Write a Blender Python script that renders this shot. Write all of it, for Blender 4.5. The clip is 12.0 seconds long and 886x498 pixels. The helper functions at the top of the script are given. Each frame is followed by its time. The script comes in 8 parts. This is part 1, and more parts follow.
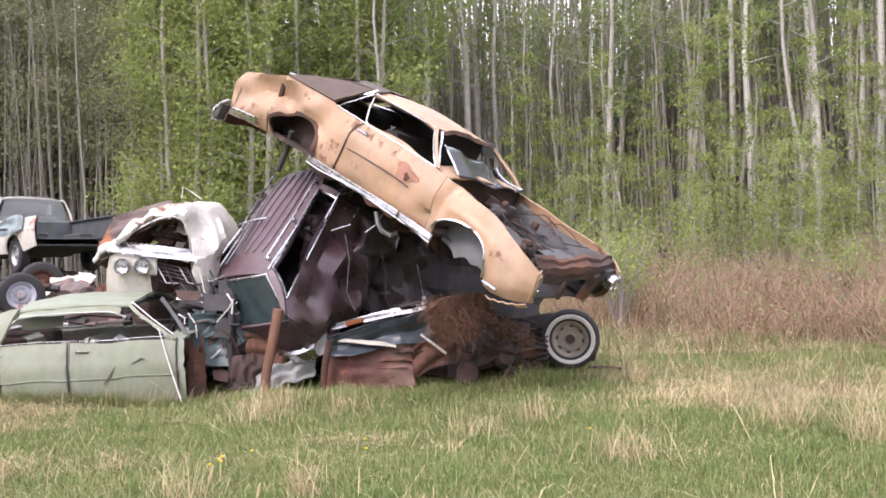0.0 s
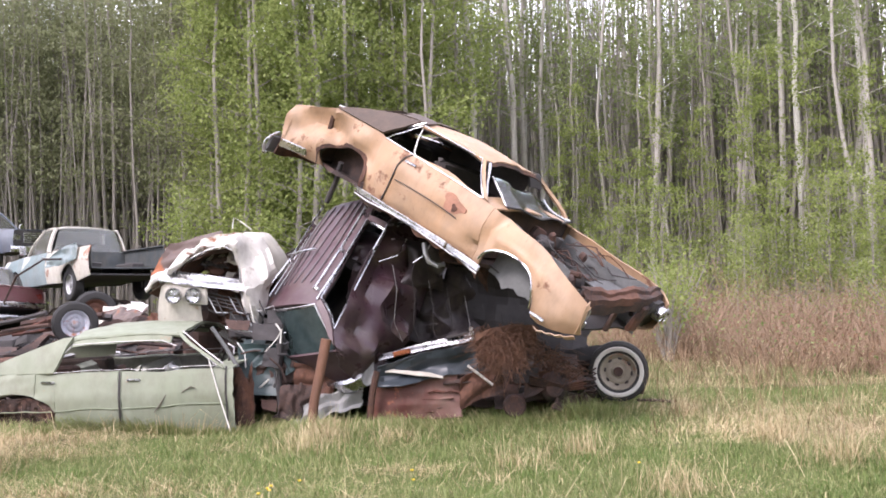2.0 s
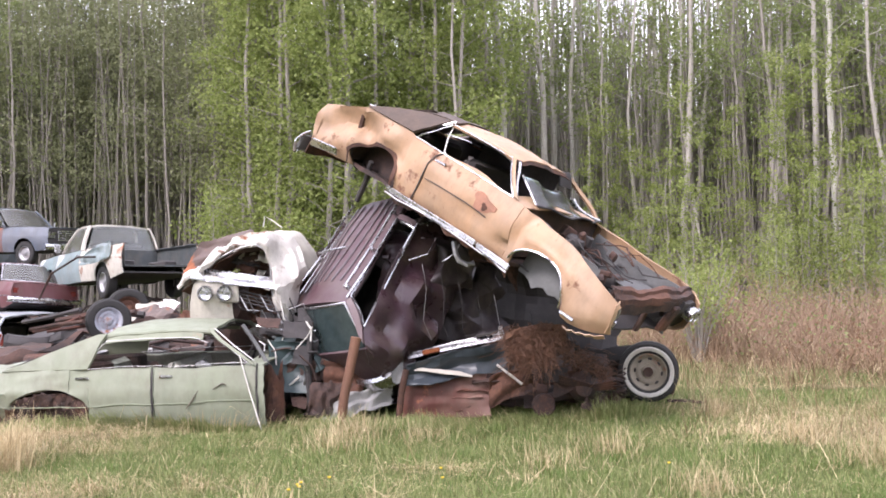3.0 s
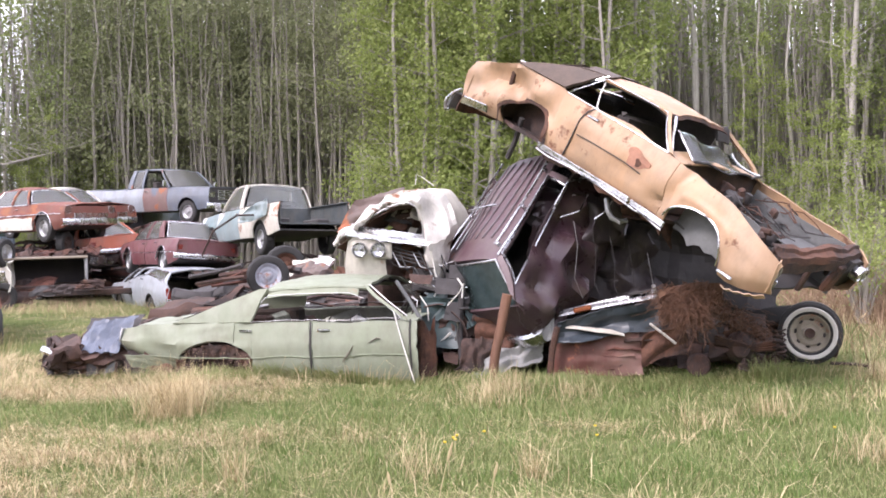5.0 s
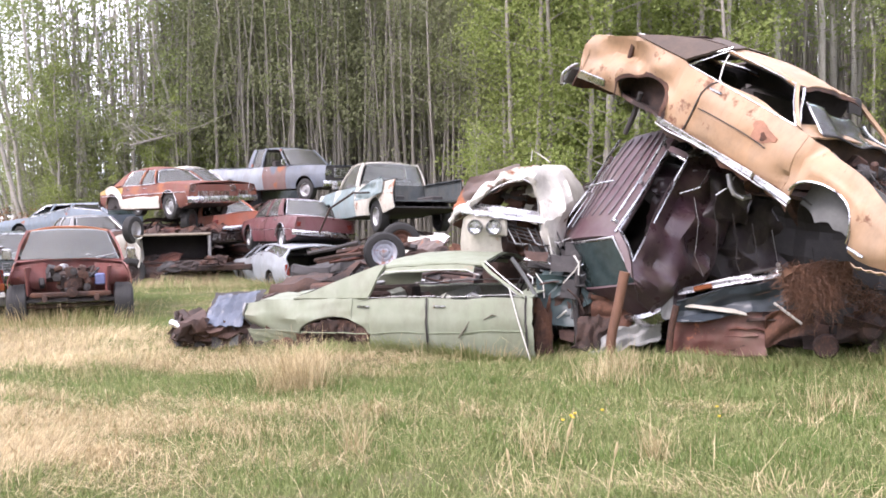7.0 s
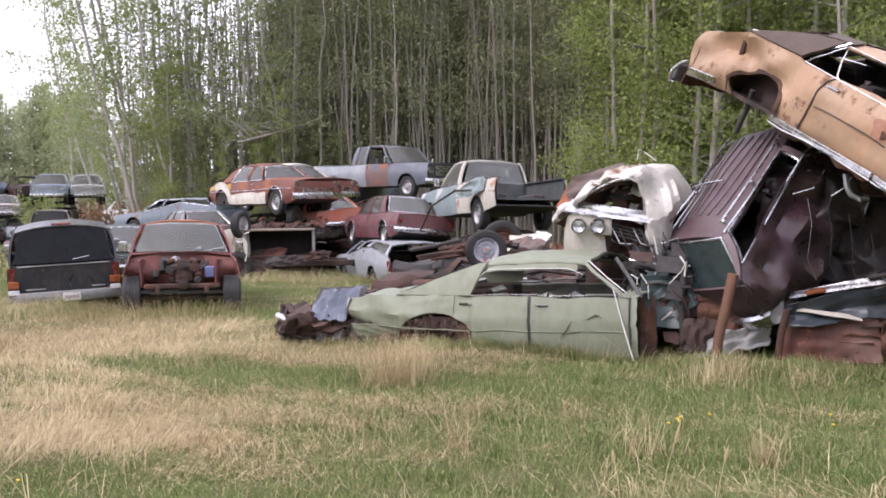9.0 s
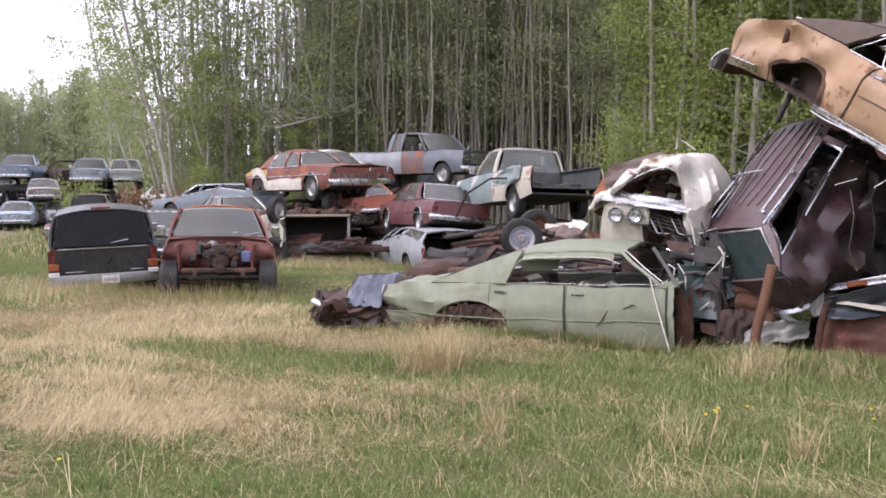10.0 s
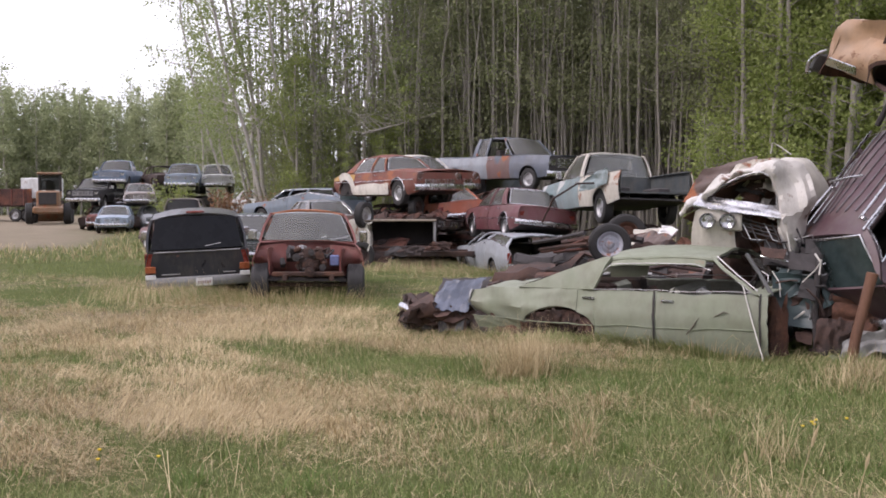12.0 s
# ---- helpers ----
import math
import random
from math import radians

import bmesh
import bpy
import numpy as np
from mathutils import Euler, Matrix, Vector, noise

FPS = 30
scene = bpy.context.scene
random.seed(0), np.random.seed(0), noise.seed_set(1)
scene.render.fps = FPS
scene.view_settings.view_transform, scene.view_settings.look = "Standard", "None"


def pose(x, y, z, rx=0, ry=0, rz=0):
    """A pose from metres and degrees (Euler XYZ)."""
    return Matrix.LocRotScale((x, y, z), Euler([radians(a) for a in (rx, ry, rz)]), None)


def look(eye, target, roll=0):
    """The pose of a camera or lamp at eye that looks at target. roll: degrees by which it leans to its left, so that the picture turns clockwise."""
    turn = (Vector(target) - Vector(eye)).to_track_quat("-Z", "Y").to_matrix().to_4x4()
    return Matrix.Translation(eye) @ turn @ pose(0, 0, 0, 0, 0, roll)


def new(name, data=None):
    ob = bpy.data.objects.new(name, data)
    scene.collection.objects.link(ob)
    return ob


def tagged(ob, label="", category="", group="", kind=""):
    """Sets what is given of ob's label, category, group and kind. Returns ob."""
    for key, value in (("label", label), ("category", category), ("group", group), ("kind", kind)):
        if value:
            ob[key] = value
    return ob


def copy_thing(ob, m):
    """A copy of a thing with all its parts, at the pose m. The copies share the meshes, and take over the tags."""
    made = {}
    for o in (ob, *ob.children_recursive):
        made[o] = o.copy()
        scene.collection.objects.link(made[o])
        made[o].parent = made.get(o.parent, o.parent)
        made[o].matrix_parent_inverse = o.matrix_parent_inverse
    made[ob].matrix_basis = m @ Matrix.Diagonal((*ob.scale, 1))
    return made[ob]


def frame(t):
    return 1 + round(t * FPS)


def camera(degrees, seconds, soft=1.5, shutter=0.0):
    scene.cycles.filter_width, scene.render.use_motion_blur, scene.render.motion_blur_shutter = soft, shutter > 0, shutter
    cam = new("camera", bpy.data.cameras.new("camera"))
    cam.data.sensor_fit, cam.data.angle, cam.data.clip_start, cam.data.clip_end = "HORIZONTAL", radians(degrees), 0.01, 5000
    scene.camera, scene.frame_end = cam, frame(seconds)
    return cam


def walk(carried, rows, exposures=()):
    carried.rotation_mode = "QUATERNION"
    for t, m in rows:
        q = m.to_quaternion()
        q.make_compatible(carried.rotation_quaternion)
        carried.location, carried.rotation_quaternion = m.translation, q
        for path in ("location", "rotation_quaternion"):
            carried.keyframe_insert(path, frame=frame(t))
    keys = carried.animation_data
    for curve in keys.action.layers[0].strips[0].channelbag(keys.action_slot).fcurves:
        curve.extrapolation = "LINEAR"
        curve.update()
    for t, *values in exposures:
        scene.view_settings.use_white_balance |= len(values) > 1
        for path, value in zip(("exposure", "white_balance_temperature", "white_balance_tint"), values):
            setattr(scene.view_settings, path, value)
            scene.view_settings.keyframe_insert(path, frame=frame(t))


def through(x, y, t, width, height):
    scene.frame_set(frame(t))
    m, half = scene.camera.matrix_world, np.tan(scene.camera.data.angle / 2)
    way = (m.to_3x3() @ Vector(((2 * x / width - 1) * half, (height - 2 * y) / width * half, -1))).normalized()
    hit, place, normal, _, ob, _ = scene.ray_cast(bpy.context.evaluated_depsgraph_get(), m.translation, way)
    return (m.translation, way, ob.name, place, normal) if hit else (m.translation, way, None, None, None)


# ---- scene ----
cam = camera(48.5, 12.0, soft=1.75)
# seconds, eye x y z, heading, pitch, lean
ROWS = [
    (0.0, 0.000, 0.000, 1.900, -0.000, -1.000, 1.550),
    (0.5, -0.000, -0.001, 1.908, 0.229, -0.830, 1.514),
    (1.0, -0.011, -0.009, 1.917, 1.392, -0.037, 1.540),
    (1.5, -0.014, -0.012, 1.909, 2.329, 0.526, 1.573),
    (2.0, -0.019, -0.021, 1.904, 2.616, 0.855, 1.341),
    (2.5, -0.011, -0.028, 1.895, 3.003, 0.984, 1.223),
    (4.5, -0.103, -0.054, 1.890, 11.015, -0.600, 0.946),
    (5.0, -0.111, -0.048, 1.885, 12.721, -1.398, 1.120),
    (5.5, -0.112, -0.037, 1.889, 14.017, -2.195, 1.302),
    (6.0, -0.126, -0.033, 1.889, 15.343, -2.587, 1.163),
    (6.5, -0.144, -0.035, 1.887, 17.220, -2.603, 1.281),
    (7.0, -0.162, -0.038, 1.879, 19.259, -2.578, 1.248),
    (9.0, -0.213, -0.057, 1.874, 25.001, -2.582, 0.638),
    (9.5, -0.228, -0.052, 1.872, 26.207, -3.078, 0.394),
    (10.0, -0.243, -0.058, 1.869, 26.964, -3.282, 0.067),
    (10.5, -0.251, -0.069, 1.874, 27.758, -3.282, -0.184),
    (11.0, -0.266, -0.076, 1.873, 28.635, -3.248, -0.328),
    (11.5, -0.275, -0.088, 1.879, 30.657, -3.086, -0.002),
    (12.0, -0.275, -0.094, 1.872, 31.861, -2.998, -0.006),
]
walk(cam, [(t, pose(x, y, z, 90 + pitch, 0, yaw) @ pose(0, 0, 0, 0, 0, -lean)) for t, x, y, z, yaw, pitch, lean in ROWS],
     [(0.0, 1.47, 6250, 26), (2.5, 1.49, 6250, 26), (4.5, 1.54, 6250, 26), (7.0, 1.64, 6250, 26), (8.0, 1.33, 6250, 26), (9.5, 0.91, 6250, 26), (11.0, 0.95, 6250, 26), (12.0, 0.56, 6400, 26)])

# ---- light: bright overcast sky with a veiled sun ----
world = bpy.data.worlds.new("sky")
scene.world = world
world.use_nodes = True
wn, wl = world.node_tree.nodes, world.node_tree.links
SUN_EL, SUN_AZ = 48.0, 215.0
sky = wn.new("ShaderNodeTexSky")
sky.sky_type, sky.sun_disc = "NISHITA", False
sky.sun_elevation, sky.sun_rotation = radians(SUN_EL), radians(SUN_AZ)
sky.dust_density, sky.air_density = 4.0, 1.0
wcoord, wmap, wnoise = wn.new("ShaderNodeTexCoord"), wn.new("ShaderNodeMapping"), wn.new("ShaderNodeTexNoise")
wmap.inputs["Scale"].default_value = (1, 1, 3)
wnoise.inputs["Scale"].default_value, wnoise.inputs["Detail"].default_value = 1.6, 5
wramp = wn.new("ShaderNodeValToRGB")
wramp.color_ramp.elements[0].position, wramp.color_ramp.elements[1].position = 0.35, 0.7
wramp.color_ramp.elements[0].color = (0.76, 0.83, 0.92, 1)
wramp.color_ramp.elements[1].color = (1, 1, 1, 1)
cloud = wn.new("ShaderNodeBackground")
cloud.inputs["Strength"].default_value = 1.25
clear = wn.new("ShaderNodeBackground")
clear.inputs["Strength"].default_value = 0.09
wmix = wn.new("ShaderNodeMixShader")
wmix.inputs[0].default_value = 0.82
wl.new(wcoord.outputs["Generated"], wmap.inputs["Vector"])
wl.new(wmap.outputs["Vector"], wnoise.inputs["Vector"])
wl.new(wnoise.outputs["Fac"], wramp.inputs["Fac"])
wl.new(wramp.outputs["Color"], cloud.inputs["Color"])
wl.new(sky.outputs["Color"], clear.inputs["Color"])
wl.new(clear.outputs["Background"], wmix.inputs[1])
wl.new(cloud.outputs["Background"], wmix.inputs[2])
wl.new(wmix.outputs["Shader"], wn["World Output"].inputs["Surface"])
sun = new("sun", bpy.data.lights.new("sun", "SUN"))
sun.data.energy, sun.data.angle, sun.data.color = 1.3, radians(14), (1.0, 0.95, 0.88)
sun.matrix_world = look((0, 0, 0), (-math.sin(radians(SUN_AZ)) * math.cos(radians(SUN_EL)), -math.cos(radians(SUN_AZ)) * math.cos(radians(SUN_EL)), -math.sin(radians(SUN_EL))))

# ---- materials ----
def material(name):
    m = bpy.data.materials.new(name)
    m.use_nodes = True
    return m, m.node_tree.nodes, m.node_tree.links, m.node_tree.nodes["Principled BSDF"]


def noise_node(n, l, scale, detail=6.0, rough=0.6, stretch=None, coord="Object", seed=0.0):
    tc, mp, nz = n.new("ShaderNodeTexCoord"), n.new("ShaderNodeMapping"), n.new("ShaderNodeTexNoise")
    mp.inputs["Location"].default_value = (seed, seed * 1.7, seed * 0.6)
    if stretch:
        mp.inputs["Scale"].default_value = stretch
    nz.inputs["Scale"].default_value, nz.inputs["Detail"].default_value, nz.inputs["Roughness"].default_value = scale, detail, rough
    l.new(tc.outputs[coord], mp.inputs["Vector"])
    l.new(mp.outputs["Vector"], nz.inputs["Vector"])
    return nz.outputs["Fac"]


def ramp(n, l, fac, *stops):
    r = n.new("ShaderNodeValToRGB")
    while len(r.color_ramp.elements) < len(stops):
        r.color_ramp.elements.new(0.5)
    for e, (p, c) in zip(r.color_ramp.elements, stops):
        e.position = p
        e.color = (c, c, c, 1) if isinstance(c, (int, float)) else (*c, 1)
    l.new(fac, r.inputs["Fac"])
    return r.outputs["Color"]


def mix(n, l, fac, a, b, blend="MIX"):
    x = n.new("ShaderNodeMix")
    x.data_type, x.blend_type = "RGBA", blend
    for sock, v in ((x.inputs[0], fac), (x.inputs[6], a), (x.inputs[7], b)):
        if isinstance(v, (int, float)):
            sock.default_value = v if sock.type == "VALUE" else (v, v, v, 1)
        elif isinstance(v, tuple):
            sock.default_value = (*v, 1)
        else:
            l.new(v, sock)
    return x.outputs[2]


def bump(n, l, bsdf, fac, strength, distance=0.01):
    b = n.new("ShaderNodeBump")
    b.inputs["Strength"].default_value, b.inputs["Distance"].default_value = strength, distance
    l.new(fac, b.inputs["Height"])
    l.new(b.outputs["Normal"], bsdf.inputs["Normal"])


def paint(name, col, rust=0.4, chalk=0.3, rough=0.4, seed=0.0, rust_col=(0.16, 0.06, 0.03), under=None, coat=0.0):
    """Old car paint: sun-bleached patches, rust blooms, dirt film, faint dents."""
    m, n, l, b = material(name)
    pale = tuple(c + (0.62 - c) * 0.45 for c in col)
    deep = tuple(c * 0.78 for c in col)
    base = mix(n, l, ramp(n, l, noise_node(n, l, 1.1, 5, 0.6, seed=seed), (0.35, 0.0), (0.75, chalk)), col, pale)
    base = mix(n, l, ramp(n, l, noise_node(n, l, 5.0, 8, 0.7, (1, 1, 0.35), seed=seed + 3), (0.45, 0.0), (0.8, 0.6)), base, deep)
    if under:
        base = mix(n, l, ramp(n, l, noise_node(n, l, 0.9, 4, 0.5, seed=seed + 9), (0.54, 0.0), (0.58, 1.0)), base, under)
    rusty = mix(n, l, noise_node(n, l, 14, 8, 0.7, seed=seed + 5), rust_col, tuple(min(1, c * 2.6) for c in rust_col))
    mask = ramp(n, l, noise_node(n, l, 1.7, 10, 0.68, seed=seed + 7), (0.70 - 0.28 * rust, 0.0), (0.73 - 0.24 * rust, 1.0))
    specks = ramp(n, l, noise_node(n, l, 22, 6, 0.7, seed=seed + 11), (0.70 - 0.12 * rust, 0.0), (0.75 - 0.12 * rust, 0.85))
    colour = mix(n, l, mask, base, rusty)
    colour = mix(n, l, specks, colour, rusty)
    dirt = ramp(n, l, noise_node(n, l, 3.2, 9, 0.75, (1, 1, 0.5), seed=seed + 13), (0.46, 0.0), (0.72, 0.5))
    colour = mix(n, l, dirt, colour, (0.13, 0.11, 0.08))
    l.new(colour, b.inputs["Base Color"])
    l.new(mix(n, l, mask, ramp(n, l, noise_node(n, l, 6, 5, seed=seed + 2), (0.3, rough), (0.8, min(1, rough + 0.25))), 0.9), b.inputs["Roughness"])
    b.inputs["Coat Weight"].default_value = coat
    bump(n, l, b, noise_node(n, l, 5, 6, 0.55, seed=seed + 1), 0.35, 0.012)
    return m


def plain(name, col, rough=0.6, metal=0.0, var=0.35, scale=6.0, bumps=0.25, dist=0.006, spec=None, stretch=None):
    m, n, l, b = material(name)
    f = noise_node(n, l, scale, 8, 0.65, stretch)
    g = noise_node(n, l, scale * 6, 4, 0.6, stretch, seed=4)
    c = mix(n, l, ramp(n, l, f, (0.3, 0.0), (0.75, 1.0)), tuple(x * (1 - var) for x in col), tuple(min(1, x * (1 + var)) for x in col))
    c = mix(n, l, ramp(n, l, g, (0.35, 0.0), (0.8, 0.4)), c, tuple(x * 0.6 for x in col))
    l.new(c, b.inputs["Base Color"])
    b.inputs["Metallic"].default_value = metal
    l.new(ramp(n, l, f, (0.3, max(0.03, rough - 0.12)), (0.8, min(1, rough + 0.15))), b.inputs["Roughness"])
    if spec is not None:
        b.inputs["Specular IOR Level"].default_value = spec
    bump(n, l, b, g, bumps, dist)
    return m


def rusted(name, a=(0.075, 0.032, 0.02), c=(0.17, 0.075, 0.042), dark=(0.025, 0.017, 0.015), seed=0.0):
    m, n, l, b = material(name)
    col = mix(n, l, ramp(n, l, noise_node(n, l, 2.2, 9, 0.7, seed=seed), (0.32, 0.0), (0.72, 1.0)), a, c)
    col = mix(n, l, ramp(n, l, noise_node(n, l, 1.3, 6, 0.65, seed=seed + 5), (0.42, 0.0), (0.58, 0.9)), col, dark)
    col = mix(n, l, ramp(n, l, noise_node(n, l, 30, 4, 0.7, seed=seed + 8), (0.5, 0.0), (0.85, 0.5)), col, tuple(x * 1.6 for x in c))
    l.new(col, b.inputs["Base Color"])
    b.inputs["Roughness"].default_value = 0.88
    bump(n, l, b, noise_node(n, l, 26, 8, 0.7, seed=seed), 0.6, 0.008)
    return m


def glass(name, tint=(0.75, 0.82, 0.80), dirt=0.16, rough=0.05):
    """Old thin window glass: see-through, with its gloss and a film of dust."""
    m, n, l, b = material(name)
    n.remove(b)
    clear, shine, film = n.new("ShaderNodeBsdfTransparent"), n.new("ShaderNodeBsdfGlossy"), n.new("ShaderNodeBsdfDiffuse")
    clear.inputs["Color"].default_value = (*(c ** 0.5 for c in tint), 1)
    shine.inputs["Roughness"].default_value = rough
    film.inputs["Color"].default_value = (0.42, 0.42, 0.38, 1)
    fres, mx, gloss = n.new("ShaderNodeFresnel"), n.new("ShaderNodeMixShader"), n.new("ShaderNodeMixShader")
    fres.inputs["IOR"].default_value = 1.45
    l.new(ramp(n, l, noise_node(n, l, 2.4, 8, 0.7, (1, 1, 0.6)), (0.3, dirt * 0.35), (0.75, dirt)), mx.inputs[0])
    l.new(clear.outputs[0], mx.inputs[1])
    l.new(film.outputs[0], mx.inputs[2])
    l.new(fres.outputs[0], gloss.inputs[0])
    l.new(mx.outputs[0], gloss.inputs[1])
    l.new(shine.outputs[0], gloss.inputs[2])
    l.new(gloss.outputs[0], n["Material Output"].inputs["Surface"])
    return m


def leafy(name, a, c, rough=0.55, through=0.35):
    """Leaves or blades: colour varies from piece to piece, light shines through."""
    m, n, l, b = material(name)
    geo = n.new("ShaderNodeNewGeometry")
    col = mix(n, l, geo.outputs["Random Per Island"], a, c)
    big = noise_node(n, l, 0.35, 4, 0.6)
    col = mix(n, l, ramp(n, l, big, (0.4, 0.0), (0.7, 0.45)), col, tuple((x + y) * 0.36 for x, y in zip(a, c)))
    l.new(col, b.inputs["Base Color"])
    b.inputs["Roughness"].default_value = rough
    b.inputs["Specular IOR Level"].default_value = 0.2
    tr = n.new("ShaderNodeBsdfTranslucent")
    l.new(col, tr.inputs["Color"])
    mx = n.new("ShaderNodeMixShader")
    mx.inputs[0].default_value = through
    l.new(b.outputs[0], mx.inputs[1])
    l.new(tr.outputs[0], mx.inputs[2])
    l.new(mx.outputs[0], n["Material Output"].inputs["Surface"])
    return m


CHROME = plain("weathered_chrome", (0.60, 0.60, 0.61), 0.28, 1.0, 0.35, 7, 0.2, 0.003)
DULL_METAL = plain("dull_metal", (0.40, 0.40, 0.40), 0.5, 0.8, 0.35, 5)
RUBBER = plain("perished_rubber", (0.028, 0.027, 0.026), 0.8, 0, 0.4, 9, 0.3)
WHITEWALL = plain("whitewall", (0.62, 0.60, 0.55), 0.7, 0, 0.15, 9, 0.1)
# Flat black for dark parts, and for sheets that stand in for shade.
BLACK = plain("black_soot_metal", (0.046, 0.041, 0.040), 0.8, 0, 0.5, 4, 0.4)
CABIN = plain("dark_upholstery", (0.06, 0.052, 0.048), 0.85, 0, 0.5, 5, 0.4)
CLOTH_TAN = plain("pale_upholstery", (0.30, 0.30, 0.25), 0.85, 0, 0.35, 5, 0.4)
RUST = rusted("rust_scale", (0.062, 0.028, 0.018), (0.15, 0.066, 0.038))
RUST_RED = rusted("rust_red", (0.06, 0.024, 0.018), (0.145, 0.055, 0.035), (0.03, 0.016, 0.014), 3)
RUST_DARK = rusted("rust_dark", (0.042, 0.026, 0.021), (0.095, 0.05, 0.036), (0.022, 0.018, 0.017), 6)
# Dust film is strong; it also stands in for pale haze on the windows.
GLASS = glass("dusty_glass", (0.84, 0.89, 0.87), 0.30)
GLASS_DARK = glass("tinted_glass", (0.05, 0.055, 0.055), 0.03)
GLASS_CRACKED = glass("crazed_glass", (0.62, 0.80, 0.75), 0.05, 0.06)
LENS = glass("lamp_lens", (0.95, 0.96, 0.96), 0.15, 0.08)
RED_LENS = plain("red_lens", (0.21, 0.032, 0.022), 0.3, 0, 0.3, 8, 0.2)
AMBER_LENS = plain("amber_lens", (0.30, 0.085, 0.03), 0.3, 0, 0.3, 8, 0.2)
PLATE_WHITE = plain("plate_white", (0.70, 0.70, 0.68), 0.5, 0, 0.1, 9, 0.1)
PLATE_INK = plain("plate_ink", (0.25, 0.12, 0.14), 0.5, 0, 0.1, 9, 0.1)


# ---- mesh helpers ----
class Shape:
    """Vertices and faces of one mesh, gathered piece by piece."""

    def __init__(self):
        self.v, self.f, self.count = [], [], 0

    def add(self, verts, faces):
        verts = np.asarray(verts, float).reshape(-1, 3)
        o = self.count
        self.v.append(verts)
        self.f += [tuple(int(i) + o for i in q) for q in faces]
        self.count += len(verts)
        return self

    def grid(self, p, wrap=False):
        p = np.asarray(p, float)
        n, m = p.shape[:2]
        faces = []
        for i in range(n - 1):
            for j in range(m if wrap else m - 1):
                k = (j + 1) % m
                faces.append((i * m + j, i * m + k, (i + 1) * m + k, (i + 1) * m + j))
        return self.add(p, faces)

    def slab(self, p, th):
        """A sheet of thickness th, set back from the grid p along its normals."""
        p = np.asarray(p, float)
        n, m = p.shape[:2]
        du, dv = np.gradient(p, axis=0), np.gradient(p, axis=1)
        nr = np.cross(du, dv)
        nr /= np.maximum(np.linalg.norm(nr, axis=2, keepdims=True), 1e-9)
        q = p - nr * th
        idx = lambda i, j, k: (i * m + j) + k * n * m
        faces = []
        for i in range(n - 1):
            for j in range(m - 1):
                faces.append((idx(i, j, 0), idx(i + 1, j, 0), idx(i + 1, j + 1, 0), idx(i, j + 1, 0)))
                faces.append((idx(i, j, 1), idx(i, j + 1, 1), idx(i + 1, j + 1, 1), idx(i + 1, j, 1)))
        for i in range(n - 1):
            for j in (0, m - 1):
                faces.append((idx(i, j, 0), idx(i, j, 1), idx(i + 1, j, 1), idx(i + 1, j, 0)))
        for j in range(m - 1):
            for i in (0, n - 1):
                faces.append((idx(i, j, 0), idx(i, j + 1, 0), idx(i, j + 1, 1), idx(i, j, 1)))
        return self.add(np.concatenate([p.reshape(-1, 3), q.reshape(-1, 3)]), faces)

    def tube(self, path, r, n=8, close=True):
        path = np.asarray(path, float)
        r = np.broadcast_to(np.asarray(r, float), (len(path),))
        tan = np.gradient(path, axis=0)
        tan /= np.maximum(np.linalg.norm(tan, axis=1, keepdims=True), 1e-9)
        ref = np.array([0, 0, 1.0]) if abs(tan[0][2]) < 0.9 else np.array([1.0, 0, 0])
        rings = []
        for p, t, k in zip(path, tan, r):
            a = np.cross(t, ref)
            a /= max(np.linalg.norm(a), 1e-9)
            b = np.cross(t, a)
            ang = np.linspace(0, 2 * np.pi, n, endpoint=False)
            rings.append(p + k * (np.cos(ang)[:, None] * a + np.sin(ang)[:, None] * b))
        o = self.count
        self.grid(np.array(rings), wrap=True)
        if close:
            self.f.append(tuple(range(o + n - 1, o - 1, -1)))
            self.f.append(tuple(o + (len(path) - 1) * n + i for i in range(n)))
        return self

    def box(self, c, s, r=0.02, turn=None):
        """A box with chamfered edges, centre c and sizes s."""
        h = np.array(s, float) / 2
        r = min(r, *(h * 0.9))
        rows = []
        for z, k in ((-h[2], r), (-h[2] + r, 0), (h[2] - r, 0), (h[2], r)):
            x, y, e = h[0] - k, h[1] - k, r
            rows.append([(x, y - e, z), (x - e, y, z), (-x + e, y, z), (-x, y - e, z), (-x, -y + e, z), (-x + e, -y, z), (x - e, -y, z), (x, -y + e, z)])
        p = np.array(rows)
        if turn is not None:
            p = p @ np.array(Euler([radians(a) for a in turn]).to_matrix()).T
        o = self.count
        self.grid(p + np.array(c), wrap=True)
        self.f.append(tuple(range(o + 7, o - 1, -1)))
        self.f.append(tuple(o + 24 + i for i in range(8)))
        return self

    def lathe(self, prof, n=24, at=(0, 0, 0), axis="y"):
        """prof: (radius, distance along the axis)."""
        ang = np.linspace(0, 2 * np.pi, n, endpoint=False)
        rings = []
        for r, d in prof:
            c, s = r * np.cos(ang), r * np.sin(ang)
            d = np.full(n, d)
            rings.append(np.stack({"y": (c, d, s), "x": (d, c, s), "z": (c, s, d)}[axis], 1))
        return self.grid(np.array(rings) + np.array(at), wrap=True)

    def build(self, name, warp=None, smooth=35):
        v = np.concatenate(self.v) if self.v else np.zeros((0, 3))
        if warp is not None:
            v = warp(v.copy())
        me = bpy.data.meshes.new(name)
        me.from_pydata(v.tolist(), [], self.f)
        if smooth:
            me.polygons.foreach_set("use_smooth", [True] * len(me.polygons))
            me.set_sharp_from_angle(angle=radians(smooth))
        me.update()
        return me


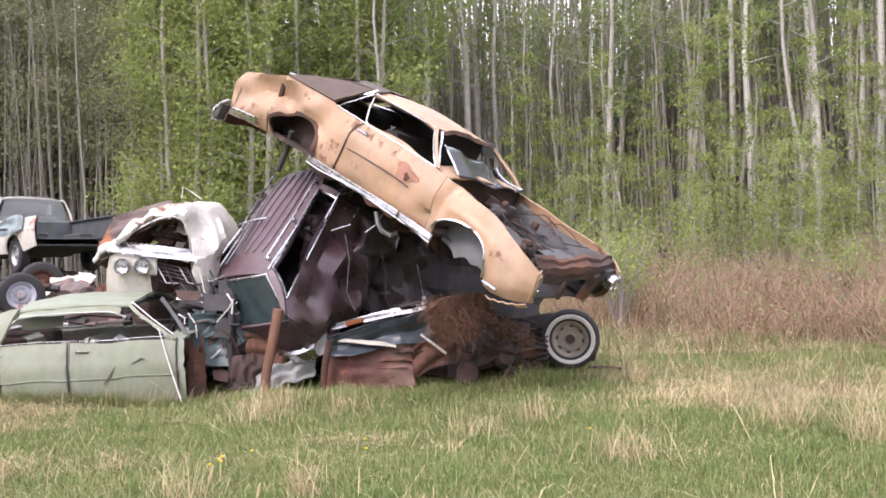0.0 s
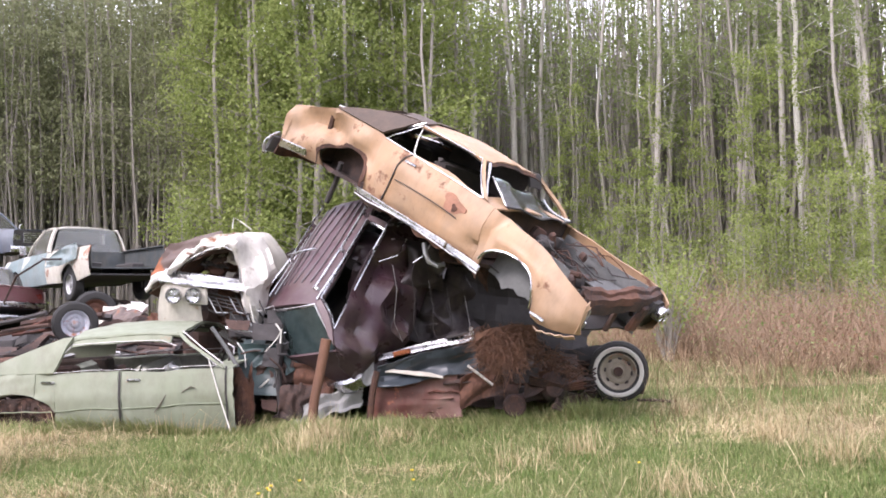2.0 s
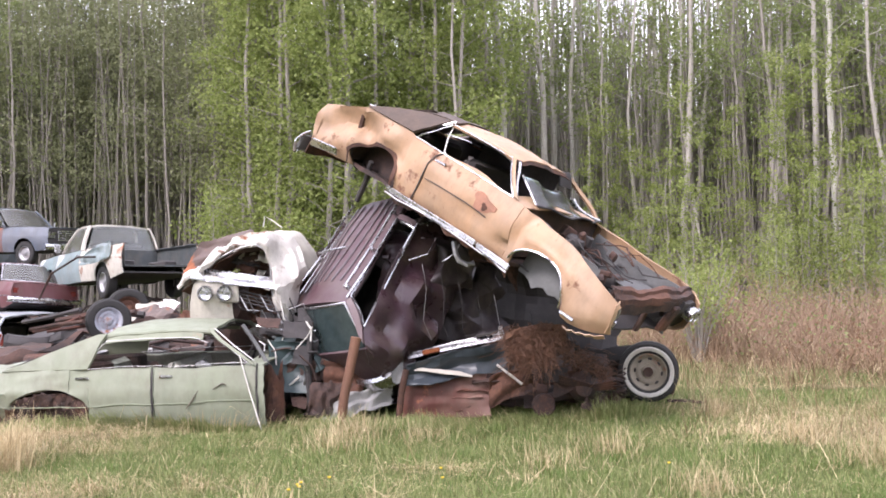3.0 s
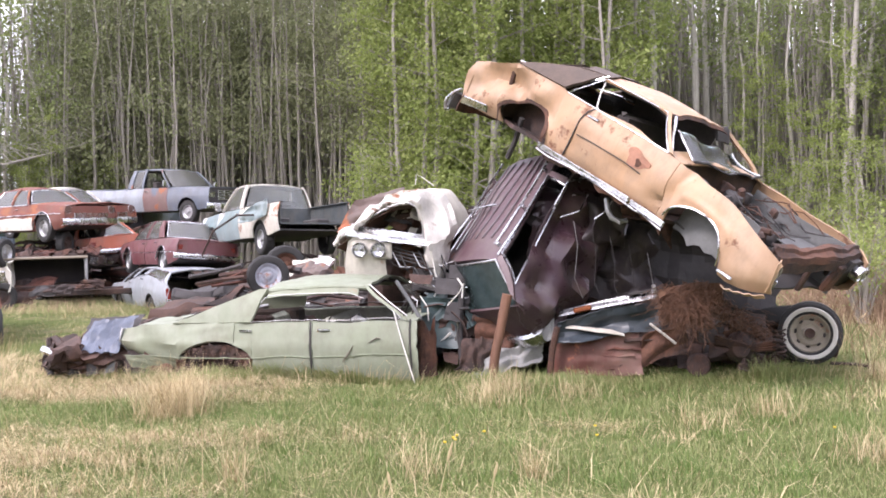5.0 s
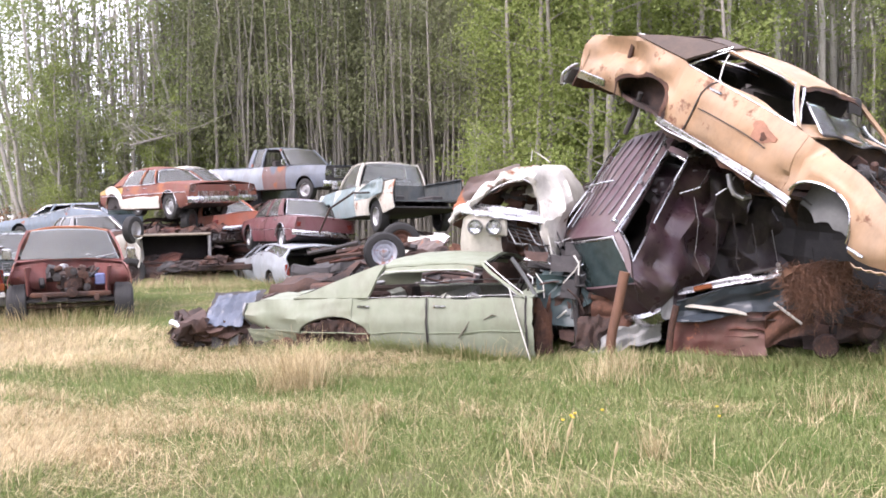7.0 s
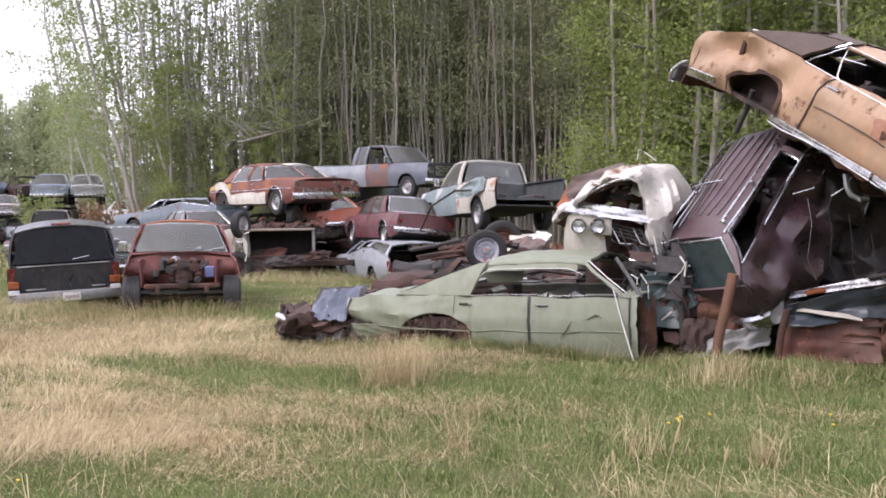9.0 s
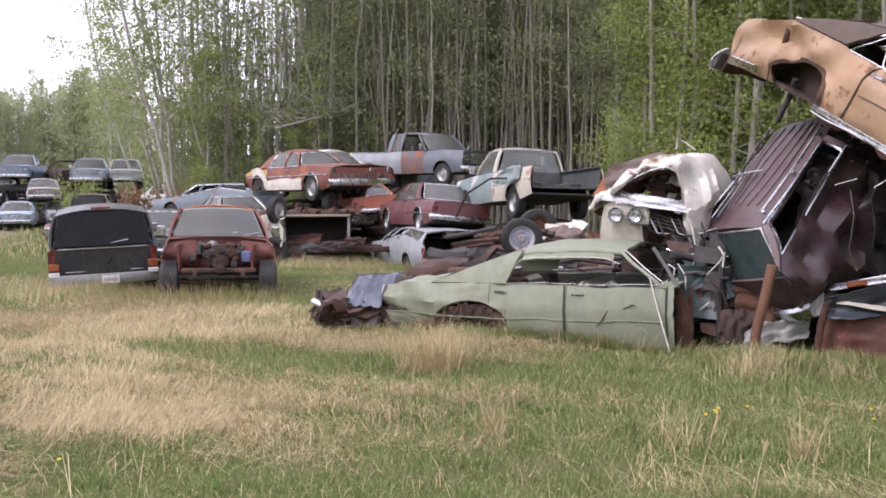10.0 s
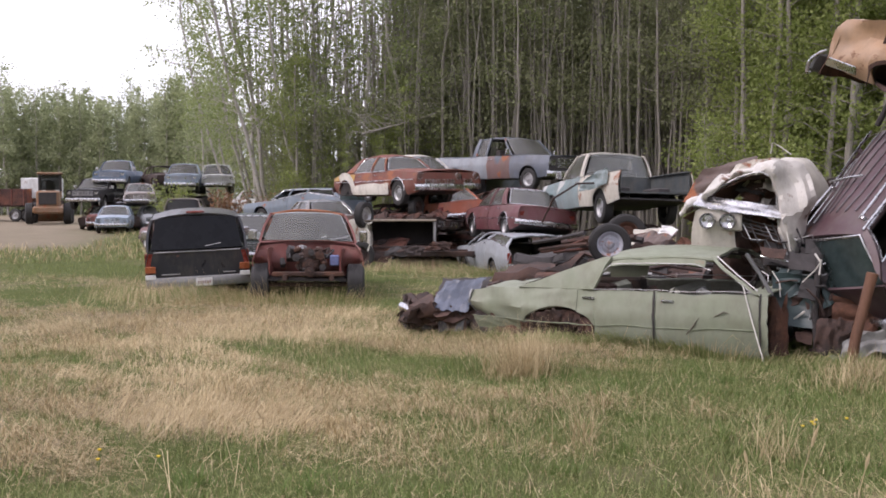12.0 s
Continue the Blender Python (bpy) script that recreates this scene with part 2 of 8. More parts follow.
def part(name, shape, mat, parent=None, label="", warp=None, smooth=35):
    ob = new(name, shape.build(name, warp, smooth))
    ob.data.materials.append(mat)
    if parent is not None:
        ob.parent = parent
    if label:
        tagged(ob, label)
    return ob


def thing(name, m, label, category, group="", kind=""):
    ob = new(name)
    ob.matrix_world = m
    ob.empty_display_size = 0.2
    return tagged(ob, label, category, group, kind)


def crumple(seed, amp, scale):
    """Dents: a smooth, random shift of every point."""
    rng = np.random.RandomState(seed)
    waves = [(rng.normal(size=3) * scale * (1 + k * 0.7), rng.uniform(0, 6.28), rng.normal(size=3) * amp / (1 + k * 0.6)) for k in range(7)]

    def warp(v):
        d = np.zeros_like(v)
        for w, ph, a in waves:
            d += np.sin(v @ w + ph)[:, None] * a
        return v + d
    return warp


def chain(*warps):
    def warp(v):
        for w in warps:
            v = w(v)
        return v
    return warp
# ---- vehicles ----
def add_wheel(parent, at, radius, width, side, rim, white=False, warp=None, flat=0.0, cap=0.6):
    """A tyre with its rim; at is the hub, side +1 or -1 the way its face looks along y."""
    a, w = radius, width / 2
    t = Shape()
    prof = [(a * 0.60, w * 0.75), (a * 0.66, w * 0.95), (a * 0.80, w), (a * 0.93, w * 0.92), (a * 0.985, w * 0.7)]
    for k in range(5):
        d = w * (0.6 - 0.3 * k)
        prof += [(a, d + 0.012), (a, d - 0.03), (a * 0.978, d - 0.033), (a * 0.978, d - 0.042)]
    prof += [(a * 0.985, -w * 0.7), (a * 0.93, -w * 0.92), (a * 0.8, -w), (a * 0.62, -w * 0.9), (a * 0.60, w * 0.75)]
    t.lathe([(r, d * side) for r, d in prof], 28, at)
    if flat:
        low = at[2] - radius + flat
        t.v[-1][:, 2] = np.maximum(t.v[-1][:, 2], low)
    tyre = part("tyre", t, RUBBER, parent, "", warp)
    if white:
        s = Shape().lathe([(a * 0.70, side * (w * 0.985)), (a * 0.72, side * (w + 0.004)), (a * 0.82, side * (w + 0.005)), (a * 0.84, side * (w * 0.985))], 28, at)
        part("whitewall_band", s, WHITEWALL, tyre, "grimy white sidewall band", warp)
    s = Shape()
    c = a * 0.60
    s.lathe([(c, side * w * 0.55), (c * 1.03, side * w * 0.8), (c * 0.97, side * w * 0.82), (c * 0.88, side * w * 0.5), (c * 0.72, side * w * 0.32), (c * 0.62, side * w * 0.42), (c * 0.52, side * w * 0.45), (c * 0.42, side * w * 0.36), (c * 0.3, side * w * 0.44), (c * 0.26, side * w * 0.62), (c * 0.12, side * w * 0.68), (0.001, side * w * 0.7)], 28, at)
    for k in range(5):
        g = 2 * math.pi * k / 5 + 0.4
        s.lathe([(0.016, side * w * 0.40), (0.016, side * w * 0.56), (0.006, side * w * 0.58)], 6, (at[0] + c * 0.42 * math.cos(g), at[1], at[2] + c * 0.42 * math.sin(g)))
    part("rim", s, rim, tyre, "", warp)
    return tyre


def vehicle(name, label, category, m, S, warp=None, group=""):
    """A car body from its side profile and plan. Nose along +x, its left side +y, wheels on z = 0."""
    car = thing(name, m, label, category, group)
    x0, x1 = S["x"]
    top = lambda x: np.interp(x, *zip(*S["top"]))
    bot = lambda x: np.interp(x, *zip(*S["bot"]))
    plan = lambda x: np.interp(x, *zip(*S["plan"]))
    wr, ar = S.get("wheel", 0.33), S.get("arch", 0.40)
    hubs = S["hubs"]
    body_mat, low_mat = S["paint"], S.get("low", S["paint"])

    af = lambda hx: S["arch_flat"][hx] if isinstance(S.get("arch_flat"), dict) else S.get("arch_flat", 1.0)

    def edge(x):
        b = bot(x)
        for hx in hubs:
            d = ar * ar - (x - hx) ** 2
            if d > 0:
                b = max(b, wr + S.get("arch_lift", 0.03) + math.sqrt(d) * af(hx))
        return min(b, top(x) - 0.06)

    def skin(x, z):
        u = min(1, max(0, (z - bot(x)) / max(0.05, top(x) - bot(x))))
        k = 1 - S.get("tuck", 0.07) * (max(0, 0.42 - u) / 0.42) ** 1.6 - S.get("lean_in", 0.07) * (max(0, u - 0.55) / 0.45) ** 1.8
        k += S.get("crease", 0.012) * math.exp(-((u - S.get("crease_at", 0.62)) / 0.06) ** 2)
        return plan(x) * k

    base = list(np.linspace(x0, x1, S.get("cols", 34)))
    for hx in hubs:
        base += list(hx + ar * np.sin(np.linspace(-np.pi / 2, np.pi / 2, 15)))
        base += [hx - ar - 0.004, hx + ar + 0.004]

    def side(a, b, sgn, gap=0.0):
        xs = sorted({round(float(x), 4) for x in base if a + gap < x < b - gap} | {a + gap, b - gap})
        rows = []
        for x in xs:
            lo, hi = edge(x), top(x)
            rows.append([(x, sgn * skin(x, lo + (hi - lo) * v), lo + (hi - lo) * v) for v in np.linspace(0, 1, 11)])
        g = np.array(rows)
        return g if sgn < 0 else g[:, ::-1]

    doors = S.get("doors", [])
    for sgn in (1, -1):
        cuts = [x0] + [c for d in doors for c in d] + [x1]
        cuts = sorted(set(cuts))
        for a, b in zip(cuts, cuts[1:]):
            if b - a < 0.02:
                continue
            if any(abs(a - d[0]) < 1e-6 and abs(b - d[1]) < 1e-6 for d in doors):
                d = part("door", Shape().slab(side(a, b, sgn, 0.007), 0.03), S.get("door_paint", body_mat), car, S.get("door_label", ""), warp)
                hx = a + 0.16
                hz = top(hx) - S.get("handle_drop", 0.11)
                h = Shape().box((hx, sgn * (skin(hx, hz) + 0.018), hz), (0.17, 0.02, 0.024), 0.008).box((hx - 0.06, sgn * (skin(hx, hz) + 0.004), hz), (0.03, 0.03, 0.02), 0.005).box((hx + 0.06, sgn * (skin(hx, hz) + 0.004), hz), (0.03, 0.03, 0.02), 0.005)
                part("door_handle", h, CHROME, d, "chrome door handle", warp)
            else:
                nm = "front_fender" if a > 0.3 else "rear_quarter" if b < -0.1 else "side_panel"
                part(nm, Shape().slab(side(a, b, sgn), 0.02), low_mat if nm == "rear_quarter" else body_mat, car, "", warp)
        # Lining is dark by default: the cabin's shade is put into its colour.
        a, b = max(x0 + 0.1, S["cab"]["deck"] if not S.get("bed") else -0.6), S["cab"]["cowl"]
        g = side(a, b, sgn, 0.0)
        g[:, :, 1] -= sgn * 0.05
        g[:, :, 2] -= 0.015
        part("inner_lining", Shape().slab(g, 0.01), S.get("lining", CABIN), car, "dark inner door lining", warp)
        if S.get("strip"):
            z, r, mat = S["strip"]
            pts = [(x, sgn * (skin(x, z) + 0.004), z) for x in np.linspace(x0 + 0.15, x1 - 0.15, 30) if edge(x) < z - 0.02 and z < top(x) - 0.02]
            if len(pts) > 2:
                part("trim_strip", Shape().tube(pts, r, 6), mat, car, "bright side trim", warp)
        if S.get("arch_trim"):
            for hx in S.get("trim_hubs", hubs):
                pts = [(hx + ar * math.cos(g), sgn * (skin(hx, wr + 0.3) + 0.006), wr + S.get("arch_lift", 0.03) + ar * af(hx) * math.sin(g)) for g in np.linspace(0.05, math.pi - 0.05, 18)]
                part("arch_trim", Shape().tube(pts, 0.014, 6), S["arch_trim"], car, "bright wheel-arch trim", warp)

    # belly, sills and bulkheads
    xs = np.linspace(x0 + 0.08, S.get("pan_end", x1 - 0.08), 12)
    belly = S.get("belly", BLACK)
    part("floor_pan", Shape().slab(np.array([[(x, y * (plan(x) - 0.10), bot(x) + 0.05) for y in np.linspace(-1, 1, 5)] for x in xs]), 0.04), belly, car, "", warp)
    cowl, deck = S["cab"]["cowl"], S["cab"]["deck"]
    for x in (cowl - 0.05,) + ((deck - 0.05,) if deck > x0 + 0.4 else ()):
        part("bulkhead", Shape().box((x, 0, (bot(x) + top(x)) / 2 + 0.02), (0.05, 2 * skin(x, top(x)) - 0.06, top(x) - bot(x) - 0.1), 0.01), belly, car, "", warp)
    for hx in S.get("wheelhouses", hubs):
        for sgn in (1, -1):
            yy = plan(hx) - 0.30
            part("wheelhouse", Shape().box((hx, sgn * (yy - 0.15), (wr + ar + 0.1 + bot(hx)) / 2), (2 * ar + 0.1, 0.30, max(0.2, wr + ar - bot(hx))), 0.03), belly, car, "", warp)

    def lid(a, b, crown, n=12, lift=0.0, inset=0.012):
        xs = np.linspace(a, b, n)
        return np.array([[(x, y * (skin(x, top(x)) - inset), top(x) + lift + crown * (1 - abs(y) ** 2.2)) for y in np.linspace(-1, 1, 9)] for x in xs])

    if S.get("hood", True):
        part("hood", Shape().slab(lid(cowl + S.get("bow", 0.12), x1 - 0.02, S.get("crown", 0.05)), 0.02), S.get("hood_paint", body_mat), car, "", warp)
    part("cowl_panel", Shape().slab(lid(cowl - 0.12, cowl + S.get("bow", 0.12) - 0.006, S.get("crown", 0.05), 5), 0.02), body_mat, car, "", warp)
    if S.get("trunk", True) and deck > x0 + 0.15:
        part("trunk_lid", Shape().slab(lid(x0 + 0.02, deck + 0.03, S.get("crown", 0.05) * 0.8), 0.02), S.get("trunk_paint", body_mat), car, "", warp)
    if S.get("bed"):
        a, b, fl = S["bed"]
        bd = Shape()
        bd.slab(np.array([[(x, y * (plan(x) - 0.09), fl) for y in np.linspace(-1, 1, 9)] for x in np.linspace(a, b, 8)]), 0.04)
        for sgn in (1, -1):
            bd.box(((a + b) / 2, sgn * (plan((a + b) / 2) - 0.10), (fl + top(a)) / 2), (b - a, 0.03, top(a) - fl), 0.01)
            bd.box(((a + b) / 2, sgn * (skin(a, top(a)) - 0.05), top(a) + 0.012), (b - a, 0.11, 0.03), 0.01)
        bd.box((b - 0.01, 0, (fl + top(a)) / 2), (0.04, 2 * plan(b) - 0.1, top(a) - fl + 0.02), 0.01)
        part("cargo_bed", bd, S.get("bed_paint", body_mat), car, "open cargo bed", warp)

    # ends
    def face(x, bow, sgn):
        g = np.array([[(x - sgn * bow * abs(y) ** 2.4, y * skin(x, z) * 0.998, z) for y in np.linspace(-1, 1, 11)] for z in np.linspace(bot(x) + 0.02, top(x) + 0.005, 8)])
        return g if sgn > 0 else g[:, ::-1]

    if S.get("nose", True):
        part("front_panel", Shape().slab(face(x1 - 0.03, S.get("nose_bow", 0.06), 1), 0.03), S.get("nose_paint", body_mat), car, "", warp)
        gr = S.get("grille")
        if gr:
            w, za, zb, nb, gm = gr
            g = Shape()
            for z in np.linspace(za, zb, nb):
                g.box((x1 - 0.01, 0, z), (0.03, 2 * w, min(0.03, 0.6 * (zb - za) / nb)), 0.006)
            for y in np.linspace(-w, w, 5):
                g.box((x1 - 0.014, y, (za + zb) / 2), (0.03, 0.018, zb - za + 0.03), 0.004)
            part("grille", g, gm, car, "horizontal-bar radiator grille", warp)
        for k, (y, z, r, square) in enumerate(S.get("lamps", [])):
            for sgn in (1, -1):
                xx = x1 - 0.03 - S.get("nose_bow", 0.06) * (y / plan(x1 - 0.03)) ** 2.4
                h = Shape()
                if square:
                    h.box((xx + 0.015, sgn * y, z), (0.05, r * 2.1, r * 1.5), 0.015)
                else:
                    h.lathe([(r * 1.18, xx - 0.02), (r * 1.2, xx + 0.03), (r * 1.05, xx + 0.045), (r, xx + 0.03), (r * 0.8, xx + 0.002), (0.001, xx - 0.03)], 20, (0, sgn * y, z), "x")
                hl = part("headlight", h, CHROME, car, "", warp)
                if not square:
                    part("lens", Shape().lathe([(r, xx + 0.028), (r * 0.7, xx + 0.04), (0.001, xx + 0.046)], 20, (0, sgn * y, z), "x"), LENS, hl, "clouded glass lens", warp)
                else:
                    part("lens", Shape().box((xx + 0.042, sgn * y, z), (0.012, r * 1.9, r * 1.3), 0.005), LENS, hl, "clouded glass lens", warp)
    if S.get("tail", True):
        part("rear_panel", Shape().slab(face(x0 + 0.03, S.get("tail_bow", 0.05), -1), 0.03), S.get("tail_paint", body_mat), car, "", warp)
        for y, z, w, h in S.get("tails", []):
            for sgn in (1, -1):
                t = Shape().box((x0 + 0.03 + S.get("tail_bow", 0.05) * (y / plan(x0)) ** 2.4, sgn * y, z), (0.06, w, h), 0.012)
                part("tail_light", t, RED_LENS, car, "red plastic tail light", warp)

    def bumper(x, z, h, w, sgn, mat):
        rows = []
        for y in np.linspace(-1, 1, 17):
            back = 0.12 * abs(y) ** 5
            rows.append([(x - sgn * (back + o), y * w, z + q * h / 2) for q, o in ((-1, 0.06), (-0.8, 0.015), (-0.3, 0.0), (0.3, 0.0), (0.8, 0.015), (1, 0.06))])
        g = np.array(rows)
        s = Shape().slab(g if sgn > 0 else g[::-1], 0.012)
        for y in (-0.45, 0.45):
            s.box((x - sgn * 0.12, y, z), (0.2, 0.06, h * 0.5), 0.01)
        part("bumper", s, mat, car, "", warp)

    if S.get("front_bumper"):
        bumper(x1 + 0.10, *S["front_bumper"], 1, S.get("bumper_mat", CHROME))
    if S.get("rear_bumper"):
        bumper(x0 - 0.10, *S["rear_bumper"], -1, S.get("bumper_mat", CHROME))

    # cabin
    C = S["cab"]
    if C.get("on", True):
        roofz, rw = C["z"], C["w"]
        xb, xc = C["front"], C["rear"]
        roof_mat = S.get("roof_paint", body_mat)
        crown = C.get("crown", 0.06)
        xs = np.linspace(xc, xb, 13)
        rows = []
        for x in xs:
            s = (x - xc) / (xb - xc)
            z = roofz - C.get("fall", 0.03) * (2 * s - 1) ** 2
            rows.append([(x, y * rw, z + crown * (1 - abs(y) ** 2.6) - crown * 0.6) for y in np.linspace(-1, 1, 11)])
        part("roof", Shape().slab(np.array(rows), 0.03), roof_mat, car, S.get("roof_label", ""), warp)
        rows = np.array(rows)
        rows[:, :, 2] -= 0.045
        rows[:, :, 1] *= 0.97
        # Sheet under the roof, dark by default for the shade inside.
        part("headliner", Shape().slab(rows, 0.01), S.get("liner", CABIN), car, "dark cloth headliner", warp)
        rail = lambda x: roofz - C.get("fall", 0.03) * (2 * (x - xc) / (xb - xc) - 1) ** 2 - crown * 0.6

        def post(b0, b1, t0, t1, sgn, shape, th=0.04, n=5):
            g = []
            for k in np.linspace(0, 1, n):
                row = []
                for xb_, xt_ in ((b0, t0), (b1, t1)):
                    zb = top(xb_)
                    yb = skin(xb_, zb) - 0.005
                    bulge = 0.03 * math.sin(math.pi * k)
                    row.append((xb_ + (xt_ - xb_) * k, sgn * (yb + (rw - yb) * k + bulge), zb + (rail(min(max(xt_, xc), xb)) - zb) * k))
                g.append(row)
            g = np.array(g)
            shape.slab(g if sgn > 0 else g[:, ::-1], th)

        for sgn in (1, -1):
            for k, q in enumerate(C["posts"]):
                pil = Shape()
                post(*q, sgn, pil)
                last = k == len(C["posts"]) - 1
                part("pillar", pil, C.get("sail_paint", C.get("post_paint", roof_mat)) if last else C.get("post_paint", roof_mat), car, "", warp)
            part("roof_rail", Shape().tube([(x, sgn * (rw - 0.005), rail(x) - 0.012) for x in np.linspace(xc, xb, 9)], 0.024, 6), C.get("post_paint", roof_mat), car, "", warp)
            for q in C.get("windows", []):
                w = Shape()
                post(*q, sgn, w, 0.006)
                part("side_window", w, C.get("glass", GLASS), car, "", warp)
            if C.get("band"):
                a, b = C["band"]
                g = np.array([[(x, sgn * (rw + 0.05 * k), rail(x) - 0.09 * k) for k in (0, 0.5, 1)] for x in np.linspace(a, b, 10)])
                part("roof_side_band", Shape().slab(g if sgn > 0 else g[:, ::-1], 0.02), roof_mat, car, "", warp)
            for q in C.get("frames", []):
                b0, b1, t0, t1 = q
                pts = []
                for (xa_, xt_) in ((b0, t0), (b1, t1)):
                    col = []
                    for k in np.linspace(0, C.get("frame_top", 1.0), 5):
                        zb = top(xa_)
                        yb = skin(xa_, zb) - 0.005
                        col.append((xa_ + (xt_ - xa_) * k, sgn * (yb + (rw - yb) * k + 0.03 * math.sin(math.pi * k) + 0.008), zb + (rail(min(max(xt_, xc), xb)) - zb) * k))
                    pts.append(col)
                loop = pts[0] + pts[1][::-1] + ([] if S.get("open_sill") else [pts[0][0]])
                part("window_trim", Shape().tube(loop, S.get("trim_r", 0.017), 6), CHROME, car, "bright window trim", warp)

        def screen(xa, xt, bow, name, mat, sh=1.0, zoff=0.0):
            rows = []
            for k in np.linspace(0, 1, 5):
                row = []
                for y in np.linspace(-1, 1, 9):
                    za = C.get("bl_base", top(xa)) + 0.03 if bow < 0 else top(xa) + 0.03
                    ya, yt = skin(xa, top(xa)) - 0.06, rw - 0.05
                    xx = xa + (xt - xa) * k
                    row.append((xx + bow * (1 - y * y) * (1 - 0.4 * k), y * (ya + (yt - ya) * k) * sh, za + (rail(min(max(xt, xc), xb)) + crown * 0.5 * (1 - y * y) - za) * k))
                rows.append(row)
            g = np.array(rows)
            part(name, Shape().slab(g if bow > 0 else g[:, ::-1], 0.006), mat, car, "", warp)
            if S.get("screen_trim"):
                loop = [tuple(p) for p in g[0]] + [tuple(p) for p in g[1:, -1]] + [tuple(p) for p in g[-1, ::-1]] + [tuple(p) for p in g[::-1, 0]]
                part("screen_trim", Shape().tube(loop, 0.017, 6), S["screen_trim"], car, "bright screen surround", warp)

        if C.get("windshield", True):
            screen(cowl, xb, 0.12, "windshield", C.get("ws_glass", GLASS))
        if C.get("backlight", True):
            screen(deck, xc, -0.08, "rear_window", C.get("bl_glass", C.get("glass", GLASS)))
        seats = S.get("seats", [(0.25, 0.9)])
        for sx, wid in seats:
            fz = S.get("seat_z", bot(0) + 0.12)
            st = Shape().box((sx, 0, fz + 0.14), (0.5, 2 * wid * rw, 0.22), 0.06).box((sx - 0.30, 0, fz + 0.42), (0.16, 2 * wid * rw, 0.52), 0.06, (0, -14, 0))
            part("bench_seat", st, S.get("seat_mat", CABIN), car, "", warp)
        dash = Shape().box((cowl - 0.18, 0, top(cowl) - 0.12), (0.22, 2 * skin(cowl, top(cowl)) - 0.14, 0.2), 0.05)
        if S.get("wheel_on", True):
            g = np.linspace(0, 2 * np.pi, 20)
            c = np.array((cowl - 0.40, 0.36, top(cowl) - 0.02))
            dash.tube(np.stack([c[0] + 0.08 * np.cos(g), c[1] + 0.19 * np.sin(g), c[2] + 0.17 * np.cos(g)], 1), 0.014, 6, False)
            dash.tube([(c[0], c[1], c[2]), (cowl - 0.15, 0.36, top(cowl) - 0.14)], 0.02, 6)
        part("dashboard", dash, CABIN, car, "", warp)

    for k, (hx, sgn, on) in enumerate([(h, s, o) for h, pair in zip(hubs, S.get("wheels", [(1, 1)] * len(hubs))) for s, o in zip((1, -1), pair)]):
        if on:
            add_wheel(car, (hx, sgn * (plan(hx) - 0.13), wr), wr, S.get("tyre_w", 0.19), sgn, S.get("rim", DULL_METAL), S.get("white", False), warp, S.get("flat", 0.0))
    if S.get("mirror"):
        for sgn in (1, -1):
            x = cowl - 0.1
            z = top(x) + 0.12
            mr = Shape().box((x, sgn * (plan(x) + 0.10), z), (0.06, 0.16, S["mirror"]), 0.02).tube([(x, sgn * (plan(x) - 0.05), z - 0.12), (x, sgn * (plan(x) + 0.06), z - 0.04)], 0.012, 6)
            part("wing_mirror", mr, CHROME, car, "", warp)
    return car
# ---- ground ----
def height(x, y):
    """Gentle unevenness of the field."""
    return 0.05 * np.sin(x * 0.31 + 1.0) * np.sin(y * 0.27) + 0.03 * np.sin(x * 0.9 + y * 0.5) + 0.015 * np.sin(x * 2.3 - y * 1.7)


def smooth(a, b, v):
    t = np.clip((v - a) / (b - a), 0, 1)
    return t * t * (3 - 2 * t)


def field_noise(x, y, s, seed):
    rng = np.random.RandomState(seed)
    v = 0
    for k in range(8):
        w = rng.normal(size=2) * s * (1 + 0.5 * k)
        v = v + np.sin(x * w[0] + y * w[1] + rng.uniform(0, 6.28)) / (1 + 0.35 * k)
    return v / 3.0


def dry_amount(x, y):
    """How much last year's straw lies at a place: 0 green, 1 straw."""
    away = np.hypot(x, y)
    turn = np.degrees(np.arctan2(-x, y))
    left = smooth(19, 31, turn) * smooth(7.4, 9.2, away + 1.2 * field_noise(x, y, 0.5, 3)) * (1 - 0.45 * smooth(17, 26, away))
    right = smooth(-5, -14, turn) * smooth(8.5, 13, away)
    patch = 0.6 * field_noise(x, y, 0.55, 4) + 0.8 * field_noise(x * 0.6, y * 1.3, 1.7, 5) + 0.55 * field_noise(x, y, 4.5, 9)
    return np.clip(0.17 + 0.21 * left + 0.19 * right + (0.26 + 0.46 * left + 0.18 * right) * patch, 0, 1)


def dirt_amount(x, y):
    """The bare, driven yard at the far end."""
    away = np.hypot(x, y)
    turn = np.degrees(np.arctan2(-x, y))
    return smooth(49, 53.5, turn + 2 * field_noise(x, y, 0.12, 8)) * smooth(34, 42, away) * (1 - smooth(105, 120, away))


def build_ground():
    r = np.concatenate([np.linspace(0.2, 40, 130), np.geomspace(42, 2500, 60)])
    a = np.radians(np.linspace(0, 360, 241))
    R, A = np.meshgrid(r, a, indexing="ij")
    X, Y = -R * np.sin(A), R * np.cos(A)
    Z = height(X, Y) * (1 - smooth(60, 140, R))
    s = Shape().grid(np.stack([X, Y, Z], 2)[:, :-1][:, ::-1], wrap=True)
    ob = part("ground", s, GROUND, None, "", None, 60)
    v = s.v[0]
    for key, fn in (("straw", dry_amount), ("dirt", dirt_amount)):
        at = ob.data.attributes.new(key, "FLOAT", "POINT")
        at.data.foreach_set("value", np.asarray(fn(v[:, 0], v[:, 1]), np.float32))
    tagged(ob, "rough meadow of green grass and flattened straw", "ground", kind="structure")


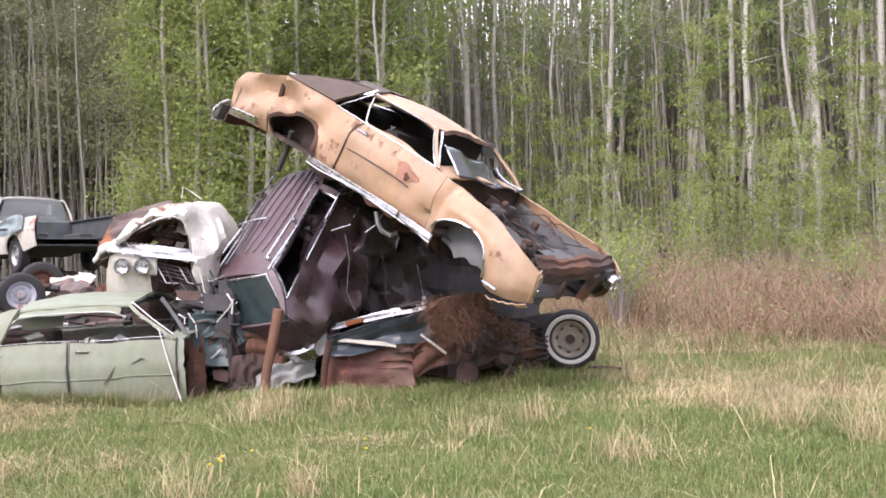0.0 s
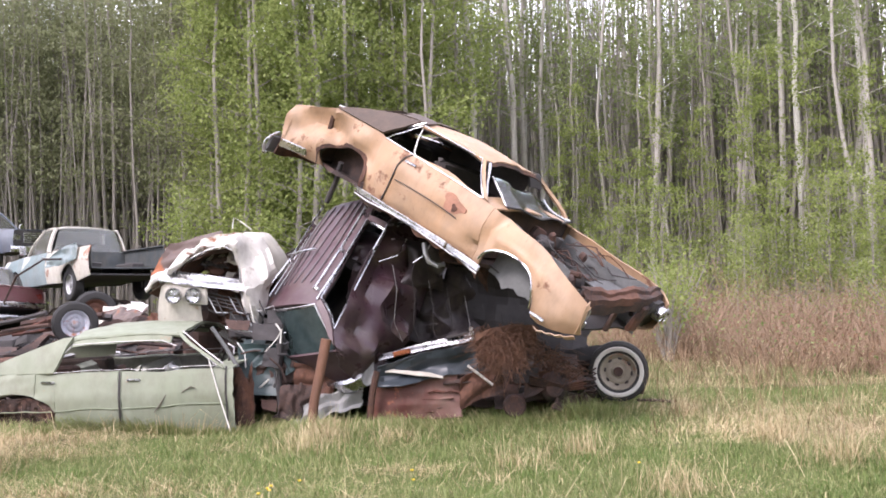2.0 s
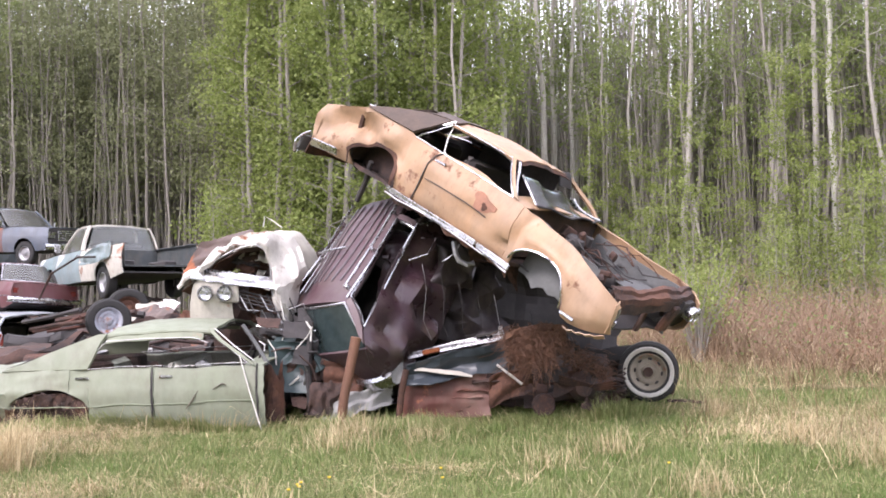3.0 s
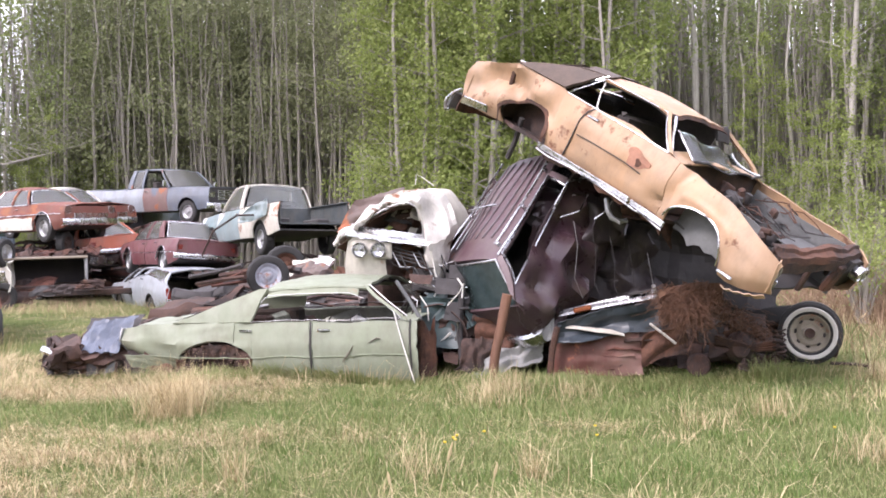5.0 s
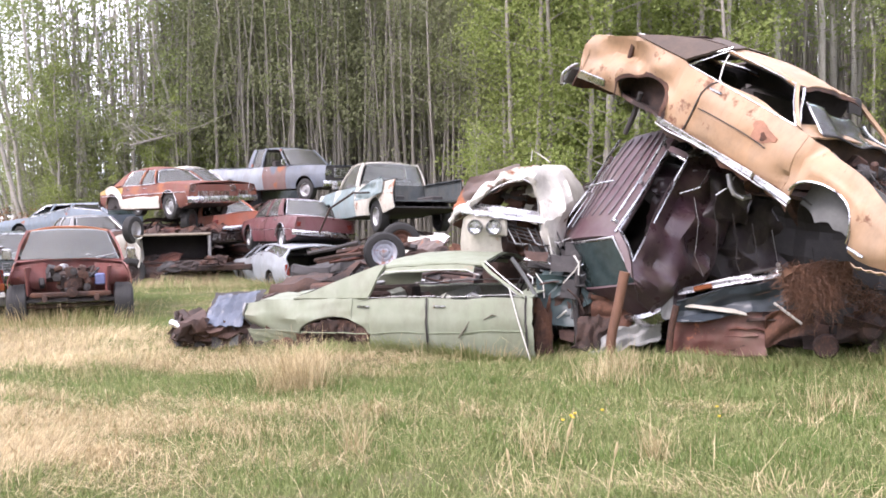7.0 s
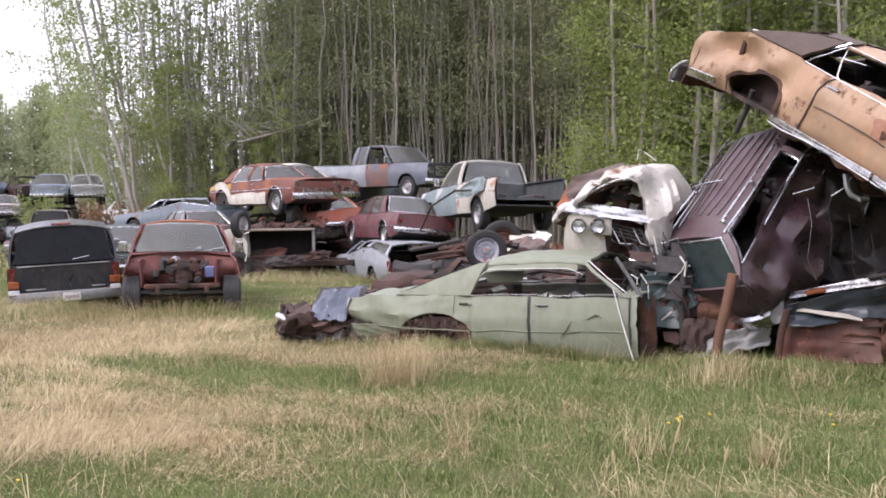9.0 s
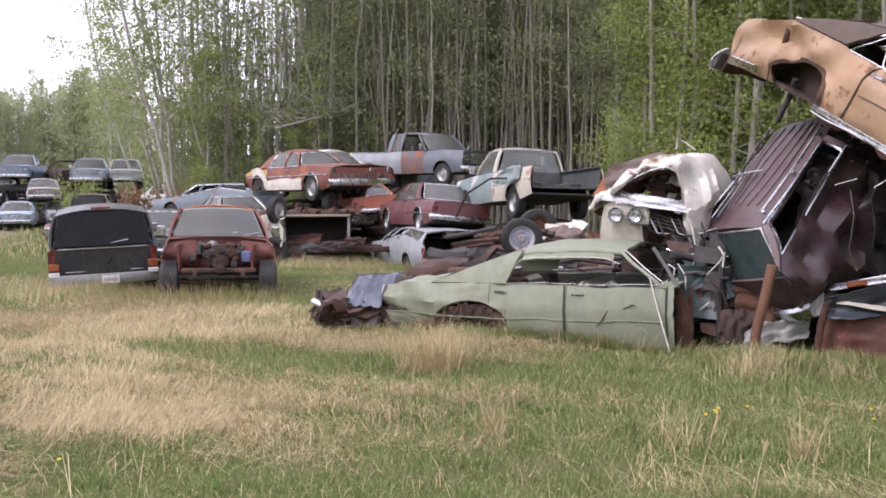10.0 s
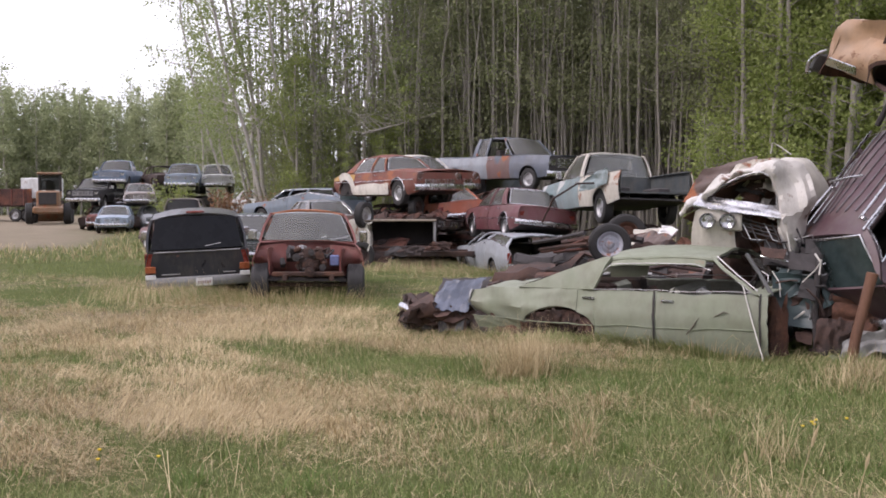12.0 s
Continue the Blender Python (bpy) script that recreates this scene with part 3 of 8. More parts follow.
def ground_material():
    m, n, l, b = material("meadow_soil")
    st, di = n.new("ShaderNodeAttribute"), n.new("ShaderNodeAttribute")
    st.attribute_name, di.attribute_name = "straw", "dirt"
    # Green and straw grounds are darkened, as shade between the blades.
    green = mix(n, l, noise_node(n, l, 3.0, 9, 0.7), (0.05, 0.07, 0.02), (0.13, 0.15, 0.05))
    straw = mix(n, l, noise_node(n, l, 5.0, 9, 0.7, seed=2), (0.10, 0.085, 0.05), (0.27, 0.225, 0.14))
    soil = mix(n, l, noise_node(n, l, 0.5, 9, 0.75, seed=3), (0.16, 0.13, 0.09), (0.30, 0.26, 0.19))
    f = n.new("ShaderNodeMath")
    f.operation = "ADD"
    l.new(st.outputs["Fac"], f.inputs[0])
    nz = n.new("ShaderNodeMath")
    nz.operation = "MULTIPLY_ADD"
    nz.inputs[1].default_value, nz.inputs[2].default_value = 0.9, -0.45
    l.new(noise_node(n, l, 2.2, 8, 0.7, seed=6), nz.inputs[0])
    l.new(nz.outputs[0], f.inputs[1])
    col = mix(n, l, ramp(n, l, f.outputs[0], (0.3, 0.0), (0.65, 1.0)), green, straw)
    col = mix(n, l, di.outputs["Fac"], col, soil)
    l.new(col, b.inputs["Base Color"])
    b.inputs["Roughness"].default_value = 0.95
    b.inputs["Specular IOR Level"].default_value = 0.1
    bump(n, l, b, noise_node(n, l, 18, 8, 0.75), 0.8, 0.05)
    return m


GROUND = ground_material()
build_ground()


# ---- grass ----
def blades(name, places, lengths, lean, width, mat, label, category, seed, curve=0.5, comb=0.0):
    """Grass blades: one bent, tapered strip each, all in one mesh; comb lays neighbours the same way."""
    rng = np.random.RandomState(seed)
    n = len(places)
    x, y = places[:, 0], places[:, 1]
    z = height(x, y) - 0.01
    turn = rng.uniform(0, 2 * np.pi, n)
    if comb:
        laid = 3.5 * field_noise(x, y, 0.45, 50) + rng.normal(0, 0.55, n)
        turn = np.where(rng.rand(n) < comb, laid, turn)
    out = lean * (0.4 + rng.rand(n))
    dx, dy = np.cos(turn), np.sin(turn)
    face = turn + np.pi / 2 + rng.uniform(-0.6, 0.6, n)
    wx, wy = np.cos(face) * width * 0.5, np.sin(face) * width * 0.5
    w = (0.6 + 0.8 * rng.rand(n))
    verts = np.zeros((n, 5, 3))
    for k, (t, s) in enumerate(((0, 1), (0.55, 0.75))):
        px = x + dx * lengths * out * t ** (1 + curve)
        py = y + dy * lengths * out * t ** (1 + curve)
        pz = z + lengths * t * np.sqrt(np.clip(1 - (out * t) ** 2 * 0.8, 0.08, 1))
        verts[:, 2 * k] = np.stack([px - wx * s * w, py - wy * s * w, pz], 1)
        verts[:, 2 * k + 1] = np.stack([px + wx * s * w, py + wy * s * w, pz], 1)
    verts[:, 4] = np.stack([x + dx * lengths * out, y + dy * lengths * out, z + lengths * np.sqrt(np.clip(1 - out ** 2 * 0.8, 0.05, 1))], 1)
    o = np.arange(n)[:, None] * 5
    quads, tris = o + np.array([[0, 1, 3, 2]]), o + np.array([[2, 3, 4]])
    me = bpy.data.meshes.new(name)
    me.vertices.add(n * 5)
    me.vertices.foreach_set("co", verts.ravel())
    me.loops.add(n * 7)
    me.loops.foreach_set("vertex_index", np.concatenate([quads, tris], 1).ravel())
    me.polygons.add(n * 2)
    starts = (np.arange(n)[:, None] * 7 + np.array([[0, 4]])).ravel()
    me.polygons.foreach_set("loop_start", starts)
    me.update(calc_edges=True)
    me.validate()
    me.materials.append(mat)
    return tagged(new(name, me), label, category, kind="stuff")


def scatter(rng, n, r0, r1, a0, a1, power=1.0):
    """Places by distance and heading (degrees to the left), denser near the eye."""
    r = r0 + (r1 - r0) * rng.rand(n) ** power
    a = np.radians(rng.uniform(a0, a1, n))
    return np.stack([-r * np.sin(a), r * np.cos(a)], 1)


GRASS_GREEN = leafy("grass_green", (0.135, 0.175, 0.055), (0.30, 0.33, 0.135), 0.6, 0.35)
GRASS_LUSH = leafy("grass_lush", (0.085, 0.15, 0.035), (0.21, 0.28, 0.085), 0.55, 0.4)
GRASS_STRAW = leafy("grass_straw", (0.30, 0.225, 0.115), (0.72, 0.60, 0.37), 0.7, 0.25)
GRASS_RUSSET = leafy("dry_weed", (0.13, 0.075, 0.045), (0.31, 0.21, 0.13), 0.75, 0.2)


def build_grass():
    rng = np.random.RandomState(11)
    p = np.concatenate([scatter(rng, 150000, 5.2, 15, -30, 60, 1.1), scatter(rng, 80000, 15, 32, -30, 60)])
    dry = dry_amount(p[:, 0], p[:, 1]) + rng.normal(0, 0.12, len(p))
    dirt = dirt_amount(p[:, 0], p[:, 1])
    q = p[(dry + rng.normal(0, 0.18, len(p)) < 0.62) & (dirt < 0.4)]
    away = np.hypot(q[:, 0], q[:, 1])
    ln = (0.05 + 0.09 * rng.rand(len(q)) ** 1.5) * (1.0 + 0.6 * field_noise(q[:, 0], q[:, 1], 0.9, 21)) * (0.75 + 0.03 * away)
    blades("green_grass", q, np.clip(ln, 0.035, 0.26), 0.75, 0.0065, GRASS_GREEN, "short fresh green spring grass", "grass", 1)
    thatch = np.concatenate([scatter(rng, 90000, 7.0, 16, 16, 60), scatter(rng, 30000, 16, 26, 20, 60), scatter(rng, 60000, 6.0, 17, -30, 18)])
    d = dry_amount(thatch[:, 0], thatch[:, 1]) + rng.normal(0, 0.07, len(thatch))
    q = thatch[(d >= 0.42) & (dirt_amount(thatch[:, 0], thatch[:, 1]) < 0.4)]
    ln = 0.08 + 0.24 * rng.rand(len(q)) ** 1.6
    blades("dry_grass", q, ln, 1.75, 0.0056, GRASS_STRAW, "matted pale straw of last year's grass, lying in swirls", "grass", 2, 0.6, 0.85)
    p = scatter(rng, 1500, 5.6, 15, -28, 58)
    p = p[rng.rand(len(p)) < 0.10 + dry_amount(p[:, 0], p[:, 1])]
    blades("strewn_straw", p, 0.25 + 0.5 * rng.rand(len(p)) ** 1.5, 1.6, 0.005, GRASS_STRAW, "long straws lying strewn over the grass", "grass", 8, 0.2)
    c = np.concatenate([scatter(rng, 900, 8.0, 18, 22, 58), scatter(rng, 60, 7.5, 12, -28, 20), scatter(rng, 150, 9, 17, -31, -8)])
    c = c[dry_amount(c[:, 0], c[:, 1]) > 0.34]
    p = np.repeat(c, 40, 0) + rng.normal(0, 0.13, (len(c) * 40, 2)) * np.repeat(rng.uniform(0.5, 1.6, len(c)), 40)[:, None]
    ln = np.repeat(0.14 + 0.24 * rng.rand(len(c)) ** 1.8, 40) * rng.uniform(0.5, 1.3, len(p))
    blades("straw_clumps", p, ln, 1.5, 0.005, GRASS_STRAW, "uneven clumps of matted golden straw", "grass", 12, 0.6, 0.8)
    c = scatter(rng, 1100, 5.3, 15, -30, 60, 1.1)
    c = c[dry_amount(c[:, 0], c[:, 1]) < 0.30]
    p = np.repeat(c, 38, 0) + rng.normal(0, 0.075, (len(c) * 38, 2)) * np.repeat(rng.uniform(0.5, 1.7, len(c)), 38)[:, None]
    ln = np.repeat(0.09 + 0.10 * rng.rand(len(c)) ** 1.6, 38) * rng.uniform(0.5, 1.2, len(p))
    blades("lush_grass", p, ln, 0.7, 0.006, GRASS_LUSH, "tussocks of lush darker green grass", "grass", 14)
    # pale dead blades standing thinly through the green
    p = scatter(rng, 20000, 5.4, 14, -30, 60)
    blades("dead_blades", p, 0.05 + 0.11 * rng.rand(len(p)) ** 1.5, 1.1, 0.004, GRASS_STRAW, "thin dead blades standing among the green", "grass", 13)
    p = scatter(rng, 700, 10.2, 17, -31, -9)
    blades("russet_bents", p, 0.25 + 0.75 * rng.rand(len(p)) ** 1.5, 0.55, 0.005, GRASS_RUSSET, "thin russet stalks before the brush", "weeds", 9)
    p = scatter(rng, 22000, 30, 62, 8, 58)
    p = p[dirt_amount(p[:, 0], p[:, 1]) < 0.4]
    k = rng.rand(len(p)) < 0.55
    blades("far_grass", p[k], 0.10 + 0.22 * rng.rand(k.sum()), 0.7, 0.03, GRASS_GREEN, "green grass farther off in the yard", "grass", 3)
    blades("far_straw", p[~k], 0.12 + 0.3 * rng.rand((~k).sum()), 0.8, 0.025, GRASS_STRAW, "dry straw farther off in the yard", "grass", 6)
    # tall russet weeds before the wood: plants of several stems
    c = scatter(rng, 3000, 15.0, 34, -34, -6.5)
    wild = field_noise(c[:, 0], c[:, 1], 0.5, 30)
    k = smooth(15.0, 19, np.hypot(c[:, 0], c[:, 1]) + 2.2 * wild) > rng.rand(len(c))
    c, wild = c[k], wild[k]
    p = np.repeat(c, 8, 0) + rng.normal(0, 0.10, (len(c) * 8, 2))
    tall = np.repeat((0.45 + 0.75 * rng.rand(len(c))) * np.clip(1 + 0.5 * wild, 0.35, 1.7), 8) * rng.uniform(0.5, 1.1, len(p))
    k = rng.rand(len(p)) < 0.72
    blades("dead_weeds", p[k], tall[k], 1.0, 0.009, GRASS_RUSSET, "tall russet-brown dead weeds before the trees", "weeds", 4)
    blades("pale_weeds", p[~k], tall[~k] * 0.8, 1.2, 0.007, GRASS_STRAW, "pale dry grass stalks among the weeds", "weeds", 5)
    p = scatter(rng, 1100, 12.0, 20, -33, -8)
    blades("pale_bents", p, 0.2 + 0.5 * rng.rand(len(p)) ** 1.5, 0.95, 0.005, GRASS_STRAW, "pale dry bents at the edge of the weeds", "weeds", 7)


build_grass()


def fringe(points, wide, count, tall, mat, name, label, seed):
    """Longer grass left standing along the foot of a wreck."""
    rng = np.random.RandomState(seed)
    points = np.array(points, float)
    k = rng.uniform(0, len(points) - 1, count)
    p = np.stack([np.interp(k, range(len(points)), points[:, i]) for i in (0, 1)], 1) + rng.normal(0, wide, (count, 2))
    clump = np.clip(0.75 + 0.5 * field_noise(p[:, 0], p[:, 1], 3.0, seed), 0.25, 1.4)
    blades(name, p, tall * clump * (0.4 + 0.7 * rng.rand(count)), 0.65, 0.006, mat, label, "grass", seed)


SEDAN_FOOT = [(-7.2, 11.15), (-5.6, 11.22), (-4.2, 11.24), (-2.9, 11.22)]
HEAP_FOOT = [(-2.9, 11.35), (-1.6, 11.6), (0.2, 11.65), (1.2, 11.9), (1.9, 12.3)]
ROW_FOOT = [(-16.6, 13.4), (-14.6, 12.1), (-13.5, 12.6), (-12.2, 12.5), (-10.6, 13.7)]
fringe(SEDAN_FOOT, 0.09, 4500, 0.27, GRASS_GREEN, "sedan_foot_grass", "longer green grass along the green sedan", 61)
fringe(SEDAN_FOOT, 0.12, 500, 0.34, GRASS_STRAW, "sedan_foot_straw", "dry stems along the green sedan", 62)
fringe(HEAP_FOOT, 0.13, 4200, 0.23, GRASS_GREEN, "heap_foot_grass", "longer green grass along the foot of the heap", 63)
fringe(HEAP_FOOT, 0.16, 600, 0.26, GRASS_STRAW, "heap_foot_straw", "dry stems along the foot of the heap", 64)
STACK_FOOT = [(-17.4, 20.3), (-15.4, 20.5), (-13.4, 21.0), (-11.6, 20.8), (-9.6, 19.6), (-8.4, 17.8)]
fringe(STACK_FOOT, 0.40, 3600, 0.36, GRASS_GREEN, "stack_foot_grass", "long green grass before the stack", 67)
fringe(STACK_FOOT, 0.40, 2200, 0.40, GRASS_STRAW, "stack_foot_straw", "long dry stems before the stack", 68)
fringe(STACK_FOOT, 0.45, 1200, 0.50, GRASS_RUSSET, "stack_foot_weeds", "russet weeds before the stack", 69)
fringe(ROW_FOOT, 0.30, 3200, 0.42, GRASS_GREEN, "row_foot_grass", "long grass before the parked row", 65)
fringe(ROW_FOOT, 0.36, 2600, 0.52, GRASS_STRAW, "row_foot_straw", "long dry stems before the parked row", 66)


def tuft(x, y, n, tall, spread, seed, mat, name, label):
    rng = np.random.RandomState(seed)
    n = int(n * 1.5)
    p = np.array([[x, y]]) + rng.normal(0, spread, (n, 2))
    ob = blades(name, p, tall * (0.45 + 0.6 * rng.rand(n)), 0.75, 0.0046, mat, label, "grass tuft", seed)
    return ob


for k, (x, y, n, tall, spread) in enumerate(((-5.08, 9.20, 460, 0.72, 0.20), (-7.06, 6.87, 120, 0.40, 0.18), (-4.32, 7.01, 110, 0.30, 0.22), (-3.25, 6.68, 60, 0.60, 0.06), (-10.34, 7.77, 90, 0.35, 0.25), (-7.92, 9.27, 90, 0.30, 0.30), (-13.20, 14.36, 60, 0.55, 0.15), (-14.07, 12.56, 100, 0.40, 0.40), (-1.90, 10.77, 150, 0.42, 0.17), (0.83, 9.74, 110, 0.42, 0.16), (3.13, 9.01, 160, 0.50, 0.16), (1.45, 7.97, 110, 0.40, 0.16), (2.76, 9.91, 130, 0.50, 0.14), (2.31, 11.84, 90, 0.50, 0.10), (0.20, 9.14, 80, 0.35, 0.14), (-1.07, 10.82, 90, 0.30, 0.20), (-1.06, 7.02, 60, 0.50, 0.05), (-1.87, 6.81, 40, 0.50, 0.08), (-1.94, 10.06, 120, 0.40, 0.20), (3.55, 8.24, 120, 0.70, 0.15))):
    tuft(x, y, n, tall, spread, 300 + k, GRASS_STRAW, "straw_tuft", "tall tuft of pale dry grass")
for k, (x, y) in enumerate(((0.91, 12.65), (1.30, 11.58), (-3.50, 12.39), (1.00, 11.63), (-3.70, 11.99), (0.96, 11.88))):
    tuft(x, y, 46, 0.42, 0.09, 340 + k, GRASS_GREEN, "green_herb", "upright green herb beside the heap")

for x, y, h, d in ((-1.52, 5.82, 0.46, 0.10), (-1.18, 5.72, 0.36, 0.06), (-1.75, 5.75, 0.30, -0.05)):
    st = thing("seed_stalk", pose(x, y, float(height(x, y))), "dry grass stalk with a pale seed head", "grass stalk")
    part("stalk", Shape().tube([(0, 0, 0), (d * 0.4, 0.02, h * 0.5), (d, 0.03, h)], [0.004, 0.003, 0.002], 5), GRASS_STRAW, st)
    part("seed_head", Shape().tube([(d * 0.8, 0.025, h * 0.82), (d * 0.92, 0.028, h * 0.92), (d * 1.05, 0.03, h * 1.02), (d * 1.15, 0.03, h * 1.1)], [0.004, 0.011, 0.009, 0.002], 6), GRASS_STRAW, st)
YELLOW_PETAL = plain("dandelion_yellow", (0.75, 0.52, 0.02), 0.7)
STEM = plain("flower_stem", (0.10, 0.16, 0.04), 0.7)
for x, y in ((-1.80, 7.68), (-5.59, 4.66), (-1.79, 7.77), (-5.86, 4.36), (-1.77, 7.61), (-1.60, 7.97), (-6.04, 4.52), (-0.68, 8.12), (1.25, 8.64), (-1.83, 7.50), (-0.72, 8.48)):
    fl = thing("dandelion", pose(x, y, float(height(x, y))), "yellow dandelion in the grass", "flower", "dandelions")
    part("stem", Shape().tube([(0, 0, 0), (0.01, 0, 0.06), (0.0, 0.01, 0.11)], 0.003, 5), STEM, fl)
    part("flower_head", Shape().lathe([(0.001, 0.10), (0.008, 0.103), (0.016, 0.112), (0.012, 0.116), (0.001, 0.118)], 10, (0, 0, 0), "z"), YELLOW_PETAL, fl)
# ---- the wood ----
def bark_material(name, a, c, marks):
    m, n, l, b = material(name)
    col = mix(n, l, noise_node(n, l, 3, 6, 0.6, (1, 1, 0.4)), a, c)
    col = mix(n, l, ramp(n, l, noise_node(n, l, 7, 5, 0.7, (0.6, 0.6, 2.2), seed=3), (0.60, 0.0), (0.66, marks)), col, (0.035, 0.03, 0.026))
    col = mix(n, l, ramp(n, l, noise_node(n, l, 1.2, 4, 0.6, seed=7), (0.5, 0.0), (0.8, 0.5)), col, (0.16, 0.15, 0.11))
    l.new(col, b.inputs["Base Color"])
    b.inputs["Roughness"].default_value = 0.9
    bump(n, l, b, noise_node(n, l, 20, 6, 0.7, (1, 1, 0.5)), 0.5, 0.02)
    return m


BARK_PALE = bark_material("aspen_bark", (0.38, 0.36, 0.31), (0.62, 0.60, 0.54), 0.9)
BARK_MID = bark_material("weathered_bark", (0.27, 0.25, 0.22), (0.47, 0.44, 0.39), 0.8)
BARK_GREY = bark_material("grey_bark", (0.19, 0.17, 0.15), (0.36, 0.33, 0.29), 0.6)
# Duller copy of the grey bark: the wood's shade is in its colour.
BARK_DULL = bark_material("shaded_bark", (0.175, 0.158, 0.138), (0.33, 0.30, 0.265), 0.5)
# Greyed, lightened green: haze from lens flare is put into the leaf colour.
LEAF_VEILED = leafy("olive_leaf", (0.22, 0.245, 0.125), (0.36, 0.38, 0.22), 0.6, 0.6)
LEAF_BRIGHT = leafy("young_leaf_bright", (0.19, 0.25, 0.062), (0.40, 0.45, 0.165), 0.5, 0.58)
LEAF_SOFT = leafy("young_leaf_soft", (0.18, 0.235, 0.08), (0.34, 0.39, 0.17), 0.55, 0.58)
# Paler than the near leaves: aerial haze is put into this colour.
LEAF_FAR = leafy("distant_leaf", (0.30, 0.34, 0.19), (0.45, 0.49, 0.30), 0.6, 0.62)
# Lightened so that the depth of the wood looks veiled by glare.
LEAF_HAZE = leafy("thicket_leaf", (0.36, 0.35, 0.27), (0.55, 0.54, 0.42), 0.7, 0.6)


def leaf_mesh(name, centres, size, rng, mat):
    """Leaves as small pointed blades, turned every way, all in one mesh."""
    n = len(centres)
    u = rng.normal(size=(n, 3))
    u /= np.linalg.norm(u, axis=1, keepdims=True)
    w = np.cross(u, rng.normal(size=(n, 3)))
    w /= np.linalg.norm(w, axis=1, keepdims=True)
    s = (np.asarray(size) * (0.55 + 0.9 * rng.rand(n)))[:, None]
    v = np.stack([centres - u * s * 0.6 - w * s * 0.62, centres - u * s * 0.6 + w * s * 0.62, centres + u * s], 1)
    me = bpy.data.meshes.new(name)
    me.vertices.add(n * 3)
    me.vertices.foreach_set("co", v.ravel())
    me.loops.add(n * 3)
    me.loops.foreach_set("vertex_index", np.arange(n * 3))
    me.polygons.add(n)
    me.polygons.foreach_set("loop_start", np.arange(n) * 3)
    me.update(calc_edges=True)
    me.validate()
    me.materials.append(mat)
    return me


def tree(seed, tall, radius, bare, leaves, spread, bark, leaf, size, label, limbs=20, rise=0.45, clump=0.30, crook=1.0, low=1.0, name="aspen_tree"):
    """A slim tree: bent tapering trunk, limbs with twigs, and leaves in loose clumps about the twigs."""
    rng = np.random.RandomState(seed)
    t = Shape()
    hs = np.linspace(0, 1, 10)
    bend = np.cumsum(rng.normal(0, 0.11 * crook, (10, 2)), axis=0) * tall / 16
    bend -= bend[0]
    axis = np.stack([bend[:, 0], bend[:, 1], hs * tall], 1)
    axis[0, 2] = -0.3
    t.tube(axis, radius * (1 - 0.72 * hs) * (1 + 0.30 * np.exp(-hs * 30)) * (1 + 0.05 * rng.normal(size=10)), 8)
    tips = []
    for k in range(limbs):
        h = bare + (0.98 - bare) * ((k + rng.rand()) / limbs) ** low
        p = np.array([np.interp(h, hs, axis[:, i]) for i in range(3)])
        g = rng.uniform(0, 6.28)
        ln = spread * (0.45 + 0.85 * rng.rand()) * (1.12 - h * 0.7)
        d = np.array([math.cos(g), math.sin(g), rise * (0.6 + 0.9 * rng.rand())])
        q = p + d * ln * 0.55 + rng.normal(0, 0.05, 3)
        e = q + np.array([d[0], d[1], d[2] * 0.6]) * ln * 0.45 + rng.normal(0, 0.06, 3)
        t.tube([p, q, e], [radius * 0.25 * (1.1 - h) + 0.004, radius * 0.14 * (1.1 - h) + 0.004, 0.004], 4, False)
        tips.append((e, 1.0))
        tips.append((q, 0.7))
        for _ in range(2):
            s = q + (e - q) * rng.uniform(-0.4, 0.6)
            f = s + rng.normal(0, 0.28, 3) * ln * 0.6
            t.tube([s, f], [0.007, 0.003], 3, False)
            tips.append((f, 0.8))
    # short dead twigs on the bare stem
    for _ in range(9):
        h = rng.uniform(0.08, max(0.12, bare))
        p = np.array([np.interp(h, hs, axis[:, i]) for i in range(3)])
        g = rng.uniform(0, 6.28)
        f = p + np.array([math.cos(g), math.sin(g), rng.uniform(-0.3, 0.5)]) * rng.uniform(0.15, 0.6)
        t.tube([p, f], [0.012, 0.004], 3, False)
    root = thing(name, Matrix.Identity(4), label, "tree", "trees of the wood")
    part("trunk", t, bark, root)
    pos, wt = np.array([a for a, _ in tips]), np.array([b for _, b in tips]) * rng.uniform(0.2, 1.0, len(tips))
    pick = rng.choice(len(pos), leaves, p=wt / wt.sum())
    c = pos[pick] + rng.normal(0, 1, (leaves, 3)) * clump * np.array((1, 1, 0.65))
    cr = new("crown", leaf_mesh("crown", c, size, rng, leaf))
    cr.parent = root
    return root


def edge_of_wood(turn):
    """Distance of the wood's front row at a heading (degrees to the left)."""
    return float(np.interp(turn, [-40, -28, -15, -5, 5, 14, 24, 34, 41, 42.6, 44, 50, 60, 70], [27, 29, 33, 36, 36, 38, 42, 44, 46, 52, 98, 112, 118, 122]))


def polar(turn, away):
    return -away * math.sin(radians(turn)), away * math.cos(radians(turn))


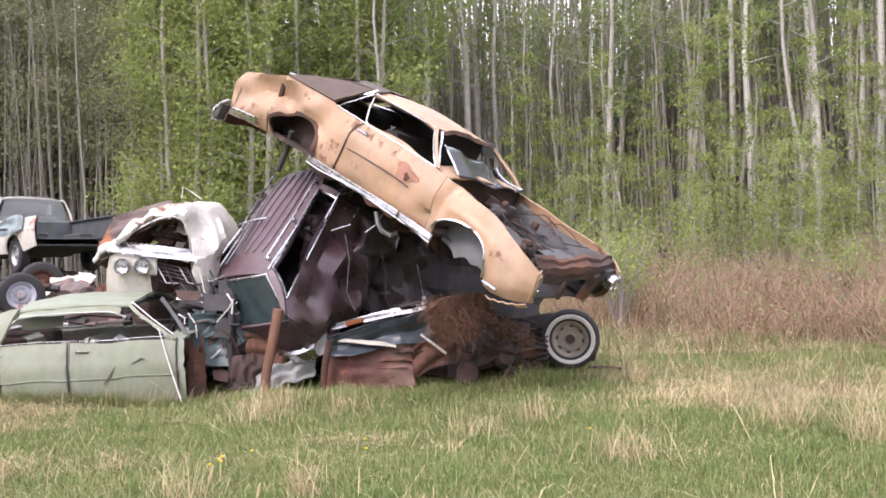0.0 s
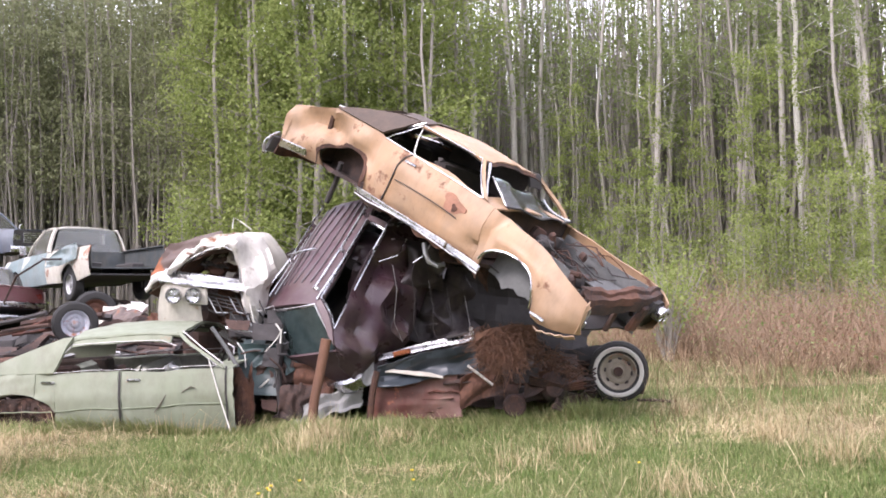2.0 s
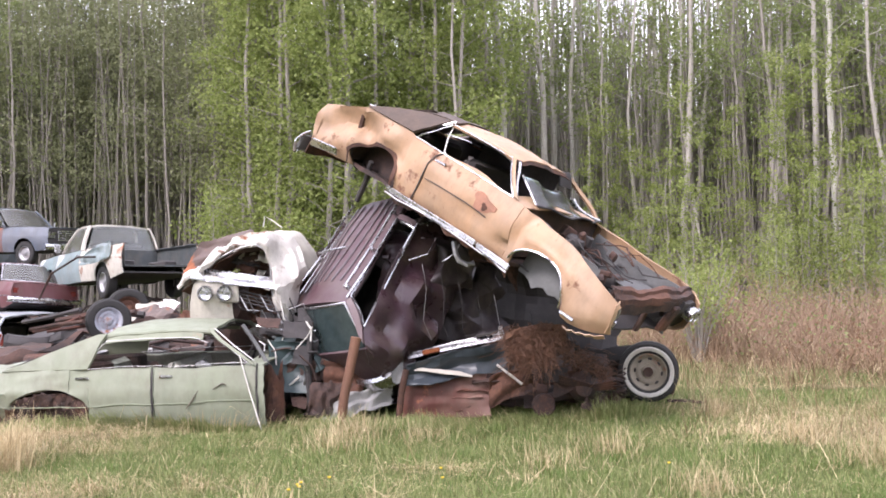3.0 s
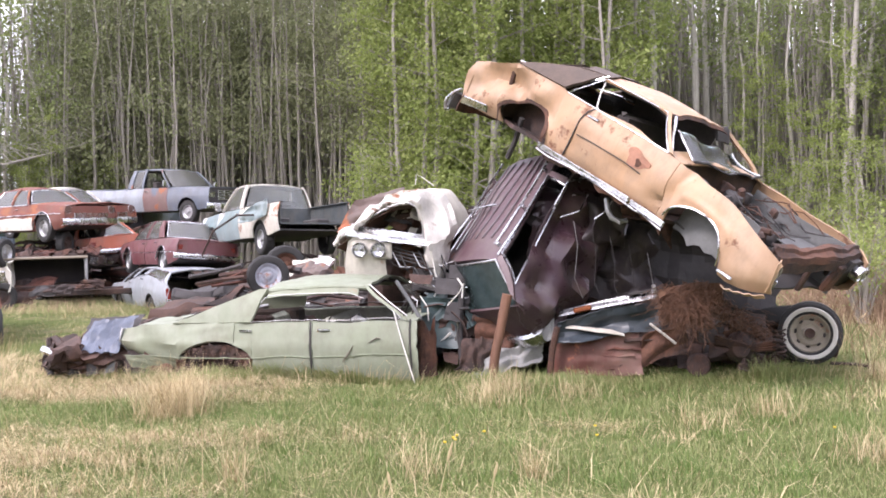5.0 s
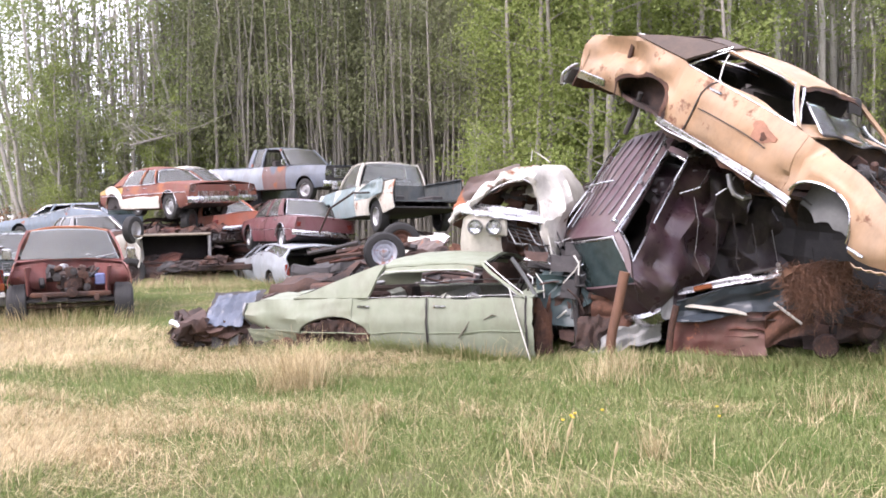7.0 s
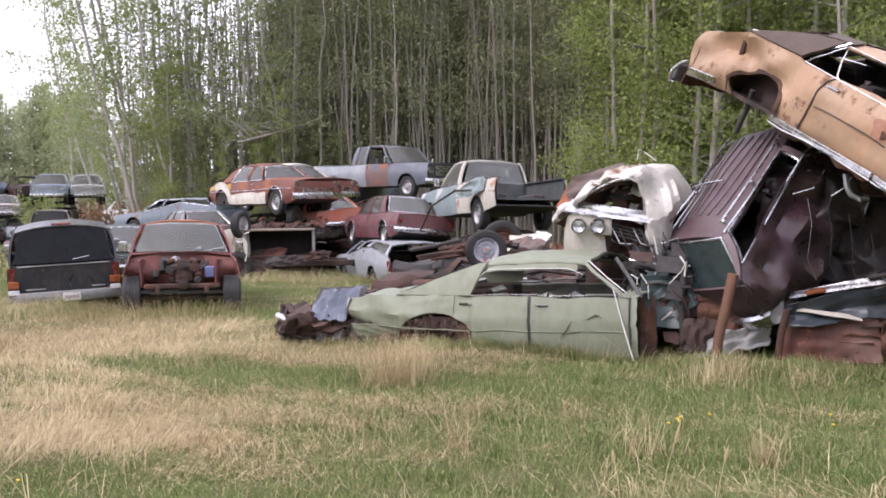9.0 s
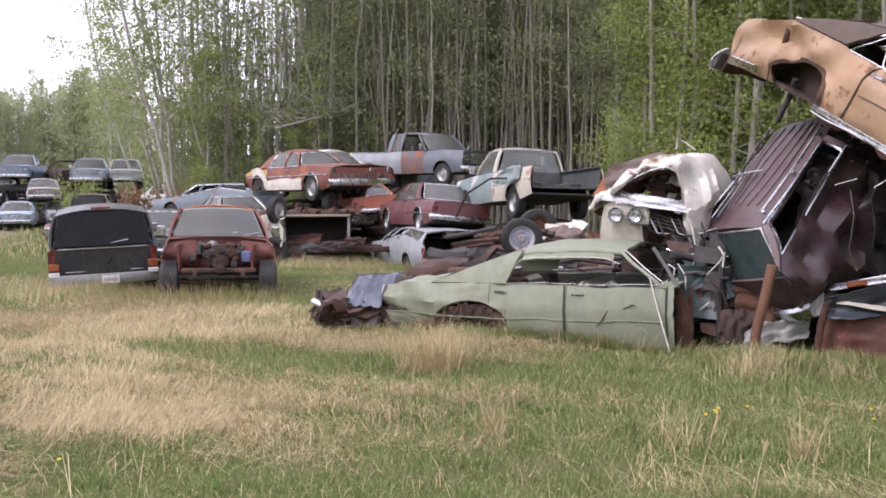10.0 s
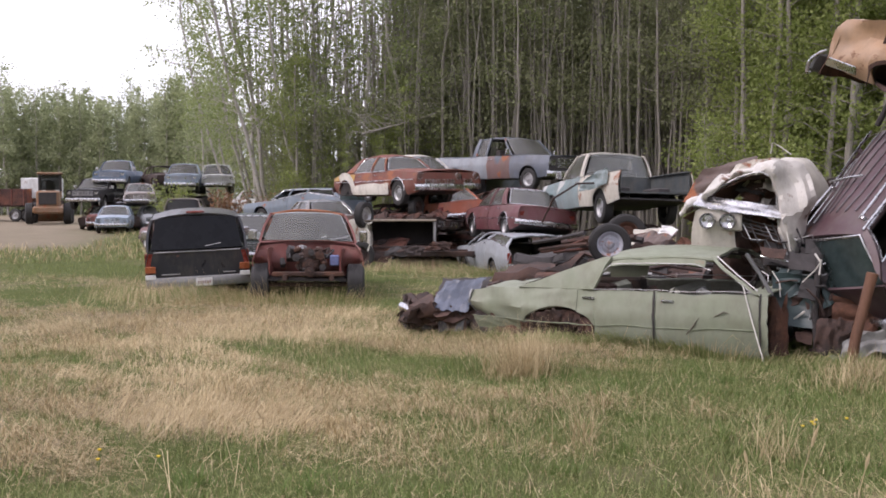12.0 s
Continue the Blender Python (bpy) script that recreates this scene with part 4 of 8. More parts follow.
def build_wood():
    rng = np.random.RandomState(5)
    pale = [tree(s, 16 + 1.2 * (s % 3), 0.125 + 0.022 * (s % 3), 0.40, 1200, 1.8, (BARK_PALE, BARK_MID, BARK_MID)[s % 3], LEAF_SOFT, 0.065, "pale knotted aspen with thin spring leaves", limbs=16, clump=0.34) for s in range(4)]
    slim = [tree(8 + s, 15 + 1.2 * (s % 3), 0.072 + 0.014 * (s % 3), 0.44, 1000, 1.5, (BARK_MID, BARK_GREY)[s % 2], LEAF_SOFT, 0.065, "slim grey aspen with light spring leaves", limbs=14, clump=0.36) for s in range(4)]
    shady = [tree(14 + s, 15 + 1.4 * s, 0.046 + 0.014 * s, 0.34, 2600, 1.8, BARK_DULL, LEAF_VEILED, 0.055, "slim dark-stemmed aspen with a thin olive haze of leaves", limbs=16, rise=0.3, clump=0.42) for s in range(4)]
    leafy_trees = [tree(20 + s, 12.5 + 1.2 * s, 0.11, 0.05, 5200, 1.9, BARK_GREY, LEAF_BRIGHT, 0.066, "young bright-green leafy aspen at the wood's edge", limbs=34, clump=0.34, name="young_aspen_tree") for s in range(4)]
    slender = [tree(26 + s, 6.2 + 0.9 * s, 0.040, 0.05, 2200, 0.80, BARK_GREY, LEAF_BRIGHT, 0.050, "slender bright-green young aspen at the wood's edge", limbs=24, rise=1.0, clump=0.17, name="young_aspen_tree") for s in range(4)]
    sapling = [tree(31 + s, 3.0 + 0.7 * s, 0.022, 0.10, 600, 0.60, BARK_GREY, LEAF_BRIGHT, 0.046, "sapling with bright fresh leaves among the weeds", limbs=16, rise=0.9, clump=0.14, name="sapling_tree") for s in range(3)]
    airy = [tree(50 + s, 17 + s, 0.088, 0.22, 3000, 2.5, BARK_MID, LEAF_SOFT, 0.075, "airy leaning aspen with thin spring leaves", limbs=30, rise=0.55, clump=0.36, crook=1.4) for s in range(4)]
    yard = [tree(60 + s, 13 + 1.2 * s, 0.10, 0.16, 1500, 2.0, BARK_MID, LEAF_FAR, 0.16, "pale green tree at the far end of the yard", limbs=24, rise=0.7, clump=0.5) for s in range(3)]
    used = set()

    def plant(kinds, turn, away, scale=1.0, lean=0.0):
        k = kinds[rng.randint(len(kinds))]
        x, y = polar(turn, away)
        m = Matrix.Translation((x, y, float(height(x, y)) * (away < 60))) @ Matrix.Rotation(radians(turn), 4, "Z") @ Matrix.Rotation(-lean, 4, "Y") @ Matrix.Rotation(rng.normal(0, 0.03), 4, "X") @ Matrix.Rotation(rng.uniform(0, 6.28), 4, "Z")
        s = scale * rng.uniform(0.88, 1.12)
        if k.name not in used:
            used.add(k.name)
            k.matrix_basis = m @ Matrix.Scale(s, 4)
            return
        c = copy_thing(k, m)
        c.scale = (s, s, s)

    # front rows: pale stems on one side, dim slim ones beyond the leafy clump
    for k in range(104):
        turn = rng.uniform(-33, 3)
        plant(pale if k % 5 < 2 else slim, turn, edge_of_wood(turn) + rng.uniform(0, 9), 1.0, rng.normal(0, 0.025))
    for k in range(125):
        turn = rng.uniform(14, 35)
        plant(shady if k % 16 else slim, turn, edge_of_wood(turn) + rng.uniform(0, 10), 1.0, rng.normal(0, 0.025))
    # leafy clump behind the heap
    for k in range(36):
        turn = 2.0 + 14.2 * (k + rng.rand()) / 36
        plant(leafy_trees, turn, rng.uniform(32.5, 38), 1.05)
    for turn, away in ((8.6, 33.0), (9.1, 33.4), (3.2, 33.0)):
        plant(slim, turn, away, 1.2)
    # slender young growth along the edge
    for turn in (-4.2, -5.0, -5.8, -6.5, -8.4, -9.3, -11.2, -12.4, -13.6, -14.8, -15.7, -16.6, -17.4, -18.6, -19.8, -20.9, -22.0, -23.2, -24.4, -26, -28):
        plant(slender, turn + rng.normal(0, 0.4), edge_of_wood(turn) + rng.uniform(-3, 1.5), 0.95)
    for _ in range(48):
        turn = rng.uniform(-30, -4)
        plant(sapling, turn, edge_of_wood(turn) + rng.uniform(-6, 0), 0.85)
    for _ in range(14):
        turn = rng.uniform(-30, -7.5)
        plant(sapling, turn, 22.5 + rng.uniform(0, 5), 0.6)
    plant(sapling, 17.3, 31, 1.25)
    plant(sapling, 17.8, 31.5, 1.1)
    # bushy corner of the wood and airy taller trees over it
    for _ in range(22):
        turn = rng.uniform(31, 43)
        plant(slender + leafy_trees[:1], turn, edge_of_wood(turn) + rng.uniform(-2, 3), 0.72)
    for _ in range(12):
        turn = rng.uniform(40.5, 45.5)
        plant(slender, turn, 50 + max(0, turn - 42) * 9 + rng.uniform(0, 5), 0.9)
    for turn, away, lean in ((34.2, 45, 0.10), (35.6, 46, -0.12), (36.4, 46, 0.16), (37.2, 45, -0.05), (38.0, 46, 0.22), (38.8, 46, 0.04), (39.5, 47, -0.10), (40.2, 46, 0.10), (40.9, 47, 0.04), (41.6, 48, 0.14), (42.2, 47, 0.20), (42.6, 50, 0.10), (41.3, 52, 0.26), (40.5, 52, 0.0), (43.0, 56, 0.22), (43.4, 58, 0.12), (43.9, 62, 0.2), (44.5, 68, 0.1), (45.2, 78, 0.1)):
        plant(airy, turn, away, 1.08, lean)
    for _ in range(64):
        turn = rng.uniform(43.8, 66)
        plant(yard, turn, edge_of_wood(turn) + rng.uniform(-2, 9), 0.92)
    # the deep wood behind, too dense to count
    s, leaf, olive = Shape(), [], []
    for k in range(5000):
        turn = rng.uniform(-36, 66) if k % 4 == 0 else rng.uniform(-30, 36)
        away = edge_of_wood(turn) + 5 + 34 * rng.rand() ** 1.2
        x, y = polar(turn, away)
        h = rng.uniform(11, 16)
        r = rng.uniform(0.035, 0.085)
        b = rng.normal(0, 0.30, 4)
        s.tube([(x, y, -0.2), (x + b[0], y + b[1], h * 0.5), (x + b[0] + b[2], y + b[1] + b[3], h)], [r, r * 0.75, r * 0.25], 4, False)
        dim = turn > 15
        for _ in range(1 if 33 < turn < 44 else 3):
            z = h * ((0.40 if dim else 0.26) + (0.60 if dim else 0.70) * rng.rand() ** 0.75)
            c = np.array((x, y, z)) + rng.normal(0, 0.9, 3) * (1, 1, 0.3)
            q = rng.normal(0, 0.42, (26 if dim else 5, 3)) * (1.4, 1.4, 0.5) + c
            (olive if dim else leaf).append(q)
    for _ in range(420):
        turn = rng.uniform(14.5, 42)
        x, y = polar(turn, edge_of_wood(turn) + 13 * rng.rand() ** 1.3)
        h, r, b = rng.uniform(10, 15), rng.uniform(0.022, 0.055), rng.normal(0, 0.35, 4)
        s.tube([(x, y, -0.2), (x + b[0], y + b[1], h * 0.5), (x + b[0] + b[2], y + b[1] + b[3], h)], [r, r * 0.8, r * 0.3], 4, False)
    # soft spreading sprays of leaves before the dim stems
    for _ in range(2100):
        turn = rng.uniform(13.5, 43)
        x, y = polar(turn, edge_of_wood(turn) + rng.uniform(-1.0, 9))
        z = 3.6 + 10.5 * rng.rand() ** 0.8
        if turn > 31 and (turn > 35 or rng.rand() < 0.5):
            z *= 0.45
        olive.append(np.array((x, y, z)) + rng.normal(0, 1, (42, 3)) * (0.75, 0.75, 0.26))
    # closing depth of foliage far inside the wood, coloured pale for veiling glare
    haze = []
    for _ in range(52000):
        turn = rng.uniform(-40, 43.5)
        away = edge_of_wood(turn) + (12 if turn > 12 else 20) + 40 * rng.rand()
        z = 16 * rng.rand() ** (1.15 if turn > -2 else 1.8)
        if z > 4 and rng.rand() < (0.93 if turn < 2 else 0.92 if turn > 33 else 0.35):
            continue
        haze.append((*polar(turn, away), z))
    # far end of the yard: close-set crowns, each a ragged cone
    far = []
    for _ in range(330):
        turn = rng.uniform(43.6, 70)
        away = max(edge_of_wood(turn), 106) + rng.uniform(0, 26)
        x, y = polar(turn, away)
        h, w = rng.uniform(9.5, 14.5), rng.uniform(1.0, 2.0)
        z = rng.rand(230) ** 0.8
        ring = w * np.sqrt(rng.rand(230)) * (1.08 - z) ** 0.7
        g = rng.uniform(0, 6.28, 230)
        far.append(np.stack([x + ring * np.cos(g), y + ring * np.sin(g), z * h], 1))
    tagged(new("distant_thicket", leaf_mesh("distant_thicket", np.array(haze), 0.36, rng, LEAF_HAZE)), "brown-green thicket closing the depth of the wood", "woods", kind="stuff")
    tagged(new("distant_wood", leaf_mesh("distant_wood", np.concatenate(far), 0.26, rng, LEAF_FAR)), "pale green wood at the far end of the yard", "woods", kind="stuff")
    # unseen leaf wall behind the viewer, added to close the field and darken reflections
    back = []
    for _ in range(9000):
        turn = rng.uniform(78, 318)
        away = rng.uniform(45, 75)
        back.append((*polar(turn, away), 13 * rng.rand() ** 0.8))
    tagged(new("woods_behind", leaf_mesh("woods_behind", np.array(back), 1.3, rng, LEAF_HAZE)), "leafy wood on the other side of the field", "woods", kind="stuff")
    low = []
    for _ in range(30000):
        turn = rng.uniform(-34, 45)
        if 3 < turn < 31 and rng.rand() < 0.82:
            continue
        away = edge_of_wood(turn) + rng.uniform(-1, 14)
        low.append((*polar(turn, away), 2.8 * rng.rand() ** 2))
    tagged(new("undergrowth", leaf_mesh("undergrowth", np.array(low), 0.085, rng, LEAF_SOFT)), "low green undergrowth among the trunks", "woods", kind="stuff")
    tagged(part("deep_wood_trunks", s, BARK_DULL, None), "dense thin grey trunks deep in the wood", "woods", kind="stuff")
    tagged(new("deep_wood_leaves", leaf_mesh("deep_wood_leaves", np.concatenate(leaf), 0.12, rng, LEAF_SOFT)), "thin haze of spring leaves deep in the wood", "woods", kind="stuff")
    tagged(new("shaded_wood_leaves", leaf_mesh("shaded_wood_leaves", np.concatenate(olive), 0.075, rng, LEAF_VEILED)), "olive haze of leaves in the dim wood", "woods", kind="stuff")


build_wood()


def bush(x, y, tall, n, leaf, seed, label, name, size=0.07):
    """A many-stemmed shrub."""
    rng = np.random.RandomState(seed)
    c = []
    root = thing(name, pose(x, y, 0), label, "bush")
    for _ in range(26):
        g, lean = rng.uniform(0, 6.28), rng.uniform(0.1, 0.8)
        h = tall * rng.uniform(0.6, 1.05)
        pts = [(0.05 * math.cos(g), 0.05 * math.sin(g), -0.1), (lean * h * 0.35 * math.cos(g), lean * h * 0.35 * math.sin(g), h * 0.55), (lean * h * 0.8 * math.cos(g), lean * h * 0.8 * math.sin(g), h)]
        part("stem", Shape().tube(pts, [0.018, 0.012, 0.004], 4), BARK_GREY, root)
        for _ in range(n // 26):
            k = rng.uniform(0.25, 1.0)
            c.append(np.array(pts[1]) * (1 - k) + np.array(pts[2]) * k + rng.normal(0, 0.16, 3))
    new("foliage", leaf_mesh("foliage", np.array(c), size, rng, leaf)).parent = root


LEAF_RUSSET = leafy("russet_leaf", (0.20, 0.105, 0.06), (0.36, 0.22, 0.13), 0.7, 0.25)
bush(-33.0, 33.6, 2.2, 900, LEAF_RUSSET, 1, "brown leafless-looking bush beside the far stack", "brown_bush")
bush(-31.4, 34.8, 2.0, 900, LEAF_RUSSET, 2, "brown leafless-looking bush beside the far stack", "brown_bush")
bush(-38.5, 35.1, 2.6, 900, LEAF_BRIGHT, 3, "small green bush growing in the far stack", "green_bush")


def brush():
    """Thin russet brushwood, past counting, with a little green among it."""
    rng = np.random.RandomState(77)
    s, green, russet = Shape(), [], []
    for _ in range(4300):
        turn = rng.uniform(-31, -5.5)
        near = np.interp(turn, [-31, -20, -12, -5.5], [14, 17, 18.5, 21])
        away = near + rng.rand() ** 1.3 * 9
        x, y = -away * math.sin(radians(turn)), away * math.cos(radians(turn))
        g = 0.5 + 0.5 * math.sin(x * 1.7 + 1.3 * math.sin(y * 1.1)) * math.sin(y * 1.3 + x * 0.6)
        h = (0.35 + 1.25 * g) * rng.uniform(0.5, 1.2) * float(np.interp(away - near, [0, 3, 9], [0.6, 1.0, 1.25]))
        d = rng.normal(0, 0.30, 4) * h
        z = float(height(x, y))
        a, m, e = (x, y, z), (x + d[0], y + d[1], z + h * 0.55), (x + d[0] + d[2], y + d[1] + d[3], z + h)
        s.tube([a, m, e], [0.008, 0.006, 0.002], 3, False)
        for _ in range(2):
            k = rng.uniform(0.2, 0.8)
            p = np.array(m) + (np.array(e) - m) * (k - 0.3)
            s.tube([p, p + rng.normal(0, 0.12, 3) * h + (0, 0, 0.18 * h)], [0.004, 0.0015], 3, False)
        for _ in range(2):
            (green if g > 0.40 and rng.rand() < 0.55 else russet).append(np.array(m) + (np.array(e) - m) * rng.uniform(-0.4, 1.1) + rng.normal(0, 0.07, 3))
    part("russet_brush", s, BRUSH, None)
    tagged(bpy.data.objects["russet_brush"], "thin russet brushwood and dead weed stems", "brush", kind="stuff")
    tagged(new("brush_leaves", leaf_mesh("brush_leaves", np.array(russet), 0.026, rng, LEAF_RUSSET)), "dead russet leaves hanging in the brush", "brush", kind="stuff")
    tagged(new("brush_buds", leaf_mesh("brush_buds", np.array(green), 0.038, rng, LEAF_SOFT)), "small green buds in the brush", "brush", kind="stuff")


for k, (x, y, h) in enumerate(((3.35, 18.8, 1.7), (3.95, 20.6, 2.1), (8.4, 20.5, 1.5))):
    bush(x, y, h, 1100, LEAF_BRIGHT, 20 + k, "young green shrub in the russet brush", "green_shrub", 0.042)
BRUSH = bark_material("brushwood", (0.17, 0.105, 0.065), (0.42, 0.30, 0.20), 0.3)
brush()
dead = thing("fallen_tree", Matrix.Identity(4), "grey dead tree leaning across the wood's edge", "tree")
part("trunk", Shape().tube([(-25.89, 34.44, 4.61), (-24.98, 35.71, 5.04), (-24.01, 36.95, 5.51), (-23.46, 38.47, 6.23)], [0.06, 0.05, 0.04, 0.02], 7), BARK_GREY, dead)
rng = np.random.RandomState(19)
for k in range(18):
    t = (k + 0.5) / 18
    p = np.array((-25.89, 34.44, 4.61)) * (1 - t) + np.array((-23.46, 38.47, 6.23)) * t
    d = np.array((-0.8 + 0.5 * rng.normal(), -0.6 + 0.4 * rng.normal(), rng.uniform(-0.35, 0.75))) * rng.uniform(0.8, 1.7)
    q = p + d * 0.5 + (0, 0, 0.12)
    e = p + d + (0, 0, -0.15)
    limb = Shape().tube([p, q, e], [0.026, 0.017, 0.006], 5)
    for _ in range(4):
        f = q + (e - q) * rng.rand()
        limb.tube([f, f + rng.normal(0, 0.3, 3)], [0.009, 0.004], 3, False)
    part("branch", limb, BARK_MID, dead)
# ---- the wrecks ----
PEACH = paint("faded_peach_paint", (0.375, 0.228, 0.124), 0.42, 0.30, 0.42, 1.0, (0.10, 0.048, 0.028))
MAROON = paint("chalky_maroon_paint", (0.070, 0.032, 0.038), 0.12, 0.18, 0.38, 2.0)
MAROON_DARK = paint("glossy_dark_maroon", (0.038, 0.017, 0.024), 0.10, 0.10, 0.22, 2.5)
MINT = paint("pale_green_paint", (0.190, 0.217, 0.145), 0.22, 0.35, 0.55, 53.0, (0.16, 0.12, 0.08))
CREAM = paint("dirty_cream_paint", (0.52, 0.49, 0.42), 0.45, 0.3, 0.5, 4.0)
WINE = paint("wine_red_paint", (0.13, 0.035, 0.04), 0.15, 0.25, 0.35, 5.0)
ORANGE = paint("orange_red_paint", (0.42, 0.10, 0.04), 0.25, 0.25, 0.4, 6.0)
BRICK = paint("red_oxide_paint", (0.17, 0.05, 0.033), 0.6, 0.12, 0.6, 7.0)
WHITE_ENAMEL = paint("cracked_white_enamel", (0.58, 0.555, 0.51), 0.46, 0.1, 0.35, 18.0, (0.085, 0.048, 0.032))
IVORY = paint("ivory_paint", (0.60, 0.57, 0.50), 0.3, 0.2, 0.5, 8.0)
# Paler under patches also carry a silvery sheen on the cab.
SLATE = paint("slate_blue_paint", (0.10, 0.12, 0.15), 0.30, 0.45, 0.32, 9.0, under=(0.24, 0.27, 0.30))
TEAL = paint("pale_teal_paint", (0.17, 0.235, 0.24), 0.2, 0.4, 0.5, 10.0, under=(0.50, 0.51, 0.49))
SILVER = paint("silver_paint", (0.30, 0.325, 0.35), 0.15, 0.3, 0.4, 11.0)
NAVY = paint("black_blue_paint", (0.014, 0.016, 0.022), 0.05, 0.05, 0.25, 12.0)
OXIDE = paint("faded_red_paint", (0.155, 0.036, 0.027), 0.3, 0.25, 0.6, 13.0)
BLUE = paint("pale_blue_paint", (0.30, 0.38, 0.48), 0.12, 0.3, 0.4, 14.0)
BROWN = paint("brown_paint", (0.10, 0.065, 0.055), 0.5, 0.2, 0.55, 15.0)
GLASS_TEAL = plain("teal_tinted_glass", (0.028, 0.042, 0.042), 0.07, 0, 0.5, 3, 0.05)
VINYL = plain("brown_vinyl_top", (0.09, 0.065, 0.05), 0.8, 0, 0.4, 5, 0.5)

COUPE = dict(x=(-2.65, 2.56), hubs=[1.46, -1.42], wheel=0.34, arch=0.46, arch_flat={1.46: 0.66, -1.42: 0.82}, wheelhouses=[-1.42],
             top=[(-2.65, 0.99), (-2.3, 1.03), (-1.78, 1.12), (-1.15, 1.10), (-0.85, 1.0), (0.7, 0.98), (1.2, 0.96), (2.2, 0.93), (2.45, 0.90), (2.56, 0.84)],
             bot=[(-2.65, 0.42), (-2.0, 0.34), (-1.1, 0.26), (1.2, 0.26), (1.95, 0.30), (2.16, 0.31), (2.34, 0.38), (2.47, 0.45), (2.56, 0.52)],
             plan=[(-2.65, 0.92), (-2.0, 0.95), (0, 0.97), (1.8, 0.97), (2.25, 0.95), (2.45, 0.92), (2.53, 0.87), (2.56, 0.80)],
             doors=[(-0.55, 0.90)], tuck=0.10, crease_at=0.66, crease=0.015, crown=0.05, arch_trim=CHROME, trim_hubs=[1.46], trim_r=0.009,
             cab=dict(cowl=0.80, deck=-1.90, front=0.37, rear=-1.05, z=1.37, w=0.64, crown=0.07, fall=0.03,
                      posts=[(0.80, 0.74, 0.36, 0.30), (-0.98, -1.85, -0.72, -1.15)], windows=[], frames=[(0.72, -0.92, 0.30, -0.66)], windshield=False, backlight=False, sail_paint=VINYL),
             seats=[(0.0, 0.9), (-0.9, 0.8)], rear_bumper=None)

FASTBACK = dict(open_sill=True, x=(-2.72, 1.30), hubs=[-1.34], wheel=0.26, arch=0.53, arch_flat=0.52,
                top=[(-2.72, 0.74), (-2.4, 0.78), (-1.6, 0.80), (-0.9, 0.80), (0.9, 0.76), (1.30, 0.74)],
                bot=[(-2.72, 0.36), (-2.3, 0.27), (-1.9, 0.15), (-1.0, 0.03), (1.3, 0.02)],
                plan=[(-2.72, 0.90), (-2.4, 0.96), (-1.5, 1.0), (1.3, 1.0)],
                doors=[(-1.06, -0.06), (-0.025, 1.20)], trim_r=0.006, tuck=0.06, crease_at=0.60, crease=0.014, crown=0.04, hood=False, nose=False, wheels=[(0, 0)], handle_drop=0.10,
                cab=dict(cowl=1.16, deck=-1.95, front=0.66, rear=-0.75, z=1.25, w=0.70, crown=0.09, fall=0.04, frame_top=0.84, band=(-0.70, 0.52),
                         posts=[(1.20, 1.16, 0.66, 0.60), (-0.84, -1.95, -0.68, -0.80)], windows=[], frames=[], windshield=False),
                seats=[(0.42, 0.9), (-0.62, 0.85)], seat_z=0.12, seat_mat=CLOTH_TAN, lining=CLOTH_TAN)

WAGON = dict(x=(-2.72, 2.6), hubs=[1.5, -1.5], wheel=0.34, arch=0.42,
             top=[(-2.72, 1.00), (-2.5, 1.16), (-1.6, 1.28), (-0.9, 1.32), (0.9, 1.0), (2.6, 0.85)], bot=[(-2.72, 0.36), (-2, 0.27), (2, 0.27), (2.6, 0.36)],
             plan=[(-2.72, 0.90), (-2.3, 0.97), (1.8, 0.98), (2.6, 0.88)], doors=[(-0.95, 0.0), (0.02, 1.0)], trunk=False,
             cab=dict(cowl=1.0, deck=-2.62, front=0.45, rear=-2.28, z=1.47, w=0.62, crown=0.06, fall=0.03,
                      posts=[(1.0, 0.94, 0.46, 0.40), (-0.02, -0.08, 0.0, -0.06), (-0.98, -1.05, -0.9, -0.97), (-2.45, -2.62, -2.2, -2.30)], windows=[(-1.06, -2.44, -0.98, -2.2)], frames=[(-1.06, -2.44, -0.98, -2.18), (0.94, -0.98, 0.40, -0.9)], glass=GLASS_DARK, bl_glass=GLASS_TEAL, bl_base=0.94),
             rear_bumper=(0.48, 0.2, 0.98), tails=[(0.84, 0.62, 0.08, 0.3)], wheels=[(0, 0), (0, 0)], screen_trim=CHROME)

